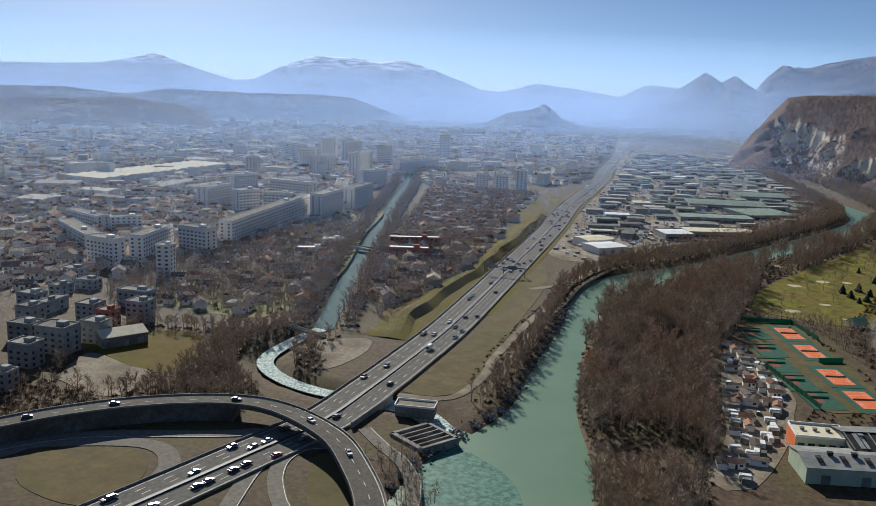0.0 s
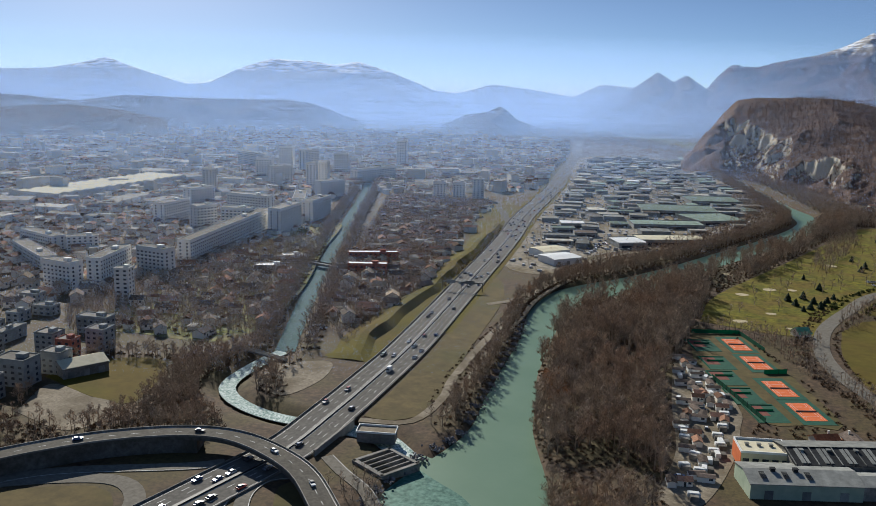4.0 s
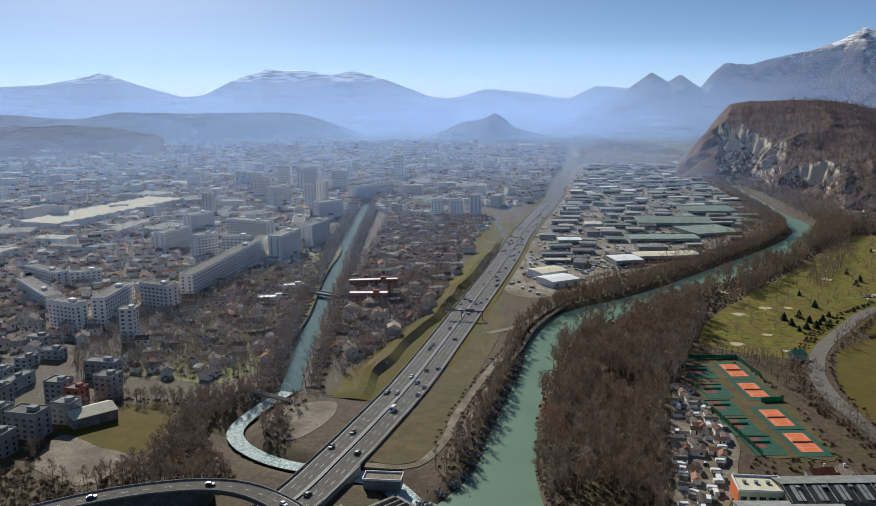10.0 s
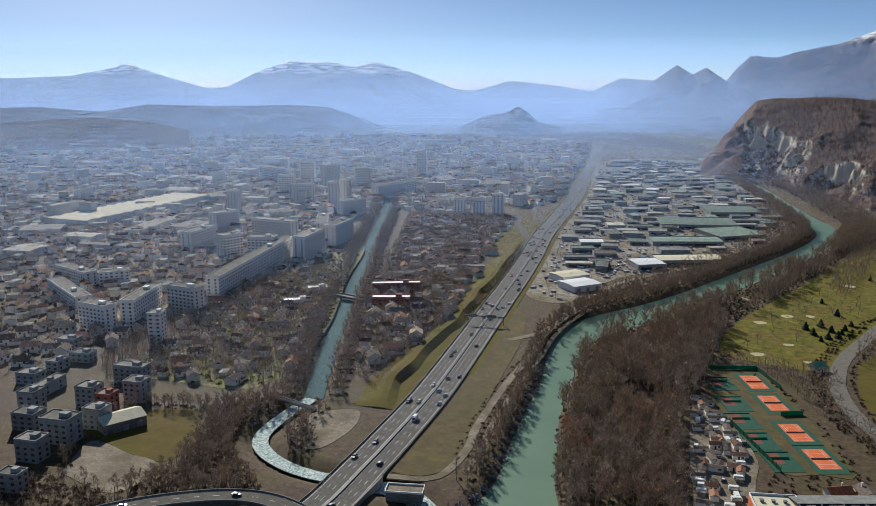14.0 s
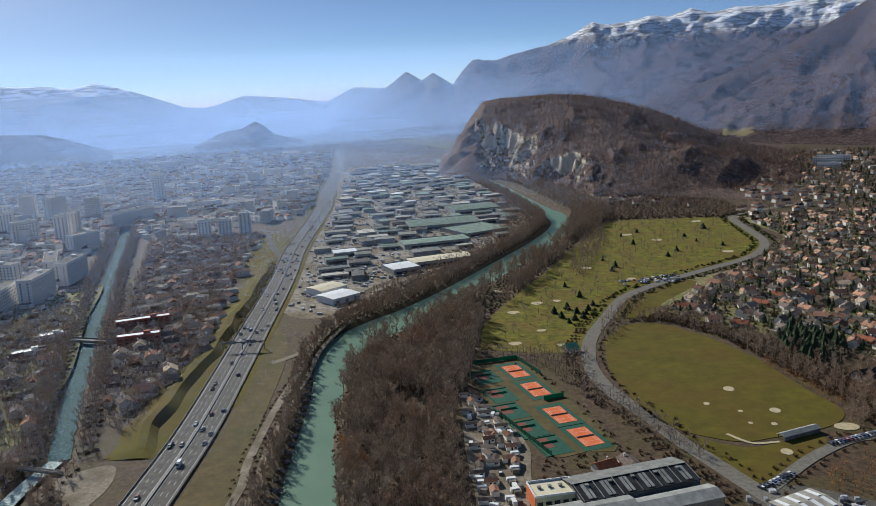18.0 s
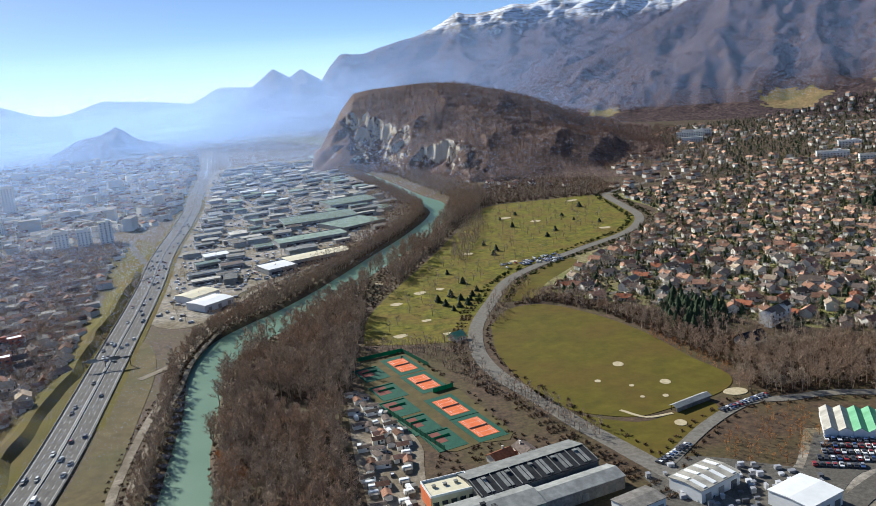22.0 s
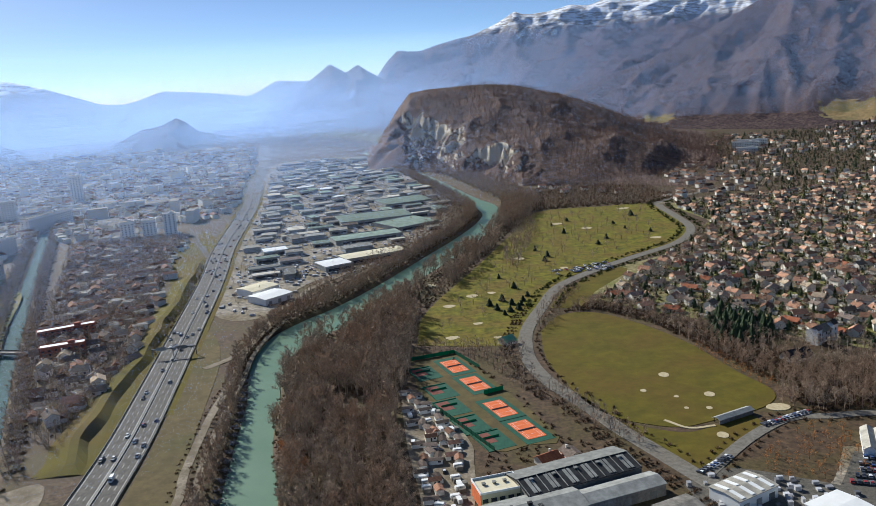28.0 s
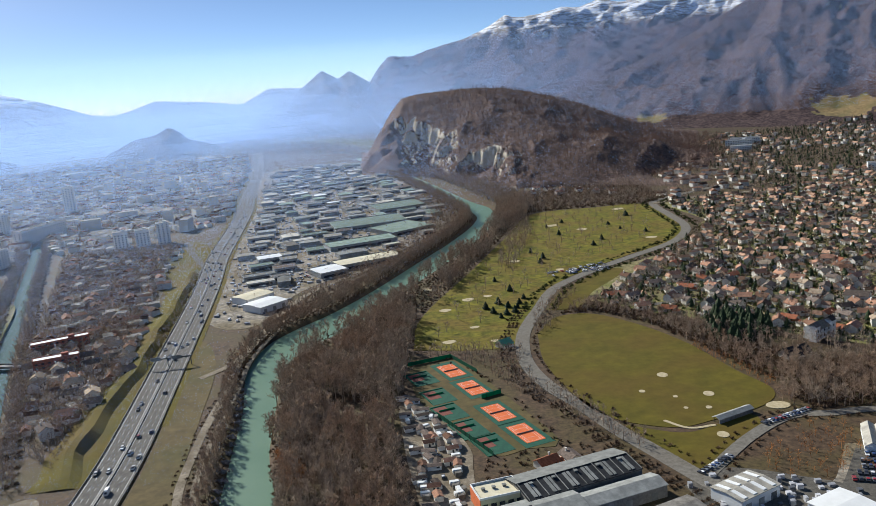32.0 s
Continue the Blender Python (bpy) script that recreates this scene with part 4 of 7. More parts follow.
wood("field_wood", scatter([(172, 432), (206, 495), (252, 486), (313, 470), (345, 430), (330, 390), (302, 396), (229, 416), (190, 422)], 5.2, 11), 8, 13, M["bark"], "bare brown wood behind the practice field", seed=11, wide=1.3)
wood("field_edge_wood", scatter([(184, 460), (172, 500), (160, 545), (140, 596), (112, 634), (84, 634), (96, 648), (122, 656), (160, 604), (196, 560), (206, 520), (206, 470)], 5.0, 111), 5, 10, M["bark"], "bare brown hedge wood along the practice field", seed=111, wide=1.4)
wood("russet_edge", scatter([(176, 456), (166, 500), (156, 538), (162, 545), (176, 500), (184, 462)], 3.4, 112), 2, 3.5, M["russet"], "russet reed strip along the practice field", THIN, seed=112, wide=2.0)
wood("verge_scrub", scatter([(138, 370), (165, 399), (194, 410), (192, 388), (183, 351), (143, 345)], 6, 12), 3, 6, M["russet"], "russet scrub beside the lane", THIN, seed=12, wide=1.8)
wood("russet_shore", scatter([(-102, 425), (-92, 396), (-86, 382), (-80, 396), (-86, 415), (-92, 432)], 2.6, 13), 3, 6, M["russet"], "russet brush on the river shore", THIN, seed=13, wide=1.9)
wood("hedge_trees", np.concatenate([scatter([(-30, 575), (45, 572), (48, 545), (40, 520), (62, 480), (80, 440), (98, 400), (88, 395), (62, 430), (44, 470), (28, 500), (18, 530), (-2, 560), (-32, 562)], 5.2, 14),
                                    scatter([(60, 592), (66, 640), (86, 690), (104, 706), (112, 700), (88, 656), (72, 600)], 5, 15)]), 4, 9, M["bark"], "bare hedge trees beside the courts and the road", THIN, seed=14, wide=1.5)
wood("left_yard_trees", scatter([(-330, 405), (-272, 425), (-330, 560), (-420, 740), (-470, 560), (-430, 420), (-390, 380)], 4.6, 17), 5, 10, M["bark"], "bare garden trees between old houses", THIN, seed=17, wide=1.6)
wood("middle_yard_trees", scatter([(-232, 440), (-232, 560), (-300, 880), (-330, 1090), (-480, 1080), (-330, 640), (-262, 470)], 5.0, 18), 5, 9, M["bark"], "bare garden trees in the canal suburb", THIN, seed=18, wide=1.6)

# ---------------------------------------------------------------- verges, tracks, slips
setting("verge", sheet("verge", [(-165, 331), (-168, 393), (-174, 459), (-188, 569), (-199, 640), (-188, 640), (-168, 576), (-155, 476), (-146, 401), (-139, 351), (-150, 332)], M["earth"], 0.14), "dry yellow-brown verge beside the motorway", "verge")
setting("slope_lawn", sheet("slope_lawn", [(-226, 405), (-224, 470), (-224, 551), (-232, 600), (-264, 780), (-288, 850), (-322, 930), (-334, 1056), (-318, 1109), (-285, 1040), (-256, 850), (-226, 650), (-217, 580), (-208, 460), (-206, 420)], M["grass"], 0.12), "green grass slope along the motorway", "verge")
EMB = MW[(MW[:, 1] > 398) & (MW[:, 1] < 965)]
crest = np.interp(EMB[:, 1], [400, 450, 510, 600, 900, 960], [-22, -27, -27, -21, -20, -19])
wave = np.array([noise.noise(Vector((0.03 * y, 2.0, 0))) for y in EMB[:, 1]])
crest = crest + 3.0 * wave
high = np.interp(EMB[:, 1], [400, 450, 850, 960], [0.2, 4.2, 4.2, 0.2]) * (1 + 0.35 * np.roll(wave, 5))
es = sides(EMB)
cross = [(-13.2 + 0 * crest, 0.12 + 0 * high), (crest + 5.2 + 1.6 * wave, 0.2 + 0 * high), (crest, high), (crest - 5, high * 0.94), (crest - 10, high * 0.45), (crest - 17, 0.08 + 0 * high)]
ev = np.concatenate([np.c_[EMB + es * o[:, None], h] for o, h in cross])
ek, ei = len(EMB), np.arange(len(EMB) - 1)
ef = np.concatenate([np.stack([ei + r * ek, ei + (r + 1) * ek, ei + 1 + (r + 1) * ek, ei + 1 + r * ek], -1) for r in range(len(cross) - 1)])
setting("right_verge", ribbon("right_verge", MW[(MW[:, 1] > 470) & (MW[:, 1] < 1500)], 13.0, 17.5, M["grass"], 0.17, 0.4), "narrow grass verge beside the motorway", "verge")
setting("left_verge", ribbon("left_verge", MW[(MW[:, 1] > 960) & (MW[:, 1] < 1900)], -19.0, -13.0, M["grass"], 0.17, 0.4), "narrow grass verge beside the motorway", "verge")
setting("embankment", fast("embankment", ev, ef, M["grass"]), "grassy noise bank along the motorway", "embankment")
TRACK = curve_pts([(-165, 326), (-142, 334), (-139, 369), (-144, 399), (-149, 468), (-150, 528), (-153, 600), (-140, 683), (-108, 768), (-66, 859), (-30, 935), (0, 1041), (6, 1140)], 6)
setting("river_path", ribbon("river_path", TRACK[6:] + sides(TRACK)[6:] * 7.5, -1.7, 1.7, M["gravel"], 0.18, 0.6), "second pale path between track and river trees", "track")
setting("track", ribbon("track", TRACK, -2.4, 2.4, M["gravel"], 0.2, 0.7), "pale gravel track along the river", "track")
SLIP = curve_pts([(-272, 850), (-262, 900), (-276, 960), (-312, 1050), (-330, 1110)], 6)
setting("slip_road", ribbon("slip_road", SLIP, -4, 4, M["asphalt"], 0.28, 0.8), "slip road leaving the motorway", "road")
LOOP = curve_pts([(-300, 175), (-272, 197), (-264, 213), (-229, 231), (-209, 222), (-202, 199), (-208, 170), (-215, 120)], 4)
setting("loop_road", ribbon("loop_road", LOOP, -4, 4, M["lane"], 0.22, 0.7), "pale concrete loop road of the junction", "road")
for nm, ctrl, w in (("slip_lane", [(-150, 120), (-160, 180), (-169, 204), (-178, 232), (-180, 254), (-177, 285), (-178, 320)], 3.2), ("slip_curve", [(-128, 150), (-145, 200), (-158, 217), (-167, 229), (-173, 243), (-172, 256), (-163, 263)], 3.0),
                    ("lower_lane", [(-280, 196), (-256, 226), (-209, 252), (-196, 262)], 3.4), ("river_road", [(-100, 150), (-108, 205), (-114, 231), (-120, 246), (-131, 261), (-147, 273), (-160, 284)], 3.0)):
    ln_ = curve_pts(ctrl, 4)
    setting(nm, ribbon(nm, ln_, -w, w, M["lane"], 0.24, 0.7), "grey junction lane with pale edges", "road")
    part("edge_mark", dashes("edge_mark", ln_, w - 0.4, M["paint"], 4, 0, 0.2, 0.26, True), bpy.data.objects[nm])
setting("island", sheet("island", [(-143, 212), (-157, 235), (-164, 252), (-158, 258), (-143, 246), (-128, 222), (-124, 205)], M["earth"], 0.1), "brown planted island inside the ramp", "verge")
setting("loop_lawn", sheet("loop_lawn", [(-258, 197), (-258, 208), (-230, 224), (-214, 216), (-208, 199), (-214, 182), (-242, 184)], M["earth"], 0.08), "dull grass inside the loop road", "verge")
fly = bpy.data.objects["flyover"]
for off in (-5.4, 5.1):
    part("parapet", ribbon("parapet", RAMP, off, off + 0.35, M["concrete"], 1.3, 0.9), fly, "pale concrete parapet")
part("edge_mark", dashes("edge_mark", RAMP, -4.4, M["paint"], 5, 0, 0.22, 0.63, True), fly)
part("centre_mark", dashes("centre_mark", RAMP, 0.0, M["paint"], 3, 6, 0.2, 0.63), fly)
for k in range(8, len(RAMP) - 12, 9):
    x, y, z = RAMP[k]
    if abs(x + 190) > 14 and z > 3:
        part("pier", box("pier", 1.2, 4.5, z + 1, M["concrete"], 0, 0, -1), fly, m=pose(x, y, 0, 0, 0, math.degrees(math.atan2(*(RAMP[k + 1] - RAMP[k - 1])[[1, 0]])) ))

# ---------------------------------------------------------------- templates


def place(kind, name, m, label, category, group=""):
    ob = thing(name, m, label, category, group)
    for pn, me, *rest in kind:
        part(pn, me, ob, rest[0] if rest else "")
    return ob


def house_kind(w, d, h, rise, roof, chim=True, wing=False):
    rows = [("wall", gabled_walls("wall", w, d, h, rise, M["wall"])), ("roof", gable("roof", w, d, rise, M[roof], 0.25, 0.6, h))]
    if chim:
        rows.append(("chimney", boxes("chimney", [(w * 0.22, d * 0.16, h + rise * 0.4, 0.7, 0.7, rise * 0.6 + 0.9), (w * 0.22, d * 0.16, h + rise + 0.9, 0.9, 0.9, 0.15)], M["wall"])))
    for x in (-w * 0.28, w * 0.28):
        rows.append(("window", boxes("window", [(x, -d / 2, h * 0.5, 1.4, 0.16, 1.3), (x, -d / 2 - 0.06, h * 0.5 - 0.12, 1.7, 0.2, 0.12)], M["glass"])))
    rows.append(("window", boxes("window", [(w / 2, 0, h * 0.5, 0.16, 1.5, 1.3), (w / 2 + 0.06, 0, h * 0.5 - 0.12, 0.2, 1.8, 0.12)], M["glass"])))
    rows.append(("door", boxes("door", [(0, -d / 2, 0, 1.1, 0.18, 2.1), (0, -d / 2 - 0.3, -0.1, 1.6, 0.8, 0.2)], M["dark"])))
    if wing:
        rows.append(("annex", gable("annex", w * 0.5, d * 0.5, rise * 0.6, M[roof], 0.25, 0.4, h * 0.62)))
        rows[-1][1].transform(Matrix.Translation((w * 0.55, -d * 0.3, 0)))
        rows.append(("annex_wall", box("annex_wall", w * 0.48, d * 0.48, h * 0.62 + 1, M["wall"], w * 0.55, -d * 0.3, -1)))
    return rows


HOUSES = [house_kind(10, 7.5, 4.4, 2.1, "roof"), house_kind(11, 7.5, 3.2, 1.9, "roofred", wing=True), house_kind(8.5, 7.5, 5.2, 2.2, "rooftan"), house_kind(10.5, 7.5, 4.0, 1.9, "roofdark", wing=True), house_kind(9, 7, 5.0, 2.0, "roofdark"), house_kind(9.5, 7.5, 4.6, 2.3, "roof", wing=True)]


def mass_houses(name, at, label, seed, lo=8, hi=13, height=None, flat=0.0, hlo=3.5, hhi=6.5, roof="roof_m"):
    """Many small pitched houses joined, for those far off: walls in one slot, roofs in the other."""
    g = np.random.default_rng(seed)
    V, F, I = [], [], []
    tf = np.array([(0, 1, 5, 4), (1, 2, 6, 5), (2, 3, 7, 6), (3, 0, 4, 7), (8, 9, 13, 12), (10, 11, 12, 13), (8, 12, 12, 11), (9, 10, 13, 13)])
    for n, p in enumerate(at):
        w, d, h = g.uniform(lo, hi), g.uniform(lo * 0.75, lo), g.uniform(hlo, hhi)
        rs = 0.25 if g.random() < flat else g.uniform(1.6, 2.6)
        t = g.choice([0.35, 0.35 + 1.57]) + g.normal(0, 0.25)
        c, s = math.cos(t), math.sin(t)
        a, b = w / 2, d / 2
        o = 0.5
        v = np.array([(-a, -b, -3), (a, -b, -3), (a, b, -3), (-a, b, -3), (-a, -b, h), (a, -b, h), (a, b, h), (-a, b, h),
                      (-a - o, -b - o, h), (a + o, -b - o, h), (a + o, b + o, h), (-a - o, b + o, h), (-a - o, 0, h + rs), (a + o, 0, h + rs)])
        z = height(p[0], p[1]) if height else 0.0
        V.append(np.c_[v[:, 0] * c - v[:, 1] * s + p[0], v[:, 0] * s + v[:, 1] * c + p[1], v[:, 2] + z])
        F.append(tf + 14 * n)
        I.append([0, 0, 0, 0, 1, 1, 1, 1] if rs > 0.5 else [0, 0, 0, 0, 2, 2, 2, 2])
    quad = np.concatenate(F)
    tri = np.concatenate([quad[:, [0, 1, 2]], quad[:, [0, 2, 3]]])
    idx = np.concatenate([np.concatenate(I)] * 2)
    ok = (tri[:, 0] != tri[:, 1]) & (tri[:, 1] != tri[:, 2]) & (tri[:, 0] != tri[:, 2])
    me = fast(name, np.concatenate(V), tri[ok], [M["wall_m"], M[roof], M["flat_m"]])
    me.polygons.foreach_set("material_index", idx[ok].astype(np.int32))
    return stuff(name, me, label, "houses")


M["wall_m"] = mat("town_wall", (0.70, 0.66, 0.58), (0.82, 0.79, 0.72), 4, 0.9, island=True, vary=0.3)
M["roof_m"] = mat("town_tile", (0.115, 0.062, 0.042), (0.22, 0.125, 0.082), 2, 0.9, island=True, vary=0.75, spec=0.1)
M["roof_s"] = mat("suburb_tile", (0.25, 0.145, 0.095), (0.47, 0.29, 0.19), 2, 0.9, island=True, vary=0.7, spec=0.1)
M["flat_m"] = mat("town_flat_roof", (0.13, 0.122, 0.11), (0.31, 0.29, 0.255), 5, 0.9, island=True, vary=0.7, spec=0.1)


def conifer(seed, tiers=6):
    g = np.random.default_rng(seed)
    v, f = [], []
    for t in range(tiers):
        z0 = 0.12 + 0.8 * t / tiers
        r = 0.2 * (1 - t / tiers) ** 0.8 + 0.03
        n = 11
        k = len(v)
        v.append((0, 0, z0 + 0.30 * (1 - 0.4 * t / tiers)))
        for i in range(n):
            a = 6.283 * i / n + g.uniform(-0.2, 0.2)
            rr = r * (1.08 if i % 2 else 0.84) * g.uniform(0.8, 1.2)
            v.append((rr * math.cos(a), rr * math.sin(a), z0 - g.uniform(0, 0.05)))
        v.append((0, 0, z0 + 0.03))
        for i in range(n):
            f += [(k, k + 1 + i, k + 1 + (i + 1) % n), (k + n + 1, k + 1 + (i + 1) % n, k + 1 + i)]
    return np.array(v), np.array(f)


CONES = [conifer(s) for s in range(3)]
cone_mesh = [fast("crown", v, f, M["conifer"]) for v, f in CONES]
trunk_mesh = boxes("trunk", [(0, 0, -0.03, 0.03, 0.03, 0.3)], M["dark"])


def pine(x, y, h, z=0.0):
    g = np.random.default_rng(int(abs(x * 7 + y * 13)))
    ob = thing("conifer", pose(x, y, z, 0, 0, g.uniform(0, 360)) @ Matrix.Diagonal((h * g.uniform(1.7, 2.7), h * g.uniform(1.7, 2.7), h, 1)), "dark green conifer standing on the grass", "tree", "conifers")
    part("crown", cone_mesh[g.integers(3)], ob)
    part("trunk", trunk_mesh, ob)


def ground_clear(p, r=6.0):
    """Keep points off roads, water and the field."""
    d = np.minimum.reduce([near_line(p, MW) - 16, near_line(p, WEST_ROAD) - 5, near_line(p, SIDE_ROAD) - 4, near_line(p, CANAL) - 10, near_line(p, TRACK) - 3])
    return p[d > r]


# ---------------------------------------------------------------- western suburb
setting("suburb_gardens", sheet("suburb_gardens", [(112, 662), (172, 748), (246, 860), (296, 945), (292, 1090), (430, 1100), (640, 1240), (760, 1000), (560, 700), (420, 520), (350, 482), (306, 488), (250, 520), (200, 578), (166, 608)], M["garden"], 0.06), "winter gardens of the suburb in olive and brown", "gardens")
SUB = [(112, 660), (172, 746), (246, 858), (296, 945), (290, 1095), (430, 1100), (640, 1240), (760, 1000), (560, 700), (420, 520), (350, 480), (306, 486), (250, 518), (200, 576), (166, 606)]
sub_pts = ground_clear(scatter(SUB, 19.5, 21), 8)
sub_pts = sub_pts[np.argsort(np.hypot(sub_pts[:, 0] - 60, sub_pts[:, 1]))]
g = np.random.default_rng(5)
for p in sub_pts[:175]:
    k = int(g.choice([0, 1, 1, 2, 5, 5] if p[0] > 320 else [0, 0, 1, 2, 3, 3, 4, 5, 5]))
    place(HOUSES[k], "house", pose(p[0], p[1], 0, 0, 0, g.choice([15, 105, 60, -30]) + g.normal(0, 12)), ({0: "pale rendered house with a brown tiled roof", 1: "pale house with a red tiled roof", 2: "pale house with a tan tiled roof", 5: "pale house with a brown roof and annex"}.get(k, "pale house with a dark tiled roof")), "house", "suburb houses")
mass_houses("suburb_houses", sub_pts[175:], "tiled family houses of the western suburb", 22, 6.5, 9.5, hlo=2.8, hhi=4.6, roof="roof_s")
mass_houses("suburb_garages", ground_clear(scatter(SUB, 15.5, 122), 4), "garages and garden sheds between suburb houses", 122, 3.5, 6, hlo=2.0, hhi=2.6, flat=0.4, roof="roof_s")
setting("roadside_lawn", sheet("roadside_lawn", [(108, 690), (150, 762), (200, 800), (252, 850), (284, 930), (294, 940), (248, 858), (174, 746), (128, 684)], M["garden"], 0.09), "winter grass strip between road and suburb", "lawn")
wood("suburb_trees", np.concatenate([ground_clear(scatter(SUB, 9.6, 23), 3), scatter([(160, 600), (200, 560), (250, 520), (300, 490), (290, 480), (240, 505), (190, 545), (155, 585)], 5, 24)]), 5, 10, M["bark"], "bare garden trees between suburb houses", THIN, seed=23, wide=1.5)


def cones(name, at, lo, hi, label, seed, height=None):
    g2 = np.random.default_rng(seed)
    V, F, k = [], [], 0
    for n, p in enumerate(at):
        v, f = CONES[n % 3]
        h = g2.uniform(lo, hi)
        w = h * g2.uniform(1.1, 2.1)
        z = height(p[0], p[1]) if height else 0
        V.append(v * (w, w, h) + (p[0], p[1], z))
        F.append(f + k)
        k += len(v)
    return stuff(name, fast(name, np.concatenate(V), np.concatenate(F), M["conifer"]), label, "trees")


cones("suburb_conifers", ground_clear(scatter(SUB, 14, 25), 4), 3.5, 8, "dark conifers in suburb gardens", 25)
cones("park_conifers", scatter([(172, 545), (196, 522), (222, 560), (222, 580), (198, 606), (180, 580)], 8.0, 26), 9, 15, "group of tall dark cedars by the villa", 26)
# golf course
for x, y in scatter([(60, 690), (110, 760), (150, 850), (230, 900), (240, 1040), (130, 1060), (90, 960), (40, 800), (10, 700)], 36, 27)[::2][:20]:
    pine(float(x), float(y), float(rng.uniform(4, 7)))
for x, y in ((40, 640), (45, 648), (35, 655), (52, 652), (30, 668), (48, 668), (58, 676), (41, 680), (63, 690), (55, 664)):
    pine(x, y, float(rng.uniform(4.5, 7.5)))
wood("golf_trees", scatter([(-15, 600), (20, 625), (60, 700), (120, 790), (220, 880), (250, 1060), (130, 1070), (60, 880), (0, 700)], 17, 28), 5, 9, M["bark"], "scattered bare trees on the golf course", THIN, seed=28, wide=1.6)
for x, y, rx, ry in ((-2, 591, 7, 5), (18, 622, 5, 4), (32, 585, 6, 4), (17, 702, 7, 6), (-17, 748, 7, 6), (34, 708, 5, 4), (-3, 675, 7, 5), (107, 779, 5, 6), (131, 998, 9, 8), (225, 1070, 10, 8), (220, 885, 8, 7), (70, 830, 7, 7), (160, 960, 8, 7)):
    t = np.linspace(0, 2 * np.pi, 9)[:-1]
    loop_ = np.c_[x + 0.75 * rx * np.cos(t) * (1 + 0.25 * np.sin(3 * t)), y + 0.8 * ry * np.sin(t) * (1 + 0.2 * np.cos(2 * t + x))]
    tagged(new("bunker", sheet("bunker", loop_, M["sand"], 0.2)), "pale sand bunker in golf grass", "bunker", "golf bunkers")
for x, y, r in ((125, 490, 3.2), (107, 467, 1.8), (142, 455, 3.0), (123, 455, 1.4), (124, 438, 1.3), (136, 436, 1.7), (132, 401, 3.0)):
    t = np.linspace(0, 2 * np.pi, 11)[:-1]
    tagged(new("target_green", sheet("target_green", np.c_[x + r * np.cos(t), y + 1.25 * r * np.sin(t)], M["sand"], 0.3)), "small pale target patch on the practice field", "target", "practice targets")
t = np.linspace(0, 2 * np.pi, 11)[:-1]
tagged(new("sand_green", sheet("sand_green", np.c_[172 + 6.5 * np.cos(t), 431 + 5 * np.sin(t)], M["sand"], 0.25)), "ochre putting area at the field's corner", "putting green")
setting("lower_lawn", sheet("lower_lawn", [(86, 424), (112, 408), (130, 412), (152, 424), (156, 412), (140, 392), (112, 366), (98, 392)], M["grass"], 0.06), "rough green grass below the practice range", "lawn")
setting("mid_lawn", sheet("mid_lawn", [(76, 650), (100, 708), (150, 765), (160, 750), (120, 690), (104, 650)], M["grass"], 0.1), "grass strip between road and houses", "lawn")
rb_ = thing("driving_range_shelter", pose(144, 421, 0, 0, 0, 27), "long grey open shelter on the practice field", "shelter")
part("roof", gable("roof", 24, 5, 1.0, M["greyroof"], 0.25, 0.5, 2.8), rb_)
part("back_wall", box("back_wall", 24, 0.3, 2.8, M["concrete"], 0, -2.3, 0), rb_)
for k in range(7):
    part("post", box("post", 0.3, 0.3, 2.8, M["dark"], -11.4 + 3.8 * k, 2.2, 0), rb_)
PATHWAY = curve_pts([(108, 424), (118, 412), (132, 413)], 3)
setting("footpath", ribbon("footpath", PATHWAY, -1, 1, M["sand"], 0.3, 0.5), "pale sandy footpath", "path")

# ---------------------------------------------------------------- tennis club
setting("tennis_ground", sheet("tennis_ground", [(-31, 546), (-14, 551), (-2, 556), (14, 523), (27, 484), (50, 412), (33, 405), (15, 400), (0, 432), (-13, 458), (-25, 490)], M["earth"], 0.12), "brown ground of the tennis club", "ground")
COURT_TURN = math.degrees(math.atan2(-20, 8))
for (x, y) in ((-2.5, 531), (9.5, 497), (22, 455), (34, 424)):
    c = thing("tennis_court", pose(x, y, 0, 0, 0, COURT_TURN), "orange clay tennis court with green surround", "tennis court", "clay courts")
    part("surround", box("surround", 34, 17, 0.45, M["courtgreen"], 0, 0, -0.25), c, "dark green surround")
    part("clay", box("clay", 24, 11.2, 0.3, M["clay"], 0, 0, 0), c, "orange clay")
    for yy in (-4.6, -3.4, 3.4, 4.6):
        part("line", box("line", 21.6, 0.12, 0.31, M["paint"], 0, yy, 0), c)
    for xx in (-10.8, -6.4, 6.4, 10.8):
        part("line", box("line", 0.12, 9.2, 0.315, M["paint"], xx, 0, 0), c)
    part("net", box("net", 0.08, 10.5, 0.75, M["concrete"], 0, 0, 0.2), c)
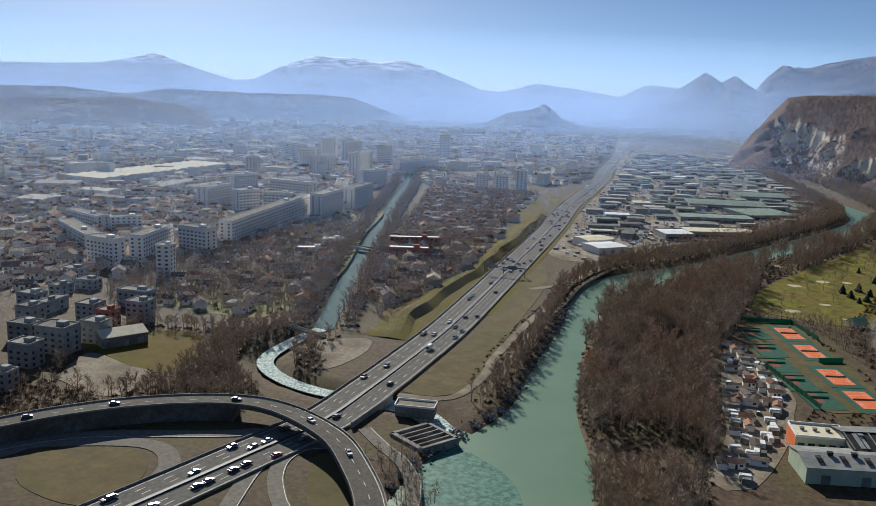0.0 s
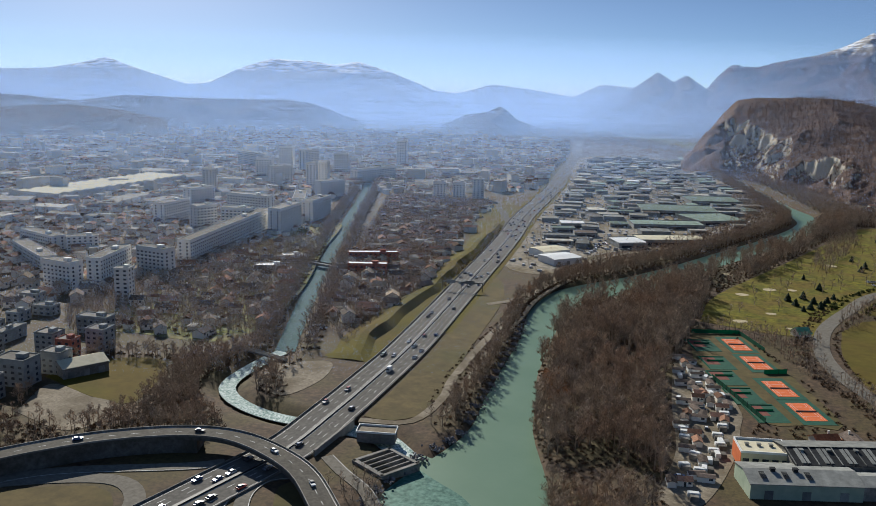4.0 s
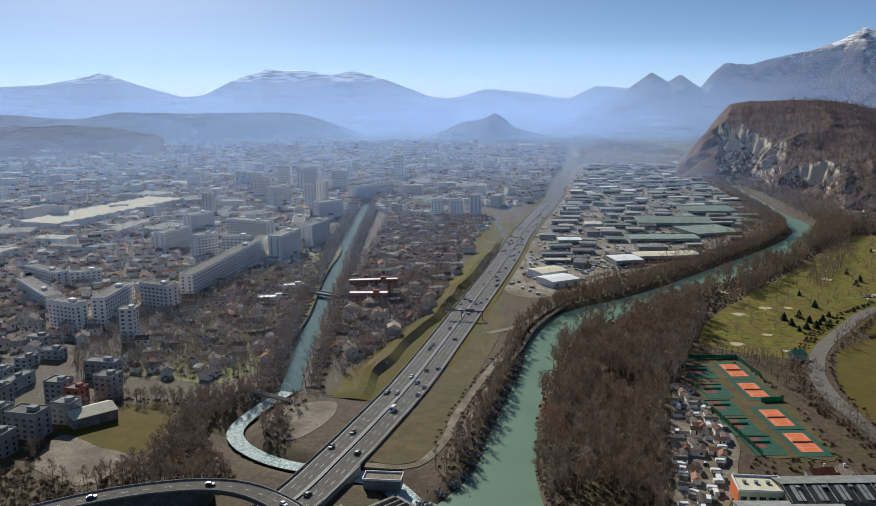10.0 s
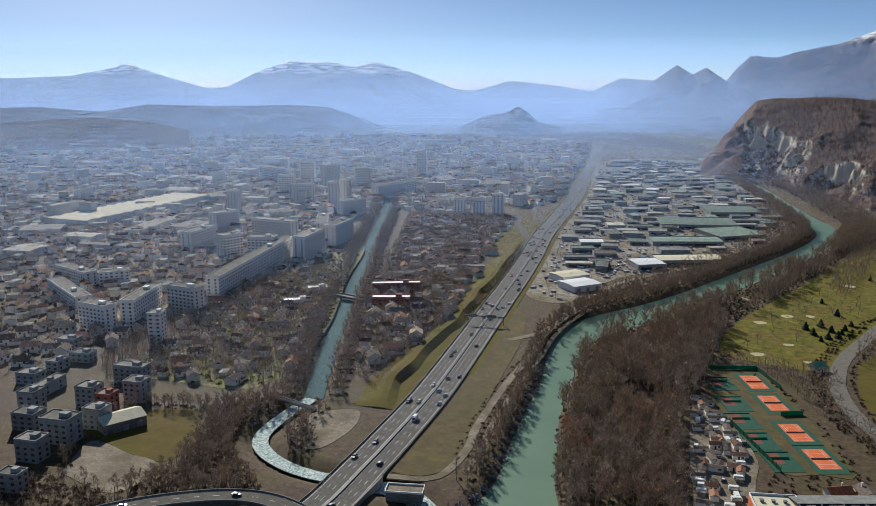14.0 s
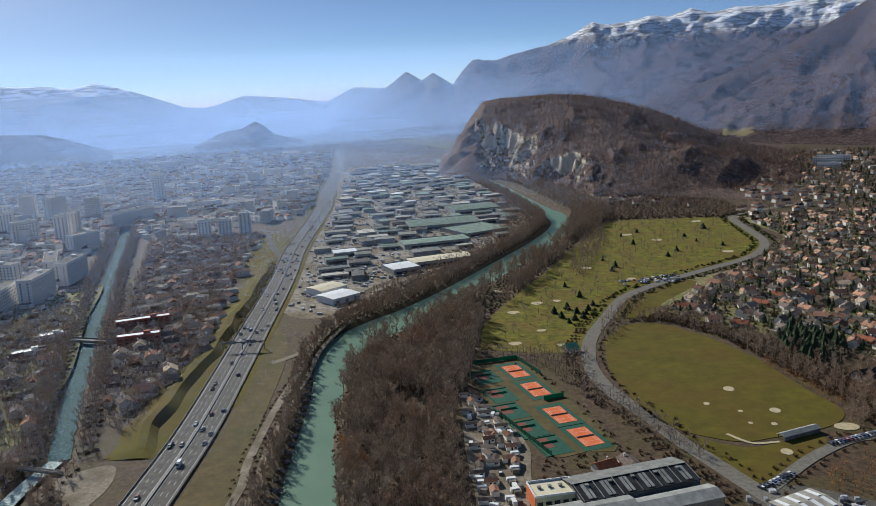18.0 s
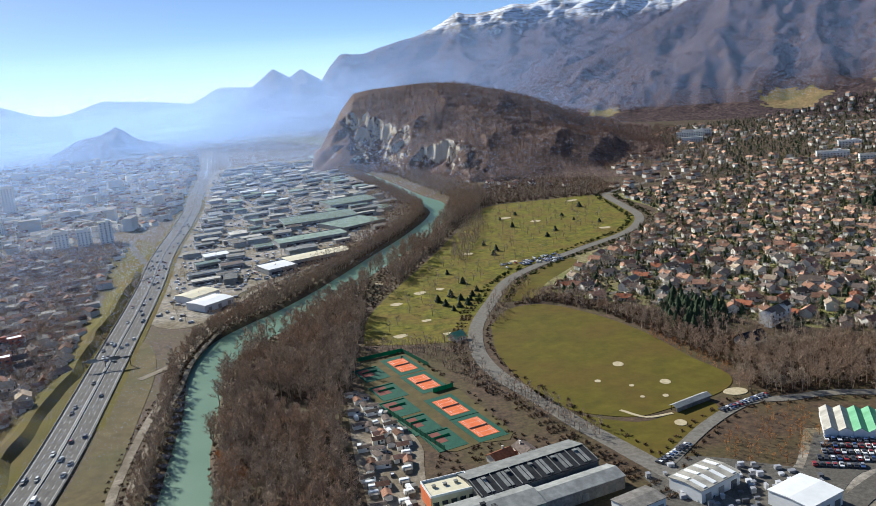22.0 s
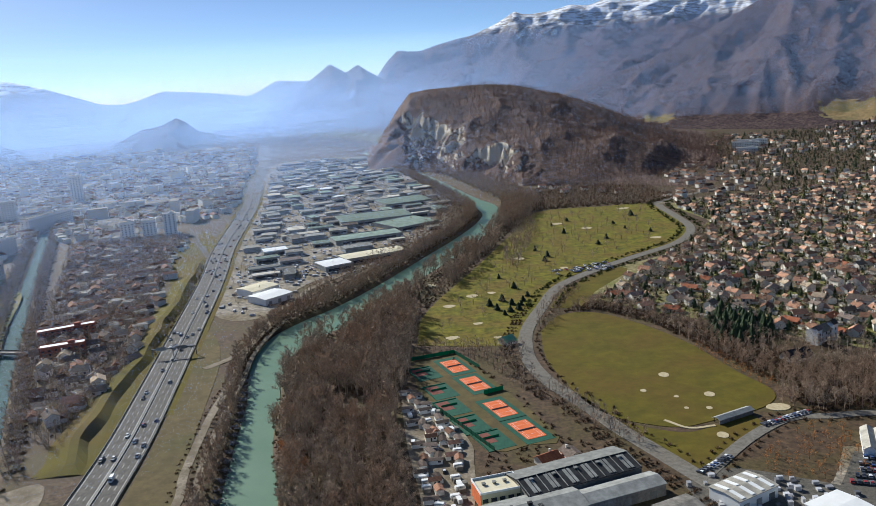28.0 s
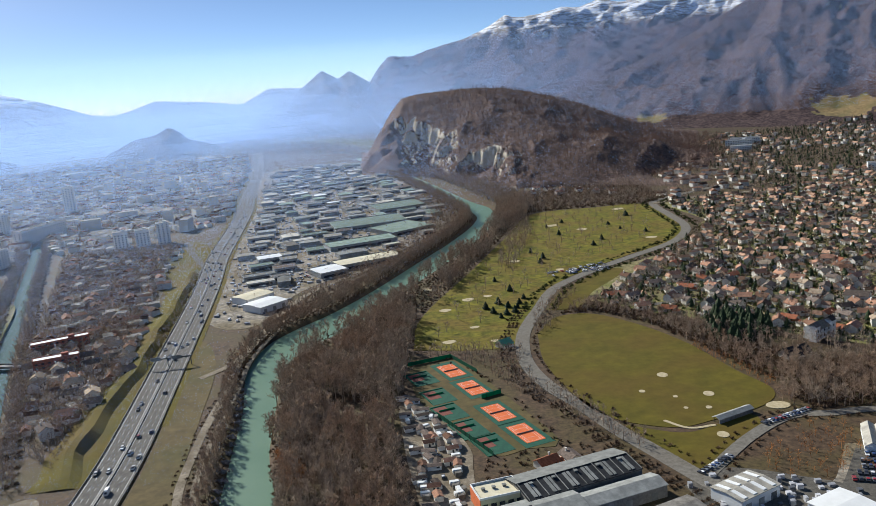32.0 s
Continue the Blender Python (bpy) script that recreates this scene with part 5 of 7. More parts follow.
for (x, y, cm) in ((-22, 521, "courtgreen"), (-12, 488, "courtgreen"), (-6, 462, "courtgreen"), (4, 436, "courtgreen"), (15, 414, "courtgreen")):
    c = thing("hard_court", pose(x, y, 0, 0, 0, COURT_TURN), "dark green hard court with red ends", "tennis court", "hard courts")
    part("surface", box("surface", 25, 16, 0.42, M[cm], 0, 0, -0.2), c)
    part("end_zone", box("end_zone", 13, 7.5, 0.45, M["courtred"], -3, -2.5, -0.2), c, "dull red playing zone")
    part("net", box("net", 0.08, 10, 0.9, M["net"], -3, 0, 0.2), c)
    part("windbreak", box("windbreak", 21, 0.12, 0.6, M["net"], 0, -7.6, 0), c, "green mesh windbreak")
    part("windbreak", box("windbreak", 0.12, 15, 0.6, M["net"], -10.6, 0, 0), c)
for a, b in (((-31, 547), (-2, 557)), ((-2, 557), (14, 523)), ((15, 400), (-13, 458)), ((26, 484), (14, 478))):
    d = Vector(b) - Vector(a)
    fe = thing("court_fence", pose((a[0] + b[0]) / 2, (a[1] + b[1]) / 2, 0, 0, 0, math.degrees(math.atan2(d.y, d.x))), "tall green mesh fence of the tennis club", "fence", "court fences")
    part("mesh_panel", box("mesh_panel", d.length, 0.08, 2.6, M["net"], 0, 0, 0.1), fe)
    for k in range(int(d.length // 5) + 1):
        part("post", box("post", 0.12, 0.12, 3.6, M["dark"], -d.length / 2 + 5 * k, 0.1, 0), fe)
# ---------------------------------------------------------------- cars


def paint_mat():
    m = mat("car_paint", (0.5, 0.5, 0.5), (0.5, 0.5, 0.5), 5, 0.3, spec=0.6)
    nt = m.node_tree
    oi, rp = nt.nodes.new("ShaderNodeObjectInfo"), nt.nodes.new("ShaderNodeValToRGB")
    rp.color_ramp.interpolation = 'CONSTANT'
    # near-black share raised: shade of cars seen against the sun, put into paint
    tones = [(0.0, (0.78, 0.78, 0.77)), (0.24, (0.30, 0.31, 0.33)), (0.36, (0.05, 0.05, 0.055)), (0.72, (0.16, 0.17, 0.19)), (0.82, (0.30, 0.03, 0.03)), (0.9, (0.05, 0.09, 0.22))]
    for i, (p, c) in enumerate(tones):
        e = rp.color_ramp.elements[i] if i < 2 else rp.color_ramp.elements.new(p)
        e.position, e.color = p, (*c, 1)
    nt.links.new(oi.outputs["Random"], rp.inputs["Fac"])
    nt.links.new(rp.outputs["Color"], nt.nodes["Principled BSDF"].inputs["Base Color"])
    return m


M["paintwork"] = paint_mat()


def taper(name, rows, material):
    """A body from stacked rings: z, front x, back x, half width."""
    v, f = [], []
    for z, a, b, w in rows:
        v += [(a, -w, z), (a, w, z), (b, w, z), (b, -w, z)]
    for r in range(len(rows) - 1):
        k = 4 * r
        for i in range(4):
            j = (i + 1) % 4
            f.append((k + i, k + j, k + 4 + j, k + 4 + i))
    f += [(3, 2, 1, 0), tuple(4 * (len(rows) - 1) + i for i in range(4))]
    return fast(name, v, f, material)


car_body = taper("body", [(0.25, 2.0, -2.0, 0.82), (0.5, 2.15, -2.1, 0.9), (0.85, 2.1, -2.1, 0.9), (0.95, 1.2, -2.0, 0.84)], M["paintwork"])
car_cabin = taper("cabin", [(0.93, 1.0, -1.8, 0.82), (1.38, 0.25, -1.35, 0.66)], M["glass"])
car_roof = taper("roof", [(1.38, 0.3, -1.4, 0.68), (1.45, 0.15, -1.25, 0.6)], M["paintwork"])
wheel_v = [(0.32 * math.cos(a), s, 0.32 + 0.32 * math.sin(a)) for s in (-0.1, 0.1) for a in np.linspace(0, 2 * math.pi, 9)[:-1]]
wheel_f = [(i, (i + 1) % 8, 8 + (i + 1) % 8, 8 + i) for i in range(8)]
wheel_me = bpy.data.meshes.new("wheel")
wheel_me.from_pydata(wheel_v, [], wheel_f + [tuple(range(7, -1, -1)), tuple(range(8, 16))])
wheel_me.materials.append(M["tyre"])


def car(x, y, turn, group, label, wheels=True, z=0.35, big=1.0):
    ob = thing("car", pose(x, y, z, 0, 0, turn) @ Matrix.Scale(big, 4), label, "car", group)
    part("body", car_body, ob)
    part("cabin", car_cabin, ob, "dark window glass")
    part("roof", car_roof, ob)
    if wheels:
        for a in (-1.3, 1.3):
            for b in (-0.82, 0.82):
                part("wheel", wheel_me, ob, m=pose(a, b, 0))
    return ob


g = np.random.default_rng(31)
mws = sides(MW)
mwd = np.gradient(MW, axis=0)
for k in range(110):
    s = g.uniform(15, 125)
    i = int(s)
    lane, up = [(-9.4, 1), (-6.2, 1), (-3.0, 1), (3.0, -1), (6.2, -1), (9.4, -1)][g.integers(6)]
    p = MW[i] + (MW[i + 1] - MW[i]) * (s - i) + mws[i] * lane
    turn = math.degrees(math.atan2(mwd[i, 1], mwd[i, 0])) + (180 if up > 0 else 0)
    car(p[0], p[1], turn, "motorway cars", "car driving on the grey motorway", k < 50, 0.36, 1.1)
for k in (14, 19, 23, 30, 36, 41, 48, 55, 61):
    p = RAMP[k * len(RAMP) // 70]
    q = RAMP[k * len(RAMP) // 70 + 1]
    car(p[0], p[1], math.degrees(math.atan2(q[1] - p[1], q[0] - p[0])), "flyover cars", "car on the curved flyover", True, p[2] + 0.62)
van = thing("delivery_van", pose(-180, 395, 0.36, 0, 0, -85), "white delivery van on the motorway", "van")
part("body", taper("body", [(0.3, 1.2, -3.2, 1.0), (2.6, 1.1, -3.2, 1.0), (2.75, 1.0, -3.1, 0.9)], M["white"]), van)
part("cab", taper("cab", [(0.3, 2.6, 1.25, 0.95), (1.3, 2.6, 1.25, 0.95), (2.3, 1.8, 1.25, 0.9)], M["white"]), van)
part("windscreen", taper("windscreen", [(1.35, 2.64, 2.5, 0.85), (2.2, 1.98, 1.9, 0.8)], M["glass"]), van)
for a in (-2.2, 1.8):
    for b in (-0.9, 0.9):
        part("wheel", wheel_me, van, m=pose(a, b, 0))


def parking(outline, turn, rows_gap, cars, seed, group, label, z=0.2):
    g2 = np.random.default_rng(seed)
    c, s = math.cos(radians(turn)), math.sin(radians(turn))
    p = np.array(outline, float)
    ctr = p.mean(0)
    u = np.stack(np.meshgrid(np.arange(-60, 60, 2.7), np.arange(-60, 60, rows_gap)), -1).reshape(-1, 2)
    q = np.stack([u[:, 0] * c - u[:, 1] * s, u[:, 0] * s + u[:, 1] * c], -1) + ctr
    q = q[inside(q, p)]
    q = q[g2.permutation(len(q))[:cars]]
    for x, y in q:
        car(float(x), float(y), turn + 90 + g2.choice([0, 180]) + g2.normal(0, 2), group, label, False, z)


setting("shop_lots", sheet("shop_lots", [(184, 380), (232, 362), (262, 352), (335, 380), (335, 330), (290, 300), (240, 262), (180, 240), (130, 262), (148, 330), (164, 347)], M["yardgrey"], 0.07), "worn asphalt and gravel round the shops", "lot")
setting("shop_car_park", sheet("shop_car_park", [(186, 374), (231, 356), (226, 341), (186, 333), (161, 312), (150, 330), (164, 341)], M["asphalt"], 0.14), "grey car park of the garden centre", "car park")
parking([(190, 371), (229, 354), (224, 343), (186, 336), (168, 342)], -20, 6.5, 75, 41, "garden centre cars", "parked car on grey asphalt")
setting("far_car_park", sheet("far_car_park", [(214, 326), (240, 322), (238, 305), (203, 286), (186, 300)], M["asphalt"], 0.13), "busy grey car park", "car park")
parking([(216, 324), (236, 319), (234, 306), (204, 290), (192, 300)], 35, 6.0, 75, 42, "shop car park cars", "parked car in a busy car park")
LOW_ROAD = curve_pts([(330, 372), (300, 362), (273, 354), (248, 348), (213, 337), (184, 321), (161, 303), (140, 280), (120, 240)], 5)
setting("shop_road", ribbon("shop_road", LOW_ROAD, -5, 5, M["asphalt"], 0.3, 0.8), "grey shop access road", "road")
setting("depot_yard", sheet("depot_yard", [(98, 352), (120, 366), (150, 352), (172, 332), (160, 296), (110, 290), (80, 300), (40, 320), (95, 335)], M["asphalt"], 0.12), "worn grey yard between workshops", "yard")
for i in range(9):
    car(126.5 + i * 0.0 - (8 - i) * 2.2, 376 - (8 - i) * 1.75, 128, "lane cars", "parked car beside the lane", False, 0.2)
for i in range(13):
    car(156 + i * 2.3, 409 + i * 1.05, 115, "range cars", "parked car beside the lane to the shelter", False, 0.2)
parking([(93, 772), (150, 790), (151, 764), (97, 750)], 15, 6, 45, 43, "club car park cars", "parked car at the golf club")

# ---------------------------------------------------------------- halls on the right bank
ua, up_ = Vector((0.932, 0.362)), Vector((0.362, -0.932))


def hall(name, x, y, turn, w, d, h, rise, roof, wall, label, lights=0, strip="metalroof"):
    ob = thing(name, pose(x, y, 0, 0, 0, turn), label, "hall")
    part("wall", gabled_walls("wall", w, d, h, rise, M[wall]), ob)
    part("roof", gable("roof", w, d, rise, M[roof], 0.3, 0.4, h), ob)
    for k in range(lights):
        xx = -w / 2 + (k + 0.5) * w / lights
        for sgn in (-1, 1):
            n = boxes("roof_light", [(0, 0, 0, w / lights * 0.36, d * 0.43, 0.25)], M[strip])
            part("roof_light", n, ob, "pale strip roof light", pose(xx, sgn * d * 0.25, h + rise * 0.5 + 0.02, math.degrees(math.atan2(rise, d / 2)) * -sgn))
    for k in range(3):
        part("door", box("door", 3.4, 0.2, 3.6, M["greyroof"], -w / 3 + k * w / 3, -d / 2 - 0.05, 0), ob, "grey roller door")
    return ob


hall("industrial_hall", 49, 359, 21, 58, 24, 7.5, 2.4, "slate", "concrete", "long dark-roofed industrial hall with pale roof lights", 6, "greyroof")
hall("annex_hall", 67, 343, 21, 40, 13, 6, 1.6, "greyroof", "concrete", "grey metal annex hall beside the industrial hall")
hall("front_annex", 27, 331, 19, 44, 20, 6.5, 2.0, "greyroof", "palegreen", "broad grey-roofed front hall with pale green walls", 0)
back = bpy.data.objects["industrial_hall"]
part("back_roof", boxes("back_roof", [(0, 0, 0, 58.6, 12.6, 0.14)], M["greyroof"]), back, "grey ribbed back slope", pose(0, 6.2, 7.5 + 1.45, -11.3))
for k in range(13):
    part("roof_rib", boxes("roof_rib", [(0, 0, 0, 0.35, 12.2, 0.3)], M["slate"] if k % 2 else M["greyroof"]), back, m=pose(-28.8 + 4.8 * k, -6.2, 7.5 + 1.3, 11.3))
for k in range(5):
    part("smoke_vent", boxes("smoke_vent", [(0, 0, 0, 1.6, 1.4, 0.5), (0, 0, 0.5, 1.9, 1.7, 0.12)], M["greyroof"]), back, "small grey smoke vent", pose(-23 + 11.5 * k, -2.2, 7.5 + 2.1))
front = bpy.data.objects["front_annex"]
for k in range(3):
    part("roof_grille", boxes("roof_grille", [(0, 0.55 * r_, 0, 2.2, 0.25, 0.12) for r_ in range(9)], M["slate"]), front, "dark roof grille", pose(-16 + 9 * k, -7.2, 6.5 + 1.0, 11.3))
for k in range(2):
    part("roof_vent", boxes("roof_vent", [(0, 0, 0, 1.8, 1.6, 1.2), (0, 0, 1.2, 2.2, 2.0, 0.2)], M["slate"]), front, "dark roof vent", pose(-11 + 9 * k, -1.6, 6.5 + 1.6))
co = thing("cream_office", pose(13, 351, 0, 0, 0, 14), "cream flat-roofed office with an orange edge", "office")
part("wall", box("wall", 20, 15, 8, M["cream"], 0, 0, -0.5), co)
part("parapet", ring("parapet", 20.3, 15.3, 7.4, 1.0, 0.4, M["white"]), co)
part("trim", box("trim", 0.2, 15.4, 7.0, M["rust"], -10.15, 0, 0.3), co, "orange gable wall")
for k in range(3):
    part("roof_vent", boxes("roof_vent", [(-6 + 5 * k, 1, 7.5, 1.4, 1.4, 0.9), (-6 + 5 * k, 1, 8.4, 1.8, 1.8, 0.15)], M["greyroof"]), co)
for k in range(5):
    part("window", boxes("window", [(-8 + 4 * k, -7.55, 3.5, 2.6, 0.2, 1.6), (-8 + 4 * k, -7.6, 3.3, 2.8, 0.3, 0.15)], M["glass"]), co)
for x, y, t_, k in ((40, 384, 30, 1), (52, 386, 110, 3)):
    place(HOUSES[k], "house", pose(x, y, 0, 0, 0, t_), "white house with a brown roof beside the hall", "house", "court houses")
hall("white_workshop", 120, 337, 30, 24, 17, 6, 0.8, "metalroof", "white", "white workshop with a pale ribbed roof", 4, "white")
hall("white_depot", 152, 314, 28, 20, 19, 6.5, 0.5, "white", "white", "white flat depot with blue side", 0)
hall("curved_hall", 88, 324, 25, 18, 12, 6, 0.7, "flatroof", "white", "pale hall with a dark flat roof")
hall("black_depot", 212, 284, 30, 22, 16, 6, 0.6, "roofdark", "concrete", "dark flat-roofed shop building")
gh = thing("garden_centre", pose(213, 372, 0, 0, 0, -22), "garden centre with green and white sawtooth roofs", "shop")
for k in range(7):
    xx = -19 + 6.2 * k
    part("bay_wall", gabled_walls("bay_wall", 26, 6, 3.6, 1.8, M["white"]), gh, m=pose(xx, 0, 0, 0, 0, 90))
    part("bay_roof", gable("bay_roof", 26, 6, 1.8, M["metalroof"] if k < 2 else M["greenroof"], 0.2, 0.2, 3.6), gh, "white bay roof" if k < 2 else "green bay roof", pose(xx, 0, 0, 0, 0, 90))
wh = hall("white_shop", 256, 367, -25, 30, 15, 5, 0.3, "white", "white", "white flat-roofed shop with a glass front")
for k in range(6):
    part("window", box("window", 3.8, 0.2, 2.6, M["glass"], -12 + 4.6 * k, -7.6, 0.3), wh)
place(house_kind(16, 10, 7, 2.5, "roofdark"), "villa", pose(297, 598, 0, 0, 0, -40), "large white villa in the suburb", "house")
hu = place(house_kind(9, 9, 3.2, 3.0, "greenroof", False), "club_hut", pose(36, 570, 0, 0, 0, 35), "small hut with a pale green roof beside the road", "hut")
for x, y, t_ in ((150, 1290, 10), (165, 1275, 30), (185, 1262, 80), (205, 1240, 20), (225, 1215, 50), (245, 1195, 10), (140, 1255, 60), (175, 1230, 15)):
    place(HOUSES[int(x) % 5], "house", pose(x, y, 0, 0, 0, t_), "house of the hamlet under the rock", "house", "hamlet houses")

# ---------------------------------------------------------------- camp site
setting("camp_ground", sheet("camp_ground", [(-37, 494), (-22, 487), (2, 418), (4, 388), (2, 345), (-8, 300), (-24, 300), (-22, 350), (-30, 412)], M["gravel"], 0.1), "worn pale ground of the camp site", "yard")
chalet2 = [("wall", box("wall", 7, 3.6, 2.5, M["white"], 0, 0, 0)), ("roof", gable("roof", 7, 3.6, 0.6, M["roofdark"], 0.15, 0.3, 2.5)), ("window", box("window", 1.6, 0.1, 0.9, M["glass"], 1.8, -1.83, 1.1))]
chalet = [("wall", box("wall", 6, 4, 2.6, M["wall"], 0, 0, 0)), ("roof", gable("roof", 6, 4, 1.1, M["roof"], 0.15, 0.3, 2.6)), ("door", box("door", 0.9, 0.1, 2, M["dark"], 0, -2.03, 0)), ("window", box("window", 1.2, 0.1, 0.9, M["glass"], 1.8, -2.03, 1.1))]
caravan = [("body", taper("body", [(0.45, 2.4, -2.4, 1.05), (0.8, 2.6, -2.5, 1.1), (1.9, 2.4, -2.5, 1.1), (2.4, 1.9, -2.3, 1.0)], M["white"])), ("window", box("window", 1.6, 0.08, 0.6, M["glass"], -0.5, -1.1, 1.3)), ("window", box("window", 0.08, 1.4, 0.6, M["glass"], 2.5, 0, 1.2)),
           ("wheel", wheel_me), ("awning", taper("awning", [(0.0, 1.8, -1.8, 1.3), (2.0, 1.6, -1.6, 1.2)], M["flatroof"]))]
caravan[-1][1].transform(Matrix.Translation((0, -2.5, 0)))
camp = scatter([(-34, 490), (-23, 484), (-1, 418), (1, 388), (-1, 345), (-10, 305), (-21, 305), (-20, 350), (-27, 412)], 7.0, 51)
g = np.random.default_rng(52)
for n, (x, y) in enumerate(camp):
    r = g.random()
    tn = g.choice([10, 100]) + g.normal(0, 8)
    if r < 0.2:
        place(chalet2, "mobile_home", pose(x, y, 0.1, 0, 0, tn), "white mobile home with a dark roof", "mobile home", "camp mobile homes")
    elif r < 0.42:
        place(chalet, "chalet", pose(x, y, 0.1, 0, 0, tn), "small camp chalet with a red-brown roof", "chalet", "camp chalets")
    elif r < 0.78:
        place(caravan, "caravan", pose(x, y, 0.1, 0, 0, tn), "white caravan with an awning on the camp site", "caravan", "camp caravans")
    elif r < 0.95:
        car(float(x), float(y), tn, "camp cars", "parked car on the camp site", True, 0.1)

# ---------------------------------------------------------------- intake works by the river
it = thing("power_intake", pose(-134, 287, 0, 0, 0, -28), "concrete water intake with five dark gate bays", "waterworks")
part("deck", boxes("deck", [(0, 9.4, -3, 20, 1.6, 4.2), (0, -9.4, -3, 20, 1.6, 4.2), (9.4, 0, -3, 1.6, 20, 4.2), (-9.4, 0, -3, 1.6, 20, 4.2)], M["concrete"]), it)
for k in range(4):
    part("bay_wall", box("bay_wall", 0.7, 18, 4.0, M["concrete"], -5.6 + 3.7 * k, 0, -3), it)
part("gate_floor", box("gate_floor", 18, 18, 0.4, M["dark"], 0, 0, -1.6), it, "dark water in the bays")
for k in range(5):
    part("gate", box("gate", 2.6, 0.5, 2.6, M["dark"], -7.4 + 3.7 * k, -8.2, -1.5), it)
ib = thing("intake_building", pose(-148, 309, 0, 0, 0, 14), "low pale intake building with a flat roof", "building")
part("wall", box("wall", 17, 8, 4.5, M["concrete"], 0, 0, -0.5), ib)
part("roof", box("roof", 17.6, 8.6, 0.4, M["gravel"], 0, 0, 4.0), ib)
part("parapet", ring("parapet", 17.8, 8.8, 4.3, 0.9, 0.3, M["white"]), ib)
wl = thing("retaining_wall", pose(-165, 301, 0, 0, 0, 90), "blue-grey retaining wall under the motorway", "wall")
part("face", box("face", 38, 0.8, 4, M["greyroof"], 0, 0, -1.5), wl)
part("coping", box("coping", 38.4, 1.1, 0.3, M["concrete"], 0, 0, 2.5), wl)
gr = np.random.default_rng(61)
rp_ = np.concatenate([BANK_L[k] + sides(BANK_L)[k] * gr.uniform(-5, 1.5) + gr.normal(0, 1.5, 2) for k in range(10, 40) for _ in range(55)]).reshape(-1, 2)
ICO_V = np.array([(1, 0, 0), (-1, 0, 0), (0, 1, 0), (0, -1, 0), (0, 0, 1), (0, 0, -1)], float)
ICO_F = np.array([(0, 2, 4), (2, 1, 4), (1, 3, 4), (3, 0, 4), (2, 0, 5), (1, 2, 5), (3, 1, 5), (0, 3, 5)])
sv = np.concatenate([ICO_V * gr.uniform(0.35, 0.9, 3) + gr.normal(0, 0.12, (6, 3)) + (p[0], p[1], -0.8 + gr.uniform(-0.8, 0.5)) for p in rp_])
sf = np.concatenate([ICO_F + 6 * k for k in range(len(rp_))])
stuff("riprap", fast("riprap", sv, sf, M["rubble"]), "grey boulders protecting the river bank", "boulders")
for (a, b, w_) in (((-362, 632), (-328, 624), 7), ((-282, 398), (-240, 387), 2.2)):
    d = Vector(b) - Vector(a)
    br = thing("canal_bridge", pose((a[0] + b[0]) / 2, (a[1] + b[1]) / 2, 0.2, 0, 0, math.degrees(math.atan2(d.y, d.x))), "concrete bridge over the canal", "bridge", "canal bridges")
    part("deck", box("deck", d.length, w_, 0.9, M["concrete"], 0, 0, 0), br)
    for sgn in (-1, 1):
        part("railing", box("railing", d.length, 0.15, 1.0, M["metalroof"], 0, sgn * w_ / 2, 0.9), br)
ga = thing("sign_gantry", pose(-206, 592, 0.3, 0, 0, 7), "steel sign gantry spanning the motorway", "gantry")
part("beam", box("beam", 32, 1.0, 0.8, M["greyroof"], 1, 0, 6.2), ga)
for x in (-14.5, 0, 16.5):
    part("post", box("post", 0.5, 0.5, 6.4, M["greyroof"], x, 0, 0), ga)
for x in (-8, 7):
    part("sign_panel", box("sign_panel", 7, 0.25, 2.6, M["greyroof"], x, -0.7, 5.6), ga, "grey back of a road sign")

# ---------------------------------------------------------------- apartment blocks of the town


def tray(name, length, y, z, material):
    """A balcony strip: slab and front rail in one bent piece."""
    prof = [(0.05, 0), (-1.05, 0), (-1.05, 0.95), (-0.95, 0.95), (-0.95, 0.16), (0.05, 0.16)]
    v = [(s * length / 2, y + a, z + b) for s in (-1, 1) for a, b in prof]
    me = bpy.data.meshes.new(name)
    me.from_pydata(v, [], [(i, (i + 1) % 6, 6 + (i + 1) % 6, 6 + i) for i in range(6)] + [(5, 4, 3, 2, 1, 0), (6, 7, 8, 9, 10, 11)])
    me.materials.append(material)
    return me


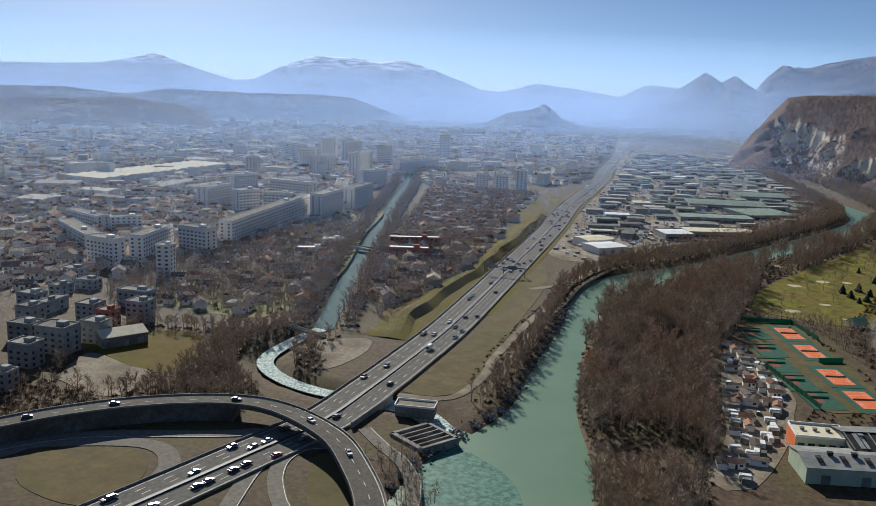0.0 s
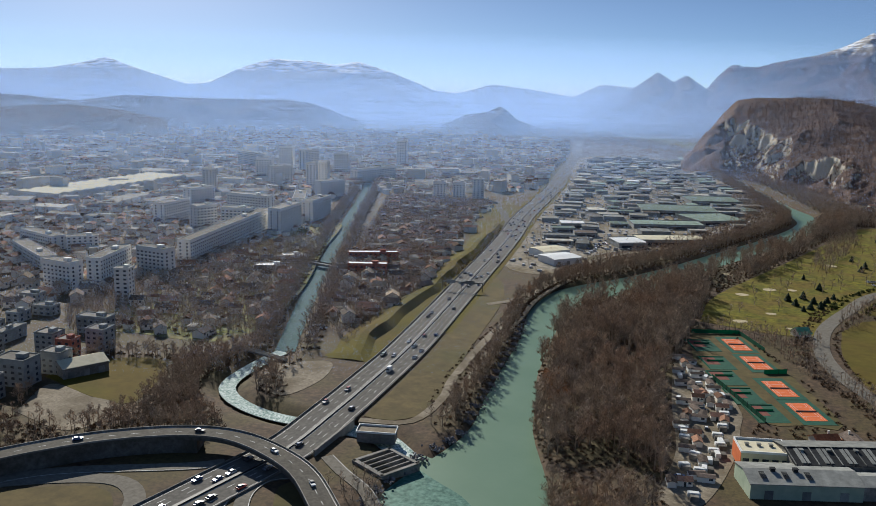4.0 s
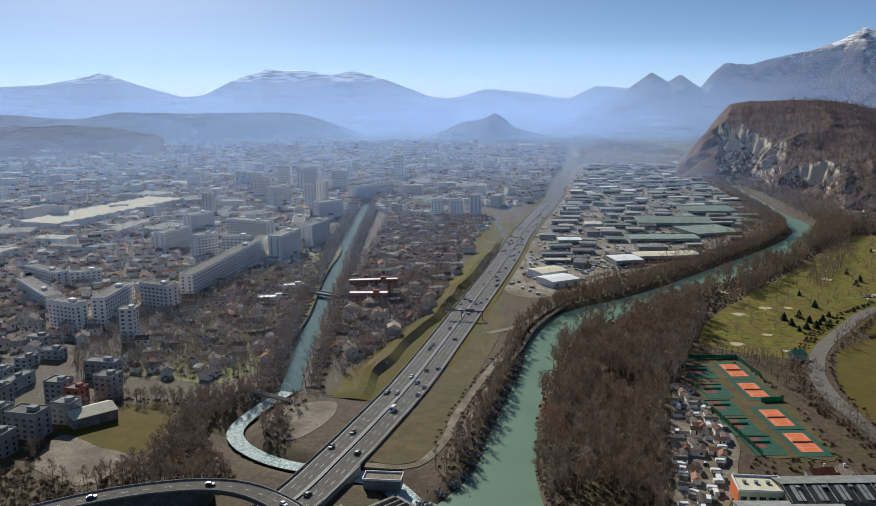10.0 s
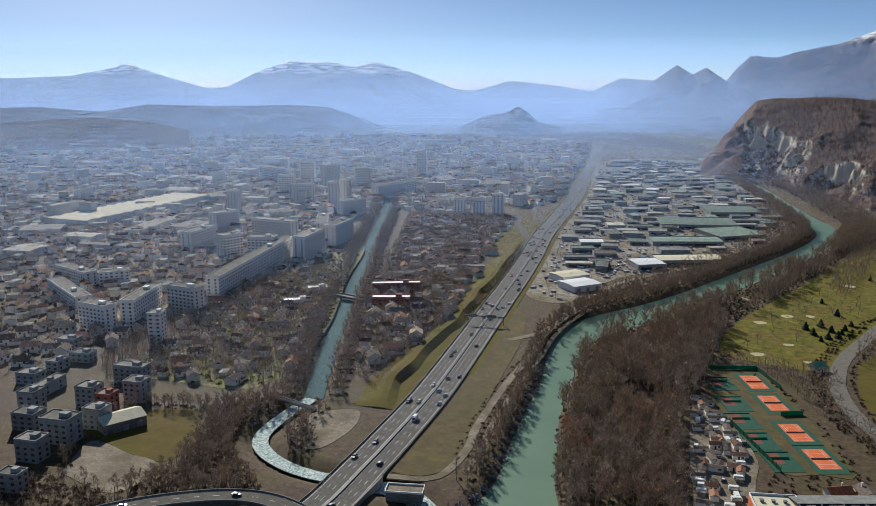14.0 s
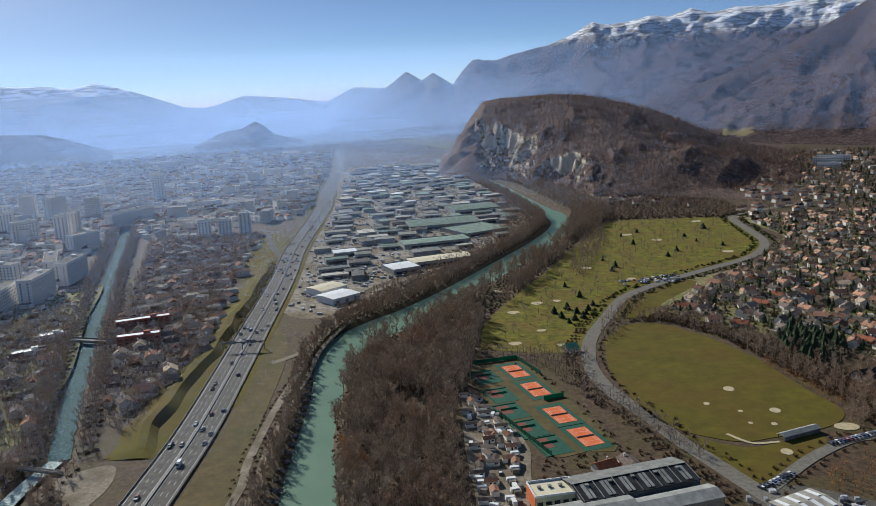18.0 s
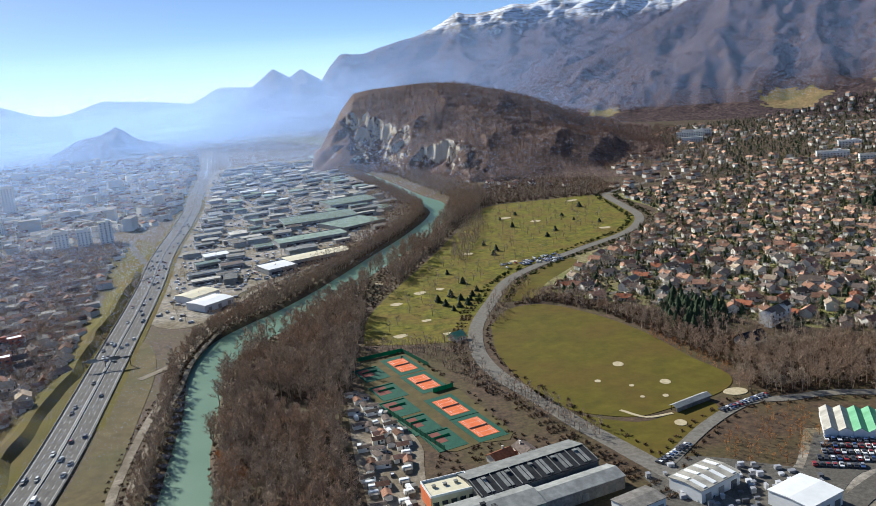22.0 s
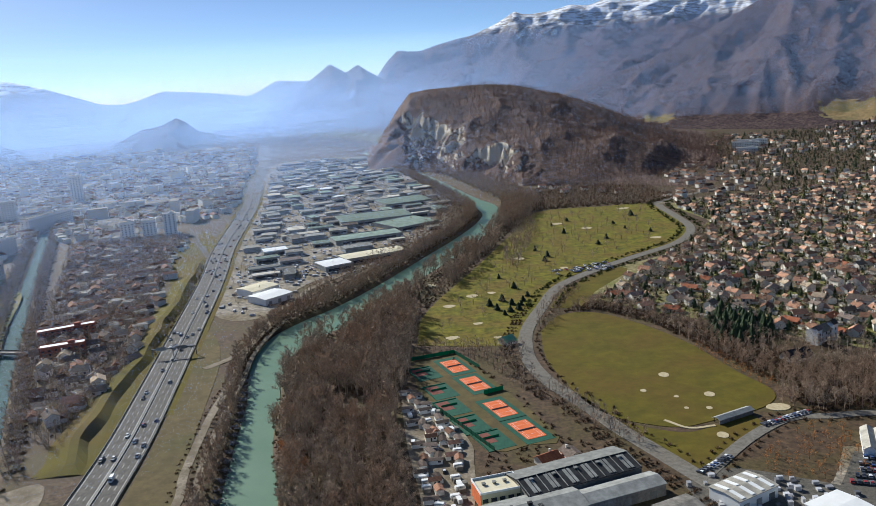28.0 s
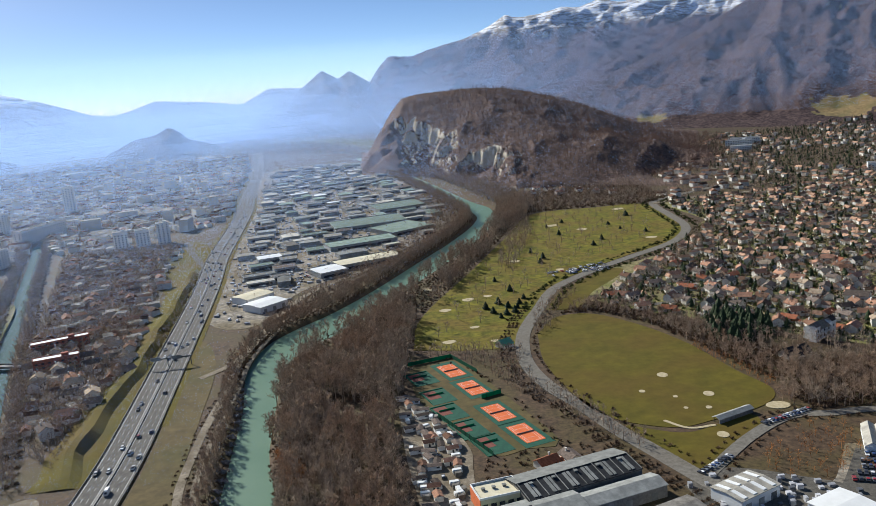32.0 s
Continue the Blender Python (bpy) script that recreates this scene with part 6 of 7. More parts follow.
def block(x1, y1, x2, y2, depth, h, name="apartment_block", wall="block", label="pale apartment block with rows of dark windows", roof="flatroof"):
    d = Vector((x2 - x1, y2 - y1))
    L = d.length
    panes = []
    turn = math.degrees(math.atan2(d.y, d.x))
    ob = thing(name, pose((x1 + x2) / 2, (y1 + y2) / 2, 0, 0, 0, turn), label, "apartment block", "apartment blocks")
    part("wall", box("wall", L, depth, h + 1, M[wall], 0, 0, -1), ob)
    part("roof", boxes("roof", [(0, 0, h, L - 0.6, depth - 0.6, 0.25)], M[roof]), ob)
    part("parapet", ring("parapet", L + 0.3, depth + 0.3, h - 0.1, 0.9, 0.35, M[wall]), ob)
    part("stair_head", boxes("stair_head", [(L * 0.2, 0, h, min(5, L * 0.3), min(4, depth * 0.4), 2.4)], M[wall]), ob)
    for st in range(max(1, int(h // 3))):
        z = 0.9 + 3 * st
        n = max(2, int(L // 4))
        rows = []
        for s in (-1, 1):
            rows += [(-L / 2 + (k + 0.5) * L / n, s * depth / 2, z + 0.1, L / n * 0.42, 0.16, 1.25) for k in range(n)]
            rows += [(s * L / 2, -depth / 4, z, 0.16, 1.6, 1.5), (s * L / 2, depth / 4, z, 0.16, 1.6, 1.5)]
        panes += rows
        if L > 20:
            part("balcony", tray("balcony", L * 0.94, -depth / 2, z - 0.75, M[wall]), ob)
    tagged(part("glazing", boxes("glazing", panes, M["glass"]), ob, "rows of small dark windows"), kind="stuff")
    return ob


for row in ((-447, 573, -487, 766, 12, 26), (-465, 538, -428, 534, 12, 27), (-458, 475, -478, 541, 11, 26), (-500, 476, -464, 472, 12, 24), (-418, 458, -408, 461, 10, 28), (-604, 735, -608, 797, 14, 26), (-549, 722, -537, 750, 14, 30), (-520, 732, -484, 742, 14, 30),
            (-462, 738, -470, 806, 14, 30), (-473, 826, -480, 895, 14, 27), (-584, 838, -513, 831, 14, 30), (-490, 842, -532, 925, 14, 26), (-660, 860, -648, 905, 15, 26), (-714, 979, -700, 982, 14, 40), (-617, 1092, -603, 1096, 14, 44), (-614, 1124, -600, 1127, 14, 44), (-653, 1510, -635, 1515, 18, 85),
            (-428, 1114, -411, 1120, 15, 24), (-400, 1118, -383, 1123, 15, 24), (-371, 1117, -356, 1122, 15, 32), (-888, 1326, -786, 1274, 15, 34), (-796, 1312, -767, 1321, 15, 46), (-739, 1289, -729, 1333, 15, 44), (-682, 1307, -659, 1314, 15, 40),
            (-652, 602, -583, 580, 13, 15), (-587, 588, -567, 607, 13, 14), (-598, 1190, -566, 1305, 15, 24), (-613, 557, -520, 503, 13, 15), (-690, 1100, -660, 1130, 14, 34), (-760, 1180, -730, 1190, 14, 38), (-560, 1010, -540, 1060, 13, 26)):
    x1, y1, x2, y2 = row[:4]
    cut = 0.1 if 30 < math.hypot(x2 - x1, y2 - y1) < 150 else 0.0
    block(x1 + (x2 - x1) * cut, y1 + (y2 - y1) * cut, x2 - (x2 - x1) * cut, y2 - (y2 - y1) * cut, row[4], row[5] * (0.55 if row[5] > 60 else 0.86))
for (x, y, w, d, h, wl_) in ((-371, 346, 15, 14, 18, "block"), (-343, 322, 15, 13, 17, "block"), (-352, 340, 12, 11, 18, "brick"), (-351, 364, 15, 14, 18, "block"), (-377, 389, 26, 12, 15, "block"), (-348, 300, 22, 16, 20, "block"), (-344, 277, 16, 13, 17, "block"), (-378, 307, 18, 14, 14, "block"), (-326, 248, 14, 10, 13, "block"),
                         (-440, 390, 12, 15, 9, "block"), (-436, 409, 18, 12, 9, "block"), (-412, 355, 9, 30, 10, "block"), (-436, 363, 18, 13, 10, "block"), (-470, 430, 20, 12, 9, "block"), (-400, 330, 14, 14, 16, "block"), (-395, 290, 16, 14, 16, "block"), (-372, 262, 18, 14, 14, "block")):
    block(x - w * 0.4, y, x + w * 0.4, y + w * 0.1, d * 0.8, h * 0.7, "flats", "greywall" if wl_ == "block" else wl_, "small grey block of flats with pale parapets" if wl_ == "block" else "red-fronted block of flats")
hall("sports_hall", -332, 328, 62, 24, 17, 6, 2.6, "cream", "concrete", "sports hall with a pale sheet roof")
setting("sports_lawn", sheet("sports_lawn", [(-343, 314), (-332, 352), (-300, 358), (-276, 304), (-298, 300)], M["grass"], 0.1), "dull green lawn by the sports hall", "lawn")
setting("bare_lot", sheet("bare_lot", [(-318, 270), (-332, 306), (-300, 300), (-283, 298), (-274, 282), (-280, 262)], M["gravel"], 0.11), "pale bare sandy lot", "lot")
setting("spoil_lot", sheet("spoil_lot", [(-240, 385), (-238, 352), (-214, 340), (-208, 372), (-218, 398)], M["gravel"], 0.11), "sandy waste ground inside the canal bend", "lot")
for (x1, y1, x2, y2, h) in ((-332, 652, -293, 671, 9), (-309, 605, -279, 616, 10), (-384, 585, -364, 598, 5), (-386, 631, -372, 641, 5)):
    block(x1, y1, x2, y2, 9, h, "school_block", "brick" if h > 6 else "block", "long red school block with a white roof" if h > 6 else "low white flat-roofed block", "white")
bs = thing("factory_shed", pose(-856, 956, 0, 0, 0, 90 - 0), "huge pale factory roof in the town", "factory")
part("wall", box("wall", 262, 68, 10, M["block"], 0, 0, -1), bs)
for k in range(13):
    part("roof_bay", gable("roof_bay", 66, 20, 1.6, M["cream"], 0.3, 0.0, 9.2), bs, m=pose(-122 + 20.2 * k, 0, 0, 0, 0, 90))
for (x, y, w, d) in ((-765, 672, 34, 36), (-765, 757, 40, 24), (-700, 720, 60, 12), (-740, 860, 24, 120), (-930, 1140, 80, 40), (-1000, 1290, 110, 40)):
    hall("town_shed", x, y, 8, w, d, 7, 1.2, "metalroof", "block", "pale-roofed shed in the town")
# ---------------------------------------------------------------- retail park between motorway and river
ZONE = [(-224, 850), (-205, 705), (-160, 680), (-137, 782), (-70, 886), (-5, 1035), (2, 1160), (-60, 1560), (-175, 1950), (-370, 1900), (-300, 1430), (-258, 1100)]
setting("retail_ground", sheet("retail_ground", ZONE, M["yardgrey"], 0.08), "pale asphalt and gravel of the retail park", "yard")
g = np.random.default_rng(71)


def shed(x, y, turn, w, d, h, roof, label):
    ob = thing("warehouse", pose(x, y, 0, 0, 0, turn), label, "warehouse", "retail park sheds")
    part("wall", box("wall", w, d, h, M["greywall"], 0, 0, -0.5), ob)
    part("roof", gable("roof", w, d, 0.7, M[roof], 0.3, 0.3, h - 0.3), ob)
    part("parapet", ring("parapet", w + 0.5, d + 0.5, h - 0.7, 1.1, 0.3, M["greywall"]), ob)
    part("shop_front", box("shop_front", w * 0.8, 0.3, 2.4, M["glass"], 0, -d / 2, 0.4), ob)
    return ob


hall("white_hall", -178, 766, 48, 30, 24, 6, 0.8, "cream", "white", "pale flat-roofed hall beside the motorway")
hall("white_hall", -161, 735, 48, 30, 26, 6, 0.8, "white", "white", "white flat-roofed hall beside the motorway")
shed(-80, 885, 25, 70, 30, 5.5, "cream", "long pale-roofed retail hall")
shed(-118, 850, 30, 30, 34, 5.5, "white", "white-roofed square retail hall")
shed(-95, 990, 20, 80, 34, 5, "tealroof", "long green-grey retail hall")
shed(-50, 1060, 35, 60, 60, 5, "tealroof", "broad green-grey retail hall")
shed(-95, 1120, 15, 95, 60, 5.5, "tealroof", "huge green-grey shopping hall")
shed(-60, 1240, 20, 70, 60, 5.5, "tealroof", "large green-grey shopping hall")
zp = scatter(ZONE, 36, 72)
zp = zp[(near_line(zp, MW) > 32) & (near_line(zp, BANK_L) > 26)]
fixed = np.array([(-178, 766), (-161, 735), (-80, 885), (-118, 850), (-95, 990), (-50, 1060), (-95, 1120), (-60, 1240)])
for x, y in zp:
    if np.min(np.hypot(*(fixed - (x, y)).T)) < 46:
        continue
    r = g.choice(["metalroof", "greyroof", "white", "tealroof", "flatroof", "roofdark"], p=[0.30, 0.26, 0.06, 0.16, 0.16, 0.06])
    shed(x, y, 18 + g.choice([0, 90]) + g.normal(0, 6), g.uniform(15, 34), g.uniform(12, 24), g.uniform(3.6, 5.4), r, {"metalroof": "retail shed with a pale metal roof", "greyroof": "retail shed with a grey roof", "white": "retail shed with a white roof", "tealroof": "retail shed with a green-grey roof",
                                                                                                  "flatroof": "retail shed with a gravel roof", "roofdark": "retail shed with a dark roof"}[r])
parking([(-150, 800), (-120, 830), (-100, 870), (-130, 880), (-170, 850)], 40, 7, 30, 73, "retail park cars", "parked car in the retail park")
lot = scatter(ZONE, 6.5, 74)
lot = lot[(near_line(lot, MW) > 20)]
hedge_line = np.concatenate([TRACK[8:] + sides(TRACK)[8:] * o for o in (3.8, 4.8, -4.0)])
hedge_line = hedge_line + np.random.default_rng(224).normal(0, 0.6, hedge_line.shape)
pick = lot[np.random.default_rng(75).permutation(len(lot))[:1500]]
tone = np.random.default_rng(76)
stuff("retail_park_vehicles", boxes("retail_park_vehicles", [(x, y, 0.2, *( (4.3, 1.8, 1.4) if tone.random() < 0.5 else (1.8, 4.3, 1.4))) for x, y in pick], M["carstuff"]), "many parked cars in the retail park", "cars")
zt = scatter(ZONE, 19, 77)
wood("retail_trees", zt[near_line(zt, MW) > 20], 4, 8, M["bark"], "small bare trees in the retail park", THIN, seed=77, wide=1.7)
RAIL = curve_pts([(-175, 560), (-157, 590), (-150, 659), (-131, 764), (-89, 837), (-40, 910), (-8, 1010), (10, 1147), (-10, 1300)], 8)
setting("railway", ribbon("railway", RAIL, -3, 3, M["gravel"], 0.3, 0.8), "single brown railway line beside the river wood", "railway")

# ---------------------------------------------------------------- the town beyond
TOWN = [(-290, 880), (-440, 1120), (-310, 1250), (-330, 1500), (-390, 1900), (-470, 2300), (-900, 2500), (-1500, 2350), (-1900, 1900), (-1750, 1300), (-1150, 800), (-820, 560), (-560, 400), (-480, 330), (-440, 440), (-400, 560), (-500, 900), (-560, 1080), (-470, 1100), (-330, 640), (-235, 450), (-225, 560)]
tp = ground_clear(scatter(TOWN, 21, 81), 4)
tp = tp[(near_line(tp, CANAL) > 16)]
tp = tp[~((np.abs(tp[:, 0] + 856) < 45) & (np.abs(tp[:, 1] - 956) < 140))]
tg = np.random.default_rng(82)
near_t = tp[np.hypot(tp[:, 0] + 330, tp[:, 1] - 500) < 260]
rest = np.concatenate([near_t, tp[np.hypot(tp[:, 0] + 330, tp[:, 1] - 500) >= 260]])
cut_ = np.hypot(rest[:, 0], rest[:, 1]) < 1150
town_near = rest[cut_]
town_near = town_near[np.argsort(np.hypot(town_near[:, 0] + 300, town_near[:, 1] - 450))]
for p in town_near[:70]:
    k = int(tg.choice([0, 2, 3, 3, 4, 5]))
    place(HOUSES[k], "house", pose(p[0], p[1], 0, 0, 0, tg.choice([20, 110]) + tg.normal(0, 15)) @ Matrix.Scale(1.15, 4), {0: "old town house with a brown tiled roof", 2: "old town house with a tan tiled roof", 5: "old town house with a brown roof and annex"}.get(k, "old town house with a dark tiled roof"), "house", "town houses")
mass_houses("town_houses", town_near[70:], "tightly built tiled and flat-roofed town houses", 83, 9, 14, flat=0.35)
mass_houses("far_town", rest[~cut_], "hazy mass of far town buildings", 84, 9, 20, flat=0.6, hlo=4, hhi=9)
WESTTOWN = [(-288, 432), (-318, 545), (-378, 692), (-432, 835), (-465, 800), (-450, 700), (-432, 560), (-408, 475), (-396, 400), (-352, 398), (-300, 402)]
setting("canal_gardens", sheet("canal_gardens", WESTTOWN, M["garden"], 0.05), "winter gardens and yards beside the canal", "gardens")
wt = scatter(WESTTOWN, 17, 181)
wt = wt[near_line(wt, CANAL) > 17]
for p in wt[::2][:40]:
    k = int(tg.choice([0, 3, 3, 4, 4, 5]))
    place(HOUSES[k], "house", pose(p[0], p[1], 0, 0, 0, tg.choice([20, 110]) + tg.normal(0, 18)), "old garden house with a tiled roof", "house", "canal suburb houses")
mass_houses("garden_sheds", np.concatenate([wt[1::2], scatter([(-232, 450), (-230, 560), (-290, 860), (-320, 1060), (-470, 1060), (-330, 660), (-262, 480)], 16, 182)]), "small houses and sheds in gardens", 182, 5, 9, hlo=2.5, hhi=4.5, flat=0.2)
tall = scatter(TOWN, 105, 85)
tall = ground_clear(tall[(np.hypot(tall[:, 0], tall[:, 1]) > 1200)], 16)
mass_houses("far_blocks", tall, "far apartment blocks in the haze", 86, 14, 34, flat=1.0, hlo=10, hhi=22)
sd = scatter(TOWN, 210, 87)
sd = sd[np.hypot(sd[:, 0], sd[:, 1]) > 900]
mass_houses("far_sheds", ground_clear(sd + 20, 48), "far pale industrial roofs", 88, 40, 80, flat=1.0, hlo=7, hhi=9)
wood("town_trees", ground_clear(scatter(TOWN, 12, 89), 4), 6, 11, M["bark"], "bare trees between the town's buildings", THIN, seed=89, wide=1.8)
AVENUE = curve_pts([(-560, 560), (-640, 640), (-760, 780), (-800, 1000), (-900, 1300), (-1000, 1700)], 20)
setting("avenue", ribbon("avenue", AVENUE, -8, 8, M["gravel"], 0.2, 0.6), "pale avenue through the town", "road")
setting("rail_yard", ribbon("rail_yard", curve_pts([(-560, 620), (-640, 760), (-720, 980), (-790, 1250)], 20), -14, 14, M["gravel"], 0.15, 0.5), "pale strip of railway yard in the town", "railway")
setting("town_meadow", sheet("town_meadow", [(-458, 1339), (-388, 1438), (-339, 1340), (-389, 1244)], M["grass"], 0.1), "yellow-green meadow in the town", "meadow")
setting("far_meadow", sheet("far_meadow", [(-480, 2800), (-330, 2620), (-180, 2330), (-110, 2200), (-60, 2260), (-160, 2560), (-300, 2800)], M["golf"], 0.3), "far green meadow beyond the motorway bend", "meadow")
ft = scatter([(-900, 2450), (-480, 2350), (-300, 2250), (-100, 2050), (0, 2000), (40, 2300), (-150, 2600), (-300, 2900), (-800, 3000), (-1500, 2700)], 17, 90)
wood("far_woods", ft[(near_line(ft, MW) > 25) & ~inside(ft, [(-490, 2810), (-330, 2610), (-180, 2320), (-110, 2190), (-50, 2260), (-150, 2570), (-290, 2810)])], 6, 12, M["bark"], "far bare woods at the valley's end", THIN, seed=90, wide=2.2)

# ---------------------------------------------------------------- upper suburb on the mountain foot
deps = bpy.context.evaluated_depsgraph_get()
deps.update()
caster = {}
for nm in ("west_mountain", "rock_hill", "wooded_spur"):
    o = bpy.data.objects[nm]
    from_me = o.data
    co_ = np.empty(len(from_me.vertices) * 3)
    from_me.vertices.foreach_get("co", co_)
    caster[nm] = co_.reshape(-1, 3)


def slope_height(nm):
    """Height on a hill: the mean of its nearest corners."""
    c = caster[nm]

    def at(x, y):
        d = (c[:, 0] - x) ** 2 + (c[:, 1] - y) ** 2
        k = np.argpartition(d, 3)[:3]
        w = 1 / (d[k] + 1)
        return float(max(0.0, (c[k, 2] * w).sum() / w.sum()))
    return at


flank_z, rock_z, spur_z = slope_height("west_mountain"), slope_height("rock_hill"), slope_height("wooded_spur")


def west_z(x, y):
    return max(flank_z(x, y), spur_z(x, y))


UP = [(430, 1100), (640, 1240), (760, 1000), (1000, 1150), (1300, 1500), (1120, 1780), (820, 1860), (590, 1830), (480, 1600), (440, 1400)]
upt = scatter(UP, 27, 91)
upt = upt[np.array([noise.noise(Vector((x * 0.006, y * 0.006, 8))) for x, y in upt]) > -0.16]
mass_houses("upper_suburb", upt, "small pale houses of the upper suburb", 92, 7, 11, west_z, flat=0.25, hlo=3.4, hhi=5.6, roof="roof_s")
for x, y, w_, h in ((560, 1590, 44, 15), (590, 1640, 50, 13), (545, 1535, 34, 11), (623, 1195, 40, 11), (655, 1135, 46, 10), (700, 1290, 30, 10)):
    pale = block(x - w_ / 2, y, x + w_ / 2, y - w_ * 0.35, 13, h, "clinic_block", "white", "white flat-roofed apartment block on the slope")
    pale.location.z = west_z(x, y)
UP2 = [(290, 1100), (430, 1105), (440, 1480), (480, 1650), (420, 1500), (330, 1300)]
mass_houses("slope_hamlet", scatter(UP2, 30, 93), "scattered houses on the slope below the rock", 93, 9, 13)
wood("upper_trees", scatter(UP, 10.5, 94), 5, 9, M["bark"], "bare trees between the upper houses", THIN, seed=94, wide=2.0, height=west_z)
cones("upper_conifers", scatter(UP, 17, 95), 5, 9, "dark conifers between the upper houses", 95, west_z)
wood("slope_wood", scatter([(270, 1110), (430, 1110), (560, 1400), (600, 1750), (470, 1700), (380, 1420), (300, 1250)], 11, 96), 5, 9, M["bark"], "brown scrub wood on the slope", THIN, seed=96, wide=2.0)
HILLROAD = curve_pts([(273, 1084), (330, 1105), (400, 1110), (470, 1110), (440, 1200), (420, 1290), (450, 1380)], 10)
setting("hill_road", ribbon("hill_road", HILLROAD, -5, 5, M["gravel"], 0.3, 0.8), "pale road climbing behind the suburb", "road")


def bush(seed, twigs=34):
    """A leafless bush of unit size: many short twigs fanning out from the ground."""
    g2 = np.random.default_rng(seed)
    v = []
    for _ in range(twigs):
        p = g2.normal(0, 0.34, 3) * (1, 1, 0.4)
        d = np.array((g2.normal(0, 0.6), g2.normal(0, 0.6), g2.uniform(0.3, 1.1)))
        d *= g2.uniform(0.5, 1.0) / np.linalg.norm(d)
        w = np.cross(d, g2.normal(0, 1, 3))
        w *= g2.uniform(0.07, 0.15) / np.linalg.norm(w)
        v += [p - w, p + w, p + d]
    return np.array(v), np.arange(3 * twigs).reshape(-1, 3)


BUSHES = [bush(s) for s in range(4)]


def shrubs(name, at, size, material, label, seed, height, far=False):
    """Ragged bushes on a slope or along a way; plain clumps where they stay far off."""
    g2 = np.random.default_rng(seed)
    V, F, k = [], [], 0
    for n, p in enumerate(at):
        s = size * g2.uniform(0.6, 1.3)
        if far:
            v, f = ICO_V * (s, s, s * 0.85) + g2.normal(0, s * 0.26, (6, 3)), ICO_F
        else:
            v, f = BUSHES[n % 4]
            v = v * (s * 1.3, s * 1.3, s * 1.15)
        V.append(v + (p[0], p[1], height(p[0], p[1])))
        F.append(f + k)
        k += len(v)
    return stuff(name, fast(name, np.concatenate(V), np.concatenate(F), material), label, "wood")


shrubs("suburb_hedges", ground_clear(scatter(SUB, 7.5, 191), 2), 2.2, M["hedge"], "evergreen hedges and bushes in suburb gardens", 191, lambda x, y: 0.3)
shrubs("suburb_scrub", ground_clear(scatter(SUB, 10, 192), 2), 1.4, M["scrub"], "bare brown bushes in suburb gardens", 192, lambda x, y: 0.3)
shrubs("upper_hedges", scatter(UP, 13, 193), 2.6, M["hedge"], "dark bushes between the upper houses", 193, west_z, True)
shrubs("canal_hedges", np.concatenate([wt + 6, scatter(WESTTOWN, 8, 194), scatter([(-232, 450), (-230, 560), (-290, 860), (-320, 1060), (-470, 1060), (-330, 660), (-262, 480)], 9, 195)]), 1.5, M["scrub"], "brown garden bushes by the canal", 195, lambda x, y: 0.2)
shrubs("town_bushes", ground_clear(scatter(TOWN, 17, 196), 3), 2.6, M["scrub"], "brown bushes between the town's buildings", 196, lambda x, y: 0.2, True)
edge = np.concatenate([WEST_ROAD[8:60] + sides(WEST_ROAD)[8:60] * o + np.random.default_rng(197).normal(0, 1.2, (52, 2)) for o in (-9, -12, -15, 9)] + [SIDE_ROAD + sides(SIDE_ROAD) * o + np.random.default_rng(198).normal(0, 1.0, SIDE_ROAD.shape) for o in (6, -7)])
shrubs("road_hedges", edge[near_line(edge, WEST_ROAD) > 7], 1.5, M["scrub"], "scrubby hedge along the country road", 199, lambda x, y: 0.3)
rough = scatter([(-28, 560), (16, 530), (30, 490), (52, 415), (100, 372), (96, 330), (60, 300), (10, 300), (8, 345), (6, 395), (48, 408), (28, 486), (14, 520), (-2, 556)], 5.5, 200)
rough = rough[(near_line(rough, WEST_ROAD) > 8) & ~inside(rough, [(0, 300), (0, 366), (44, 392), (104, 380), (104, 300)])]
shrubs("waste_scrub", rough, 1.3, M["scrub"], "rough brown scrub beside the courts", 201, lambda x, y: 0.2)
yd = scatter([(98, 350), (118, 362), (105, 350), (108, 330), (140, 300), (172, 330), (150, 350), (130, 356)], 5.5, 202)
stuff("yard_pallets", boxes("yard_pallets", [(x, y, 0.1, rng.uniform(1.2, 3), rng.uniform(1.2, 2.4), rng.uniform(0.8, 2.4)) for x, y in yd], M["carstuff"]), "pallets and crates stored in the yard", "pallets")
for pn, ctrl in (("suburb_street", [(150, 640), (230, 640), (330, 600), (420, 560), (500, 640)]), ("garden_street", [(246, 860), (330, 830), (430, 780), (520, 760), (640, 860)]), ("hill_street", [(330, 600), (380, 740), (430, 780), (470, 950), (520, 1150)]), ("villa_street", [(172, 748), (260, 720), (350, 680), (380, 740)])):
    setting(pn, ribbon(pn, curve_pts(ctrl, 8), -3, 3, M["lane"], 0.22, 0.6), "narrow grey suburb street", "street")
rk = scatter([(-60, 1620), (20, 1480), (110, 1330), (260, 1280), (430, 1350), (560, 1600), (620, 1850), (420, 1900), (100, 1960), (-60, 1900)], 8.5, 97)
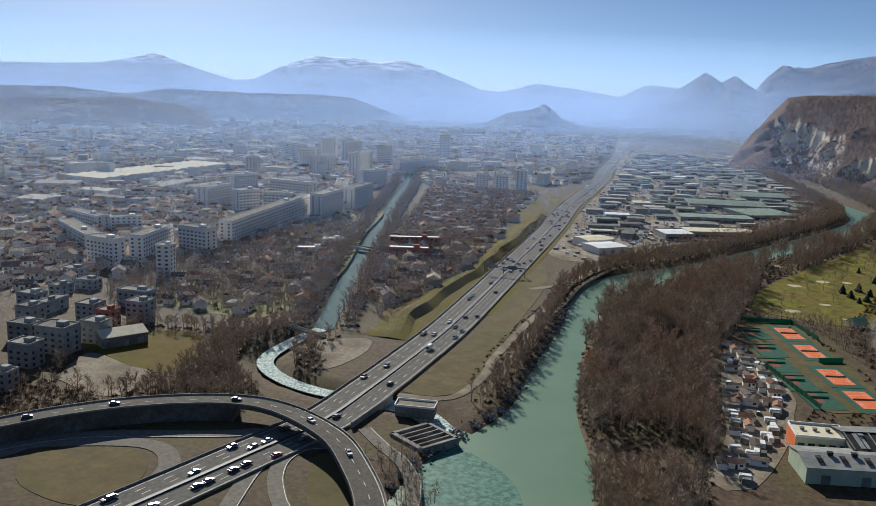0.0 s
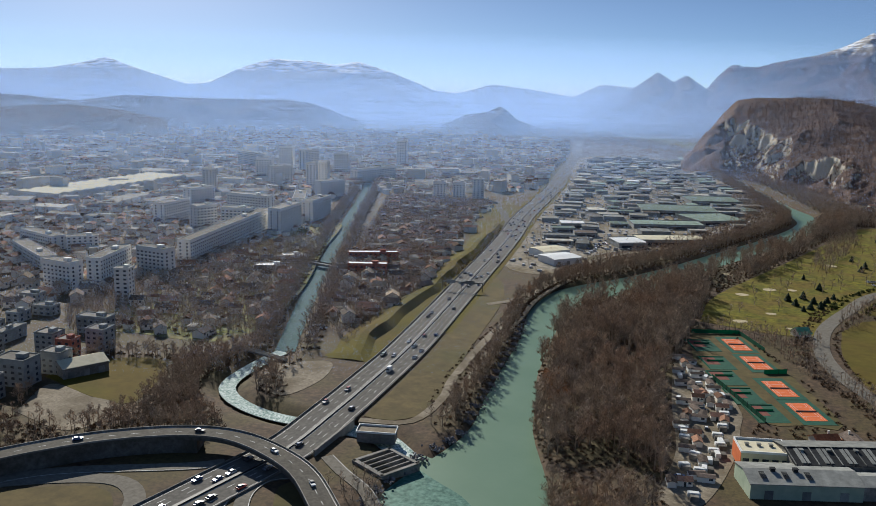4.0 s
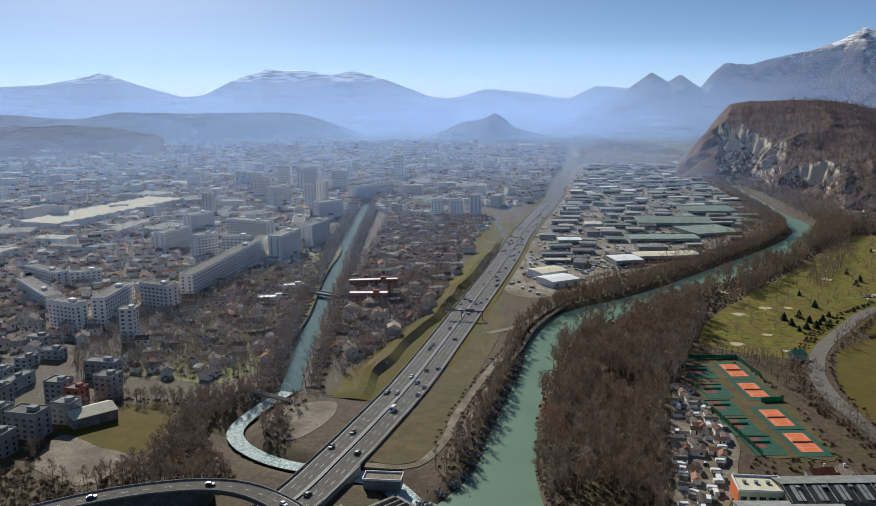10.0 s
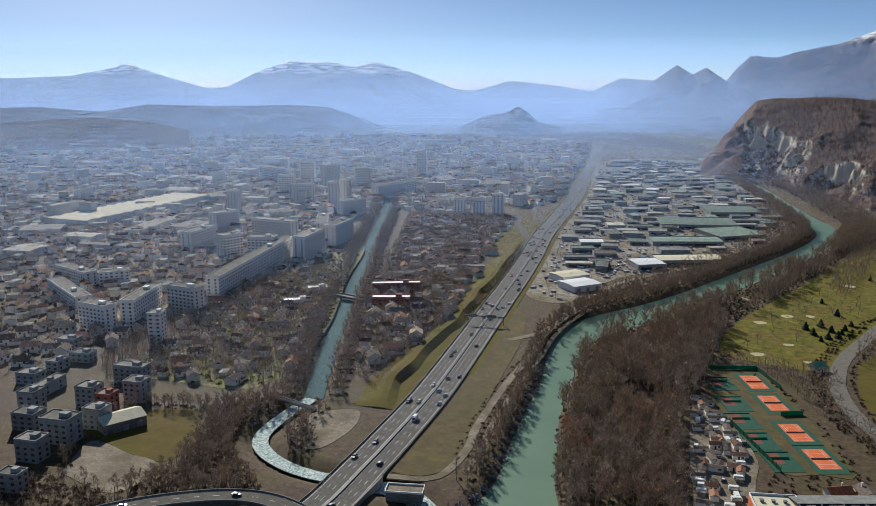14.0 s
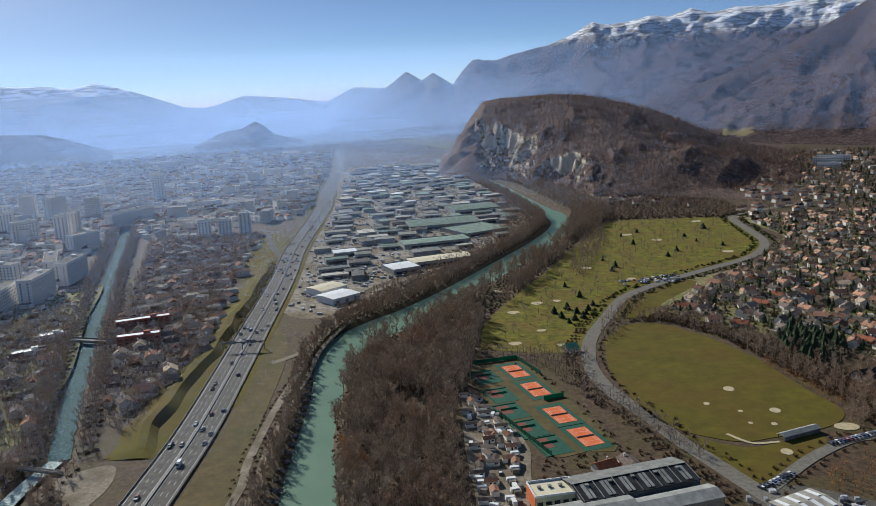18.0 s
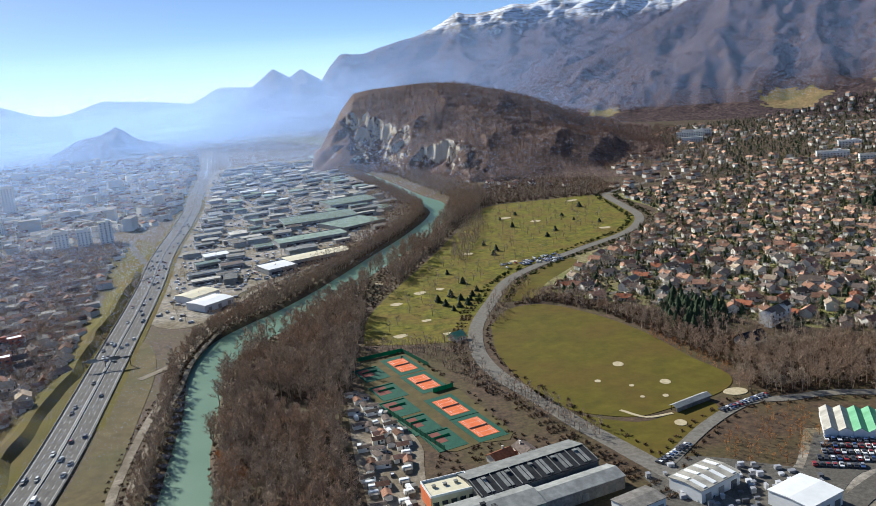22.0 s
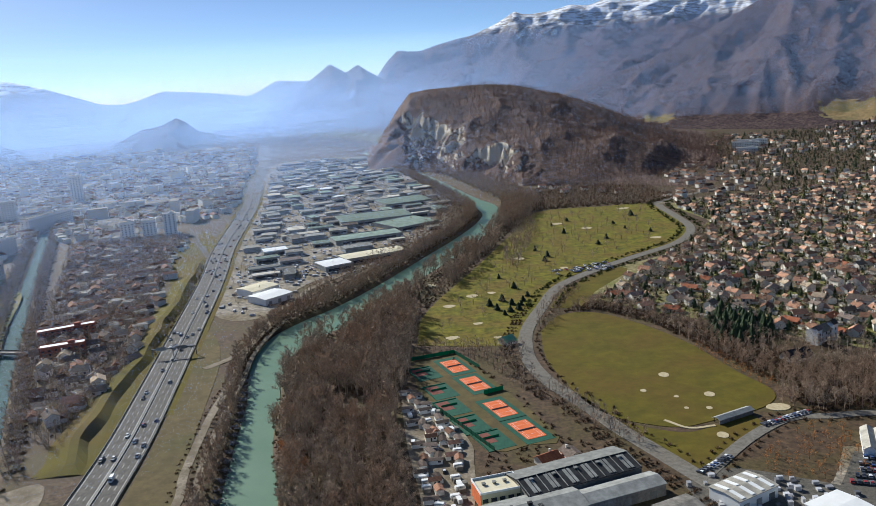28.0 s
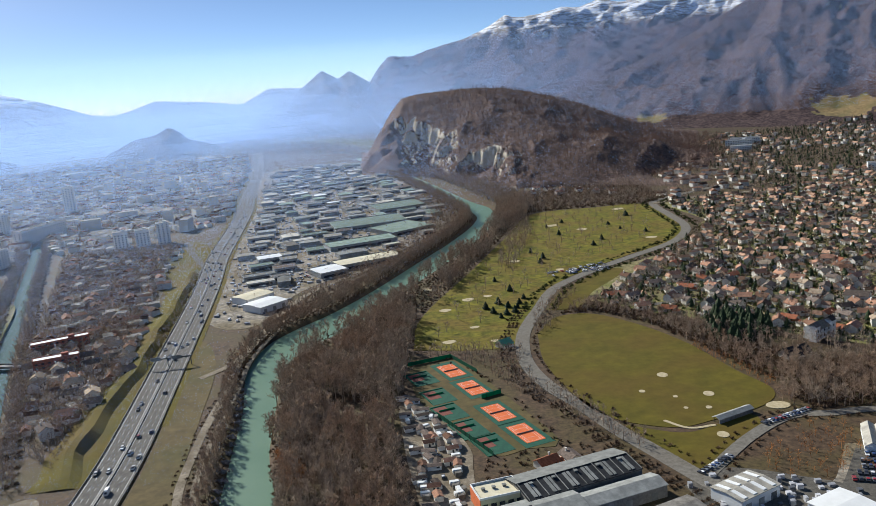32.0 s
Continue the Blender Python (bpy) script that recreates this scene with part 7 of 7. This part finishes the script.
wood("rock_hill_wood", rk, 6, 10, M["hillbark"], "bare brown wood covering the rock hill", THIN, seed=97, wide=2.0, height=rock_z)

# brush under the woods and along the banks
def low(x, y):
    return 0.1


shrubs("riverside_brush", scatter(WOOD, 4.0, 210), 1.15, M["scrub"], "brown brush under the riverside wood", 210, low)
shrubs("bank_brush", np.concatenate([left_strip + 1.5, far_bank + 2, zone_belt + 2]), 1.2, M["scrub"], "brown brush along the river banks", 211, low)
shrubs("weir_brush", np.concatenate([ww[~inside(ww, LAWN_L)] + 1.2, scatter([(-345, 240), (-318, 268), (-275, 258), (-250, 262), (-262, 240), (-290, 215), (-330, 200)], 3.6, 212)]), 1.4, M["scrub"], "dark brush round the weir", 212, low)
shrubs("canal_brush", canal_pts[near_line(canal_pts, CANAL) > 9] + 1.1, 1.5, M["scrub"], "brown brush on the canal banks", 213, low)
shrubs("field_brush", scatter([(184, 440), (206, 495), (252, 492), (313, 478), (350, 430), (330, 390), (302, 396), (229, 418), (190, 424)], 3.4, 214), 1.8, M["scrub"], "brown brush in the wood behind the field", 214, low)
shrubs("hedge_brush", scatter([(182, 470), (172, 505), (160, 548), (140, 600), (112, 638), (84, 638), (96, 652), (122, 660), (160, 608), (196, 564), (206, 520), (206, 470)], 3.2, 215), 1.7, M["scrub"], "brown hedge brush along the practice field", 215, low)
STRIP = [(112, 1098), (120, 1240), (190, 1290), (300, 1280), (300, 1120), (262, 1092), (200, 1102)]
strip_pts = scatter(STRIP, 6.5, 216)
wood("strip_wood", strip_pts, 5, 9, M["bark"], "bare wood between golf course and rock hill", THIN, seed=216, wide=1.7)
shrubs("strip_brush", scatter(STRIP, 6, 217), 2.2, M["scrub"], "brown brush at the foot of the rock hill", 217, low)
wood("golf_copse", scatter([(66, 800), (86, 885), (104, 960), (112, 1090), (96, 1090), (80, 980), (62, 890), (50, 810)], 6, 218), 6, 11, M["bark"], "bare copse inside the golf course", THIN, seed=218, wide=1.6)
wood("suburb_edge_trees", scatter([(120, 668), (176, 744), (250, 856), (298, 940), (312, 930), (266, 840), (190, 730), (140, 660)], 6, 219), 5, 9, M["bark"], "bare trees along the suburb's road", THIN, seed=219, wide=1.7)
cones("cedar_belt", scatter([(470, 860), (560, 900), (650, 930), (655, 905), (565, 872), (478, 836)], 7.5, 220), 8, 14, "belt of tall dark cedars in the suburb", 220)
hedge_row = np.concatenate([np.c_[np.interp(yy, MW[:, 1], MW[:, 0]) - o, yy] for o, yy in ((17, np.arange(600, 900, 4.2)), (21, np.arange(610, 900, 5.0)), (38, np.arange(430, 620, 4.0)))])
hedge_row = hedge_row + np.random.default_rng(221).normal(0, 1.2, hedge_row.shape)
wood("motorway_hedge", hedge_row, 3, 6, M["bark"], "bare hedge trees on the motorway slope", THIN, seed=221, wide=1.6)
shrubs("track_hedge", hedge_line, 1.1, M["scrub"], "low brown hedge between the river paths", 224, low)
shrubs("motorway_brush", hedge_row + 1, 1.3, M["scrub"], "dark brush on the motorway slope", 222, low)
rs_pts = np.concatenate([WEST_ROAD[60:150] + sides(WEST_ROAD)[60:150] * o for o in (-9, -12, 9, 12)])
rs_pts = rs_pts + np.random.default_rng(223).normal(0, 1.5, rs_pts.shape)
shrubs("roadside_hedge", rs_pts[near_line(rs_pts, WEST_ROAD) > 7.5], 2.0, M["hedge"], "low hedge beside the country road", 223, low)
manor = thing("manor", pose(239, 534, 0, 0, 0, 35), "white manor with corner towers and a pale roof", "manor")
part("wall", gabled_walls("wall", 16, 10, 7.5, 3, M["white"]), manor)
part("roof", gable("roof", 16, 10, 3, M["rooftan"], 0.25, 0.5, 7.5), manor)
for x in (-9, 9):
    part("tower", box("tower", 5, 5, 11.5, M["white"], x, -3.5, -1), manor)
    part("tower_roof", gable("tower_roof", 5, 5, 2.2, M["roofdark"], 0.25, 0.3, 10.5), manor, m=pose(x, -3.5, 0))
    part("window", boxes("window", [(x, -6, 2, 1.2, 0.2, 1.6), (x, -6, 6, 1.2, 0.2, 1.6)], M["glass"]), manor)
for x in (-5, 0, 5):
    part("window", boxes("window", [(x, -5, 1.4, 1.3, 0.2, 1.9), (x, -5, 4.8, 1.3, 0.2, 1.7)], M["glass"]), manor)
barn = thing("pavilion", pose(211, 503, 0, 0, 0, 20), "low pavilion with a steep black roof", "pavilion")
part("wall", gabled_walls("wall", 17, 10, 2.6, 4, M["wall"]), barn)
part("roof", gable("roof", 17, 10, 4, M["slate"], 0.3, 0.9, 2.6), barn)

# ---------------------------------------------------------------- winter haze imitated by sheets of thin blue strips, thicker towards the town
hz_m = bpy.data.materials.new("haze_strip_blue")
hz_m.use_nodes = True
hn = hz_m.node_tree
hn.nodes.remove(hn.nodes["Principled BSDF"])
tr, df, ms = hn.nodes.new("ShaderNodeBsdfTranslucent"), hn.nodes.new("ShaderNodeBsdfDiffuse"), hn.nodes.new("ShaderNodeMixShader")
# the haze's blue tint is put into the strips' own colour
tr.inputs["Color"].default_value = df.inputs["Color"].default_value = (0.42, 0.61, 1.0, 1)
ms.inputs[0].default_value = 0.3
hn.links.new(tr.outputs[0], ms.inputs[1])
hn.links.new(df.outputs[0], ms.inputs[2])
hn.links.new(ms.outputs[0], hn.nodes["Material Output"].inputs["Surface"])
HAZE_AZ = radians(-24)
ah_, rt_ = np.array((math.sin(HAZE_AZ), math.cos(HAZE_AZ))), np.array((math.cos(HAZE_AZ), -math.sin(HAZE_AZ)))
hv, hf = [], []
hg = np.random.default_rng(99)
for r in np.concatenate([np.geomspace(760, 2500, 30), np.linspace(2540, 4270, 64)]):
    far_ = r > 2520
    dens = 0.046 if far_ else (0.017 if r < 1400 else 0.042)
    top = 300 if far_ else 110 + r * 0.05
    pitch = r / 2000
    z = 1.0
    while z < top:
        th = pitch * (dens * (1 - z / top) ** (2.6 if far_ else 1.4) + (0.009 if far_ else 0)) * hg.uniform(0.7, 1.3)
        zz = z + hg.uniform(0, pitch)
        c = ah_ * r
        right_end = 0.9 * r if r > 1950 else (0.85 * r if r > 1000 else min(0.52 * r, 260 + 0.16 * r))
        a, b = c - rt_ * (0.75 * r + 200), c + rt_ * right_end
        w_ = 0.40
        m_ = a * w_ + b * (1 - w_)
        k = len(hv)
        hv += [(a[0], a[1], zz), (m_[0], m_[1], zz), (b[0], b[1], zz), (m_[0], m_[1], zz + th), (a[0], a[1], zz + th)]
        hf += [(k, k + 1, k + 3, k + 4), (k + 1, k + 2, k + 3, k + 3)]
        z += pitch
# nearer and thinner haze strips over the left bank
for r in np.geomspace(430, 740, 8):
    pitch, z = r / 1500, 1.0
    while z < 70:
        th = pitch * 0.011 * (1 - z / 70) * hg.uniform(0.7, 1.3)
        zz = z + hg.uniform(0, pitch)
        a, m_, b = ah_ * r - rt_ * (0.75 * r + 100), ah_ * r - rt_ * 0.12 * r, ah_ * r + rt_ * 0.18 * r
        k = len(hv)
        hv += [(a[0], a[1], zz), (m_[0], m_[1], zz), (b[0], b[1], zz), (m_[0], m_[1], zz + th), (a[0], a[1], zz + th)]
        hf += [(k, k + 1, k + 3, k + 4), (k + 1, k + 2, k + 3, k + 3)]
        z += pitch
# thin veil of the same haze strips, added before the western mountain
WEST_AZ = radians(22)
aw_, rw_ = np.array((math.sin(WEST_AZ), math.cos(WEST_AZ))), np.array((math.cos(WEST_AZ), -math.sin(WEST_AZ)))
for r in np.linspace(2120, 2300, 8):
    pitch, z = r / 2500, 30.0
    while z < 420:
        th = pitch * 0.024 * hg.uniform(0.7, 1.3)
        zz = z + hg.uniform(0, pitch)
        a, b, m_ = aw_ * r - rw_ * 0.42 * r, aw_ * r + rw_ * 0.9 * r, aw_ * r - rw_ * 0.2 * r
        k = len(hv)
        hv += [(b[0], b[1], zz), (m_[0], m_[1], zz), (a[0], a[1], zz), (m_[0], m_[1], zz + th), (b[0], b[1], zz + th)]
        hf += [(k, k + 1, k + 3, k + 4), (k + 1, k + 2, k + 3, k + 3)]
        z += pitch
hq = np.array(hf)
tri = np.concatenate([hq[:, [0, 1, 2]], hq[:, [0, 2, 3]]])
tri = tri[(tri[:, 1] != tri[:, 2]) & (tri[:, 0] != tri[:, 2])]
stuff("valley_haze", fast("valley_haze", hv, tri, hz_m), "thin blue strips standing in for winter haze over the town", "haze")
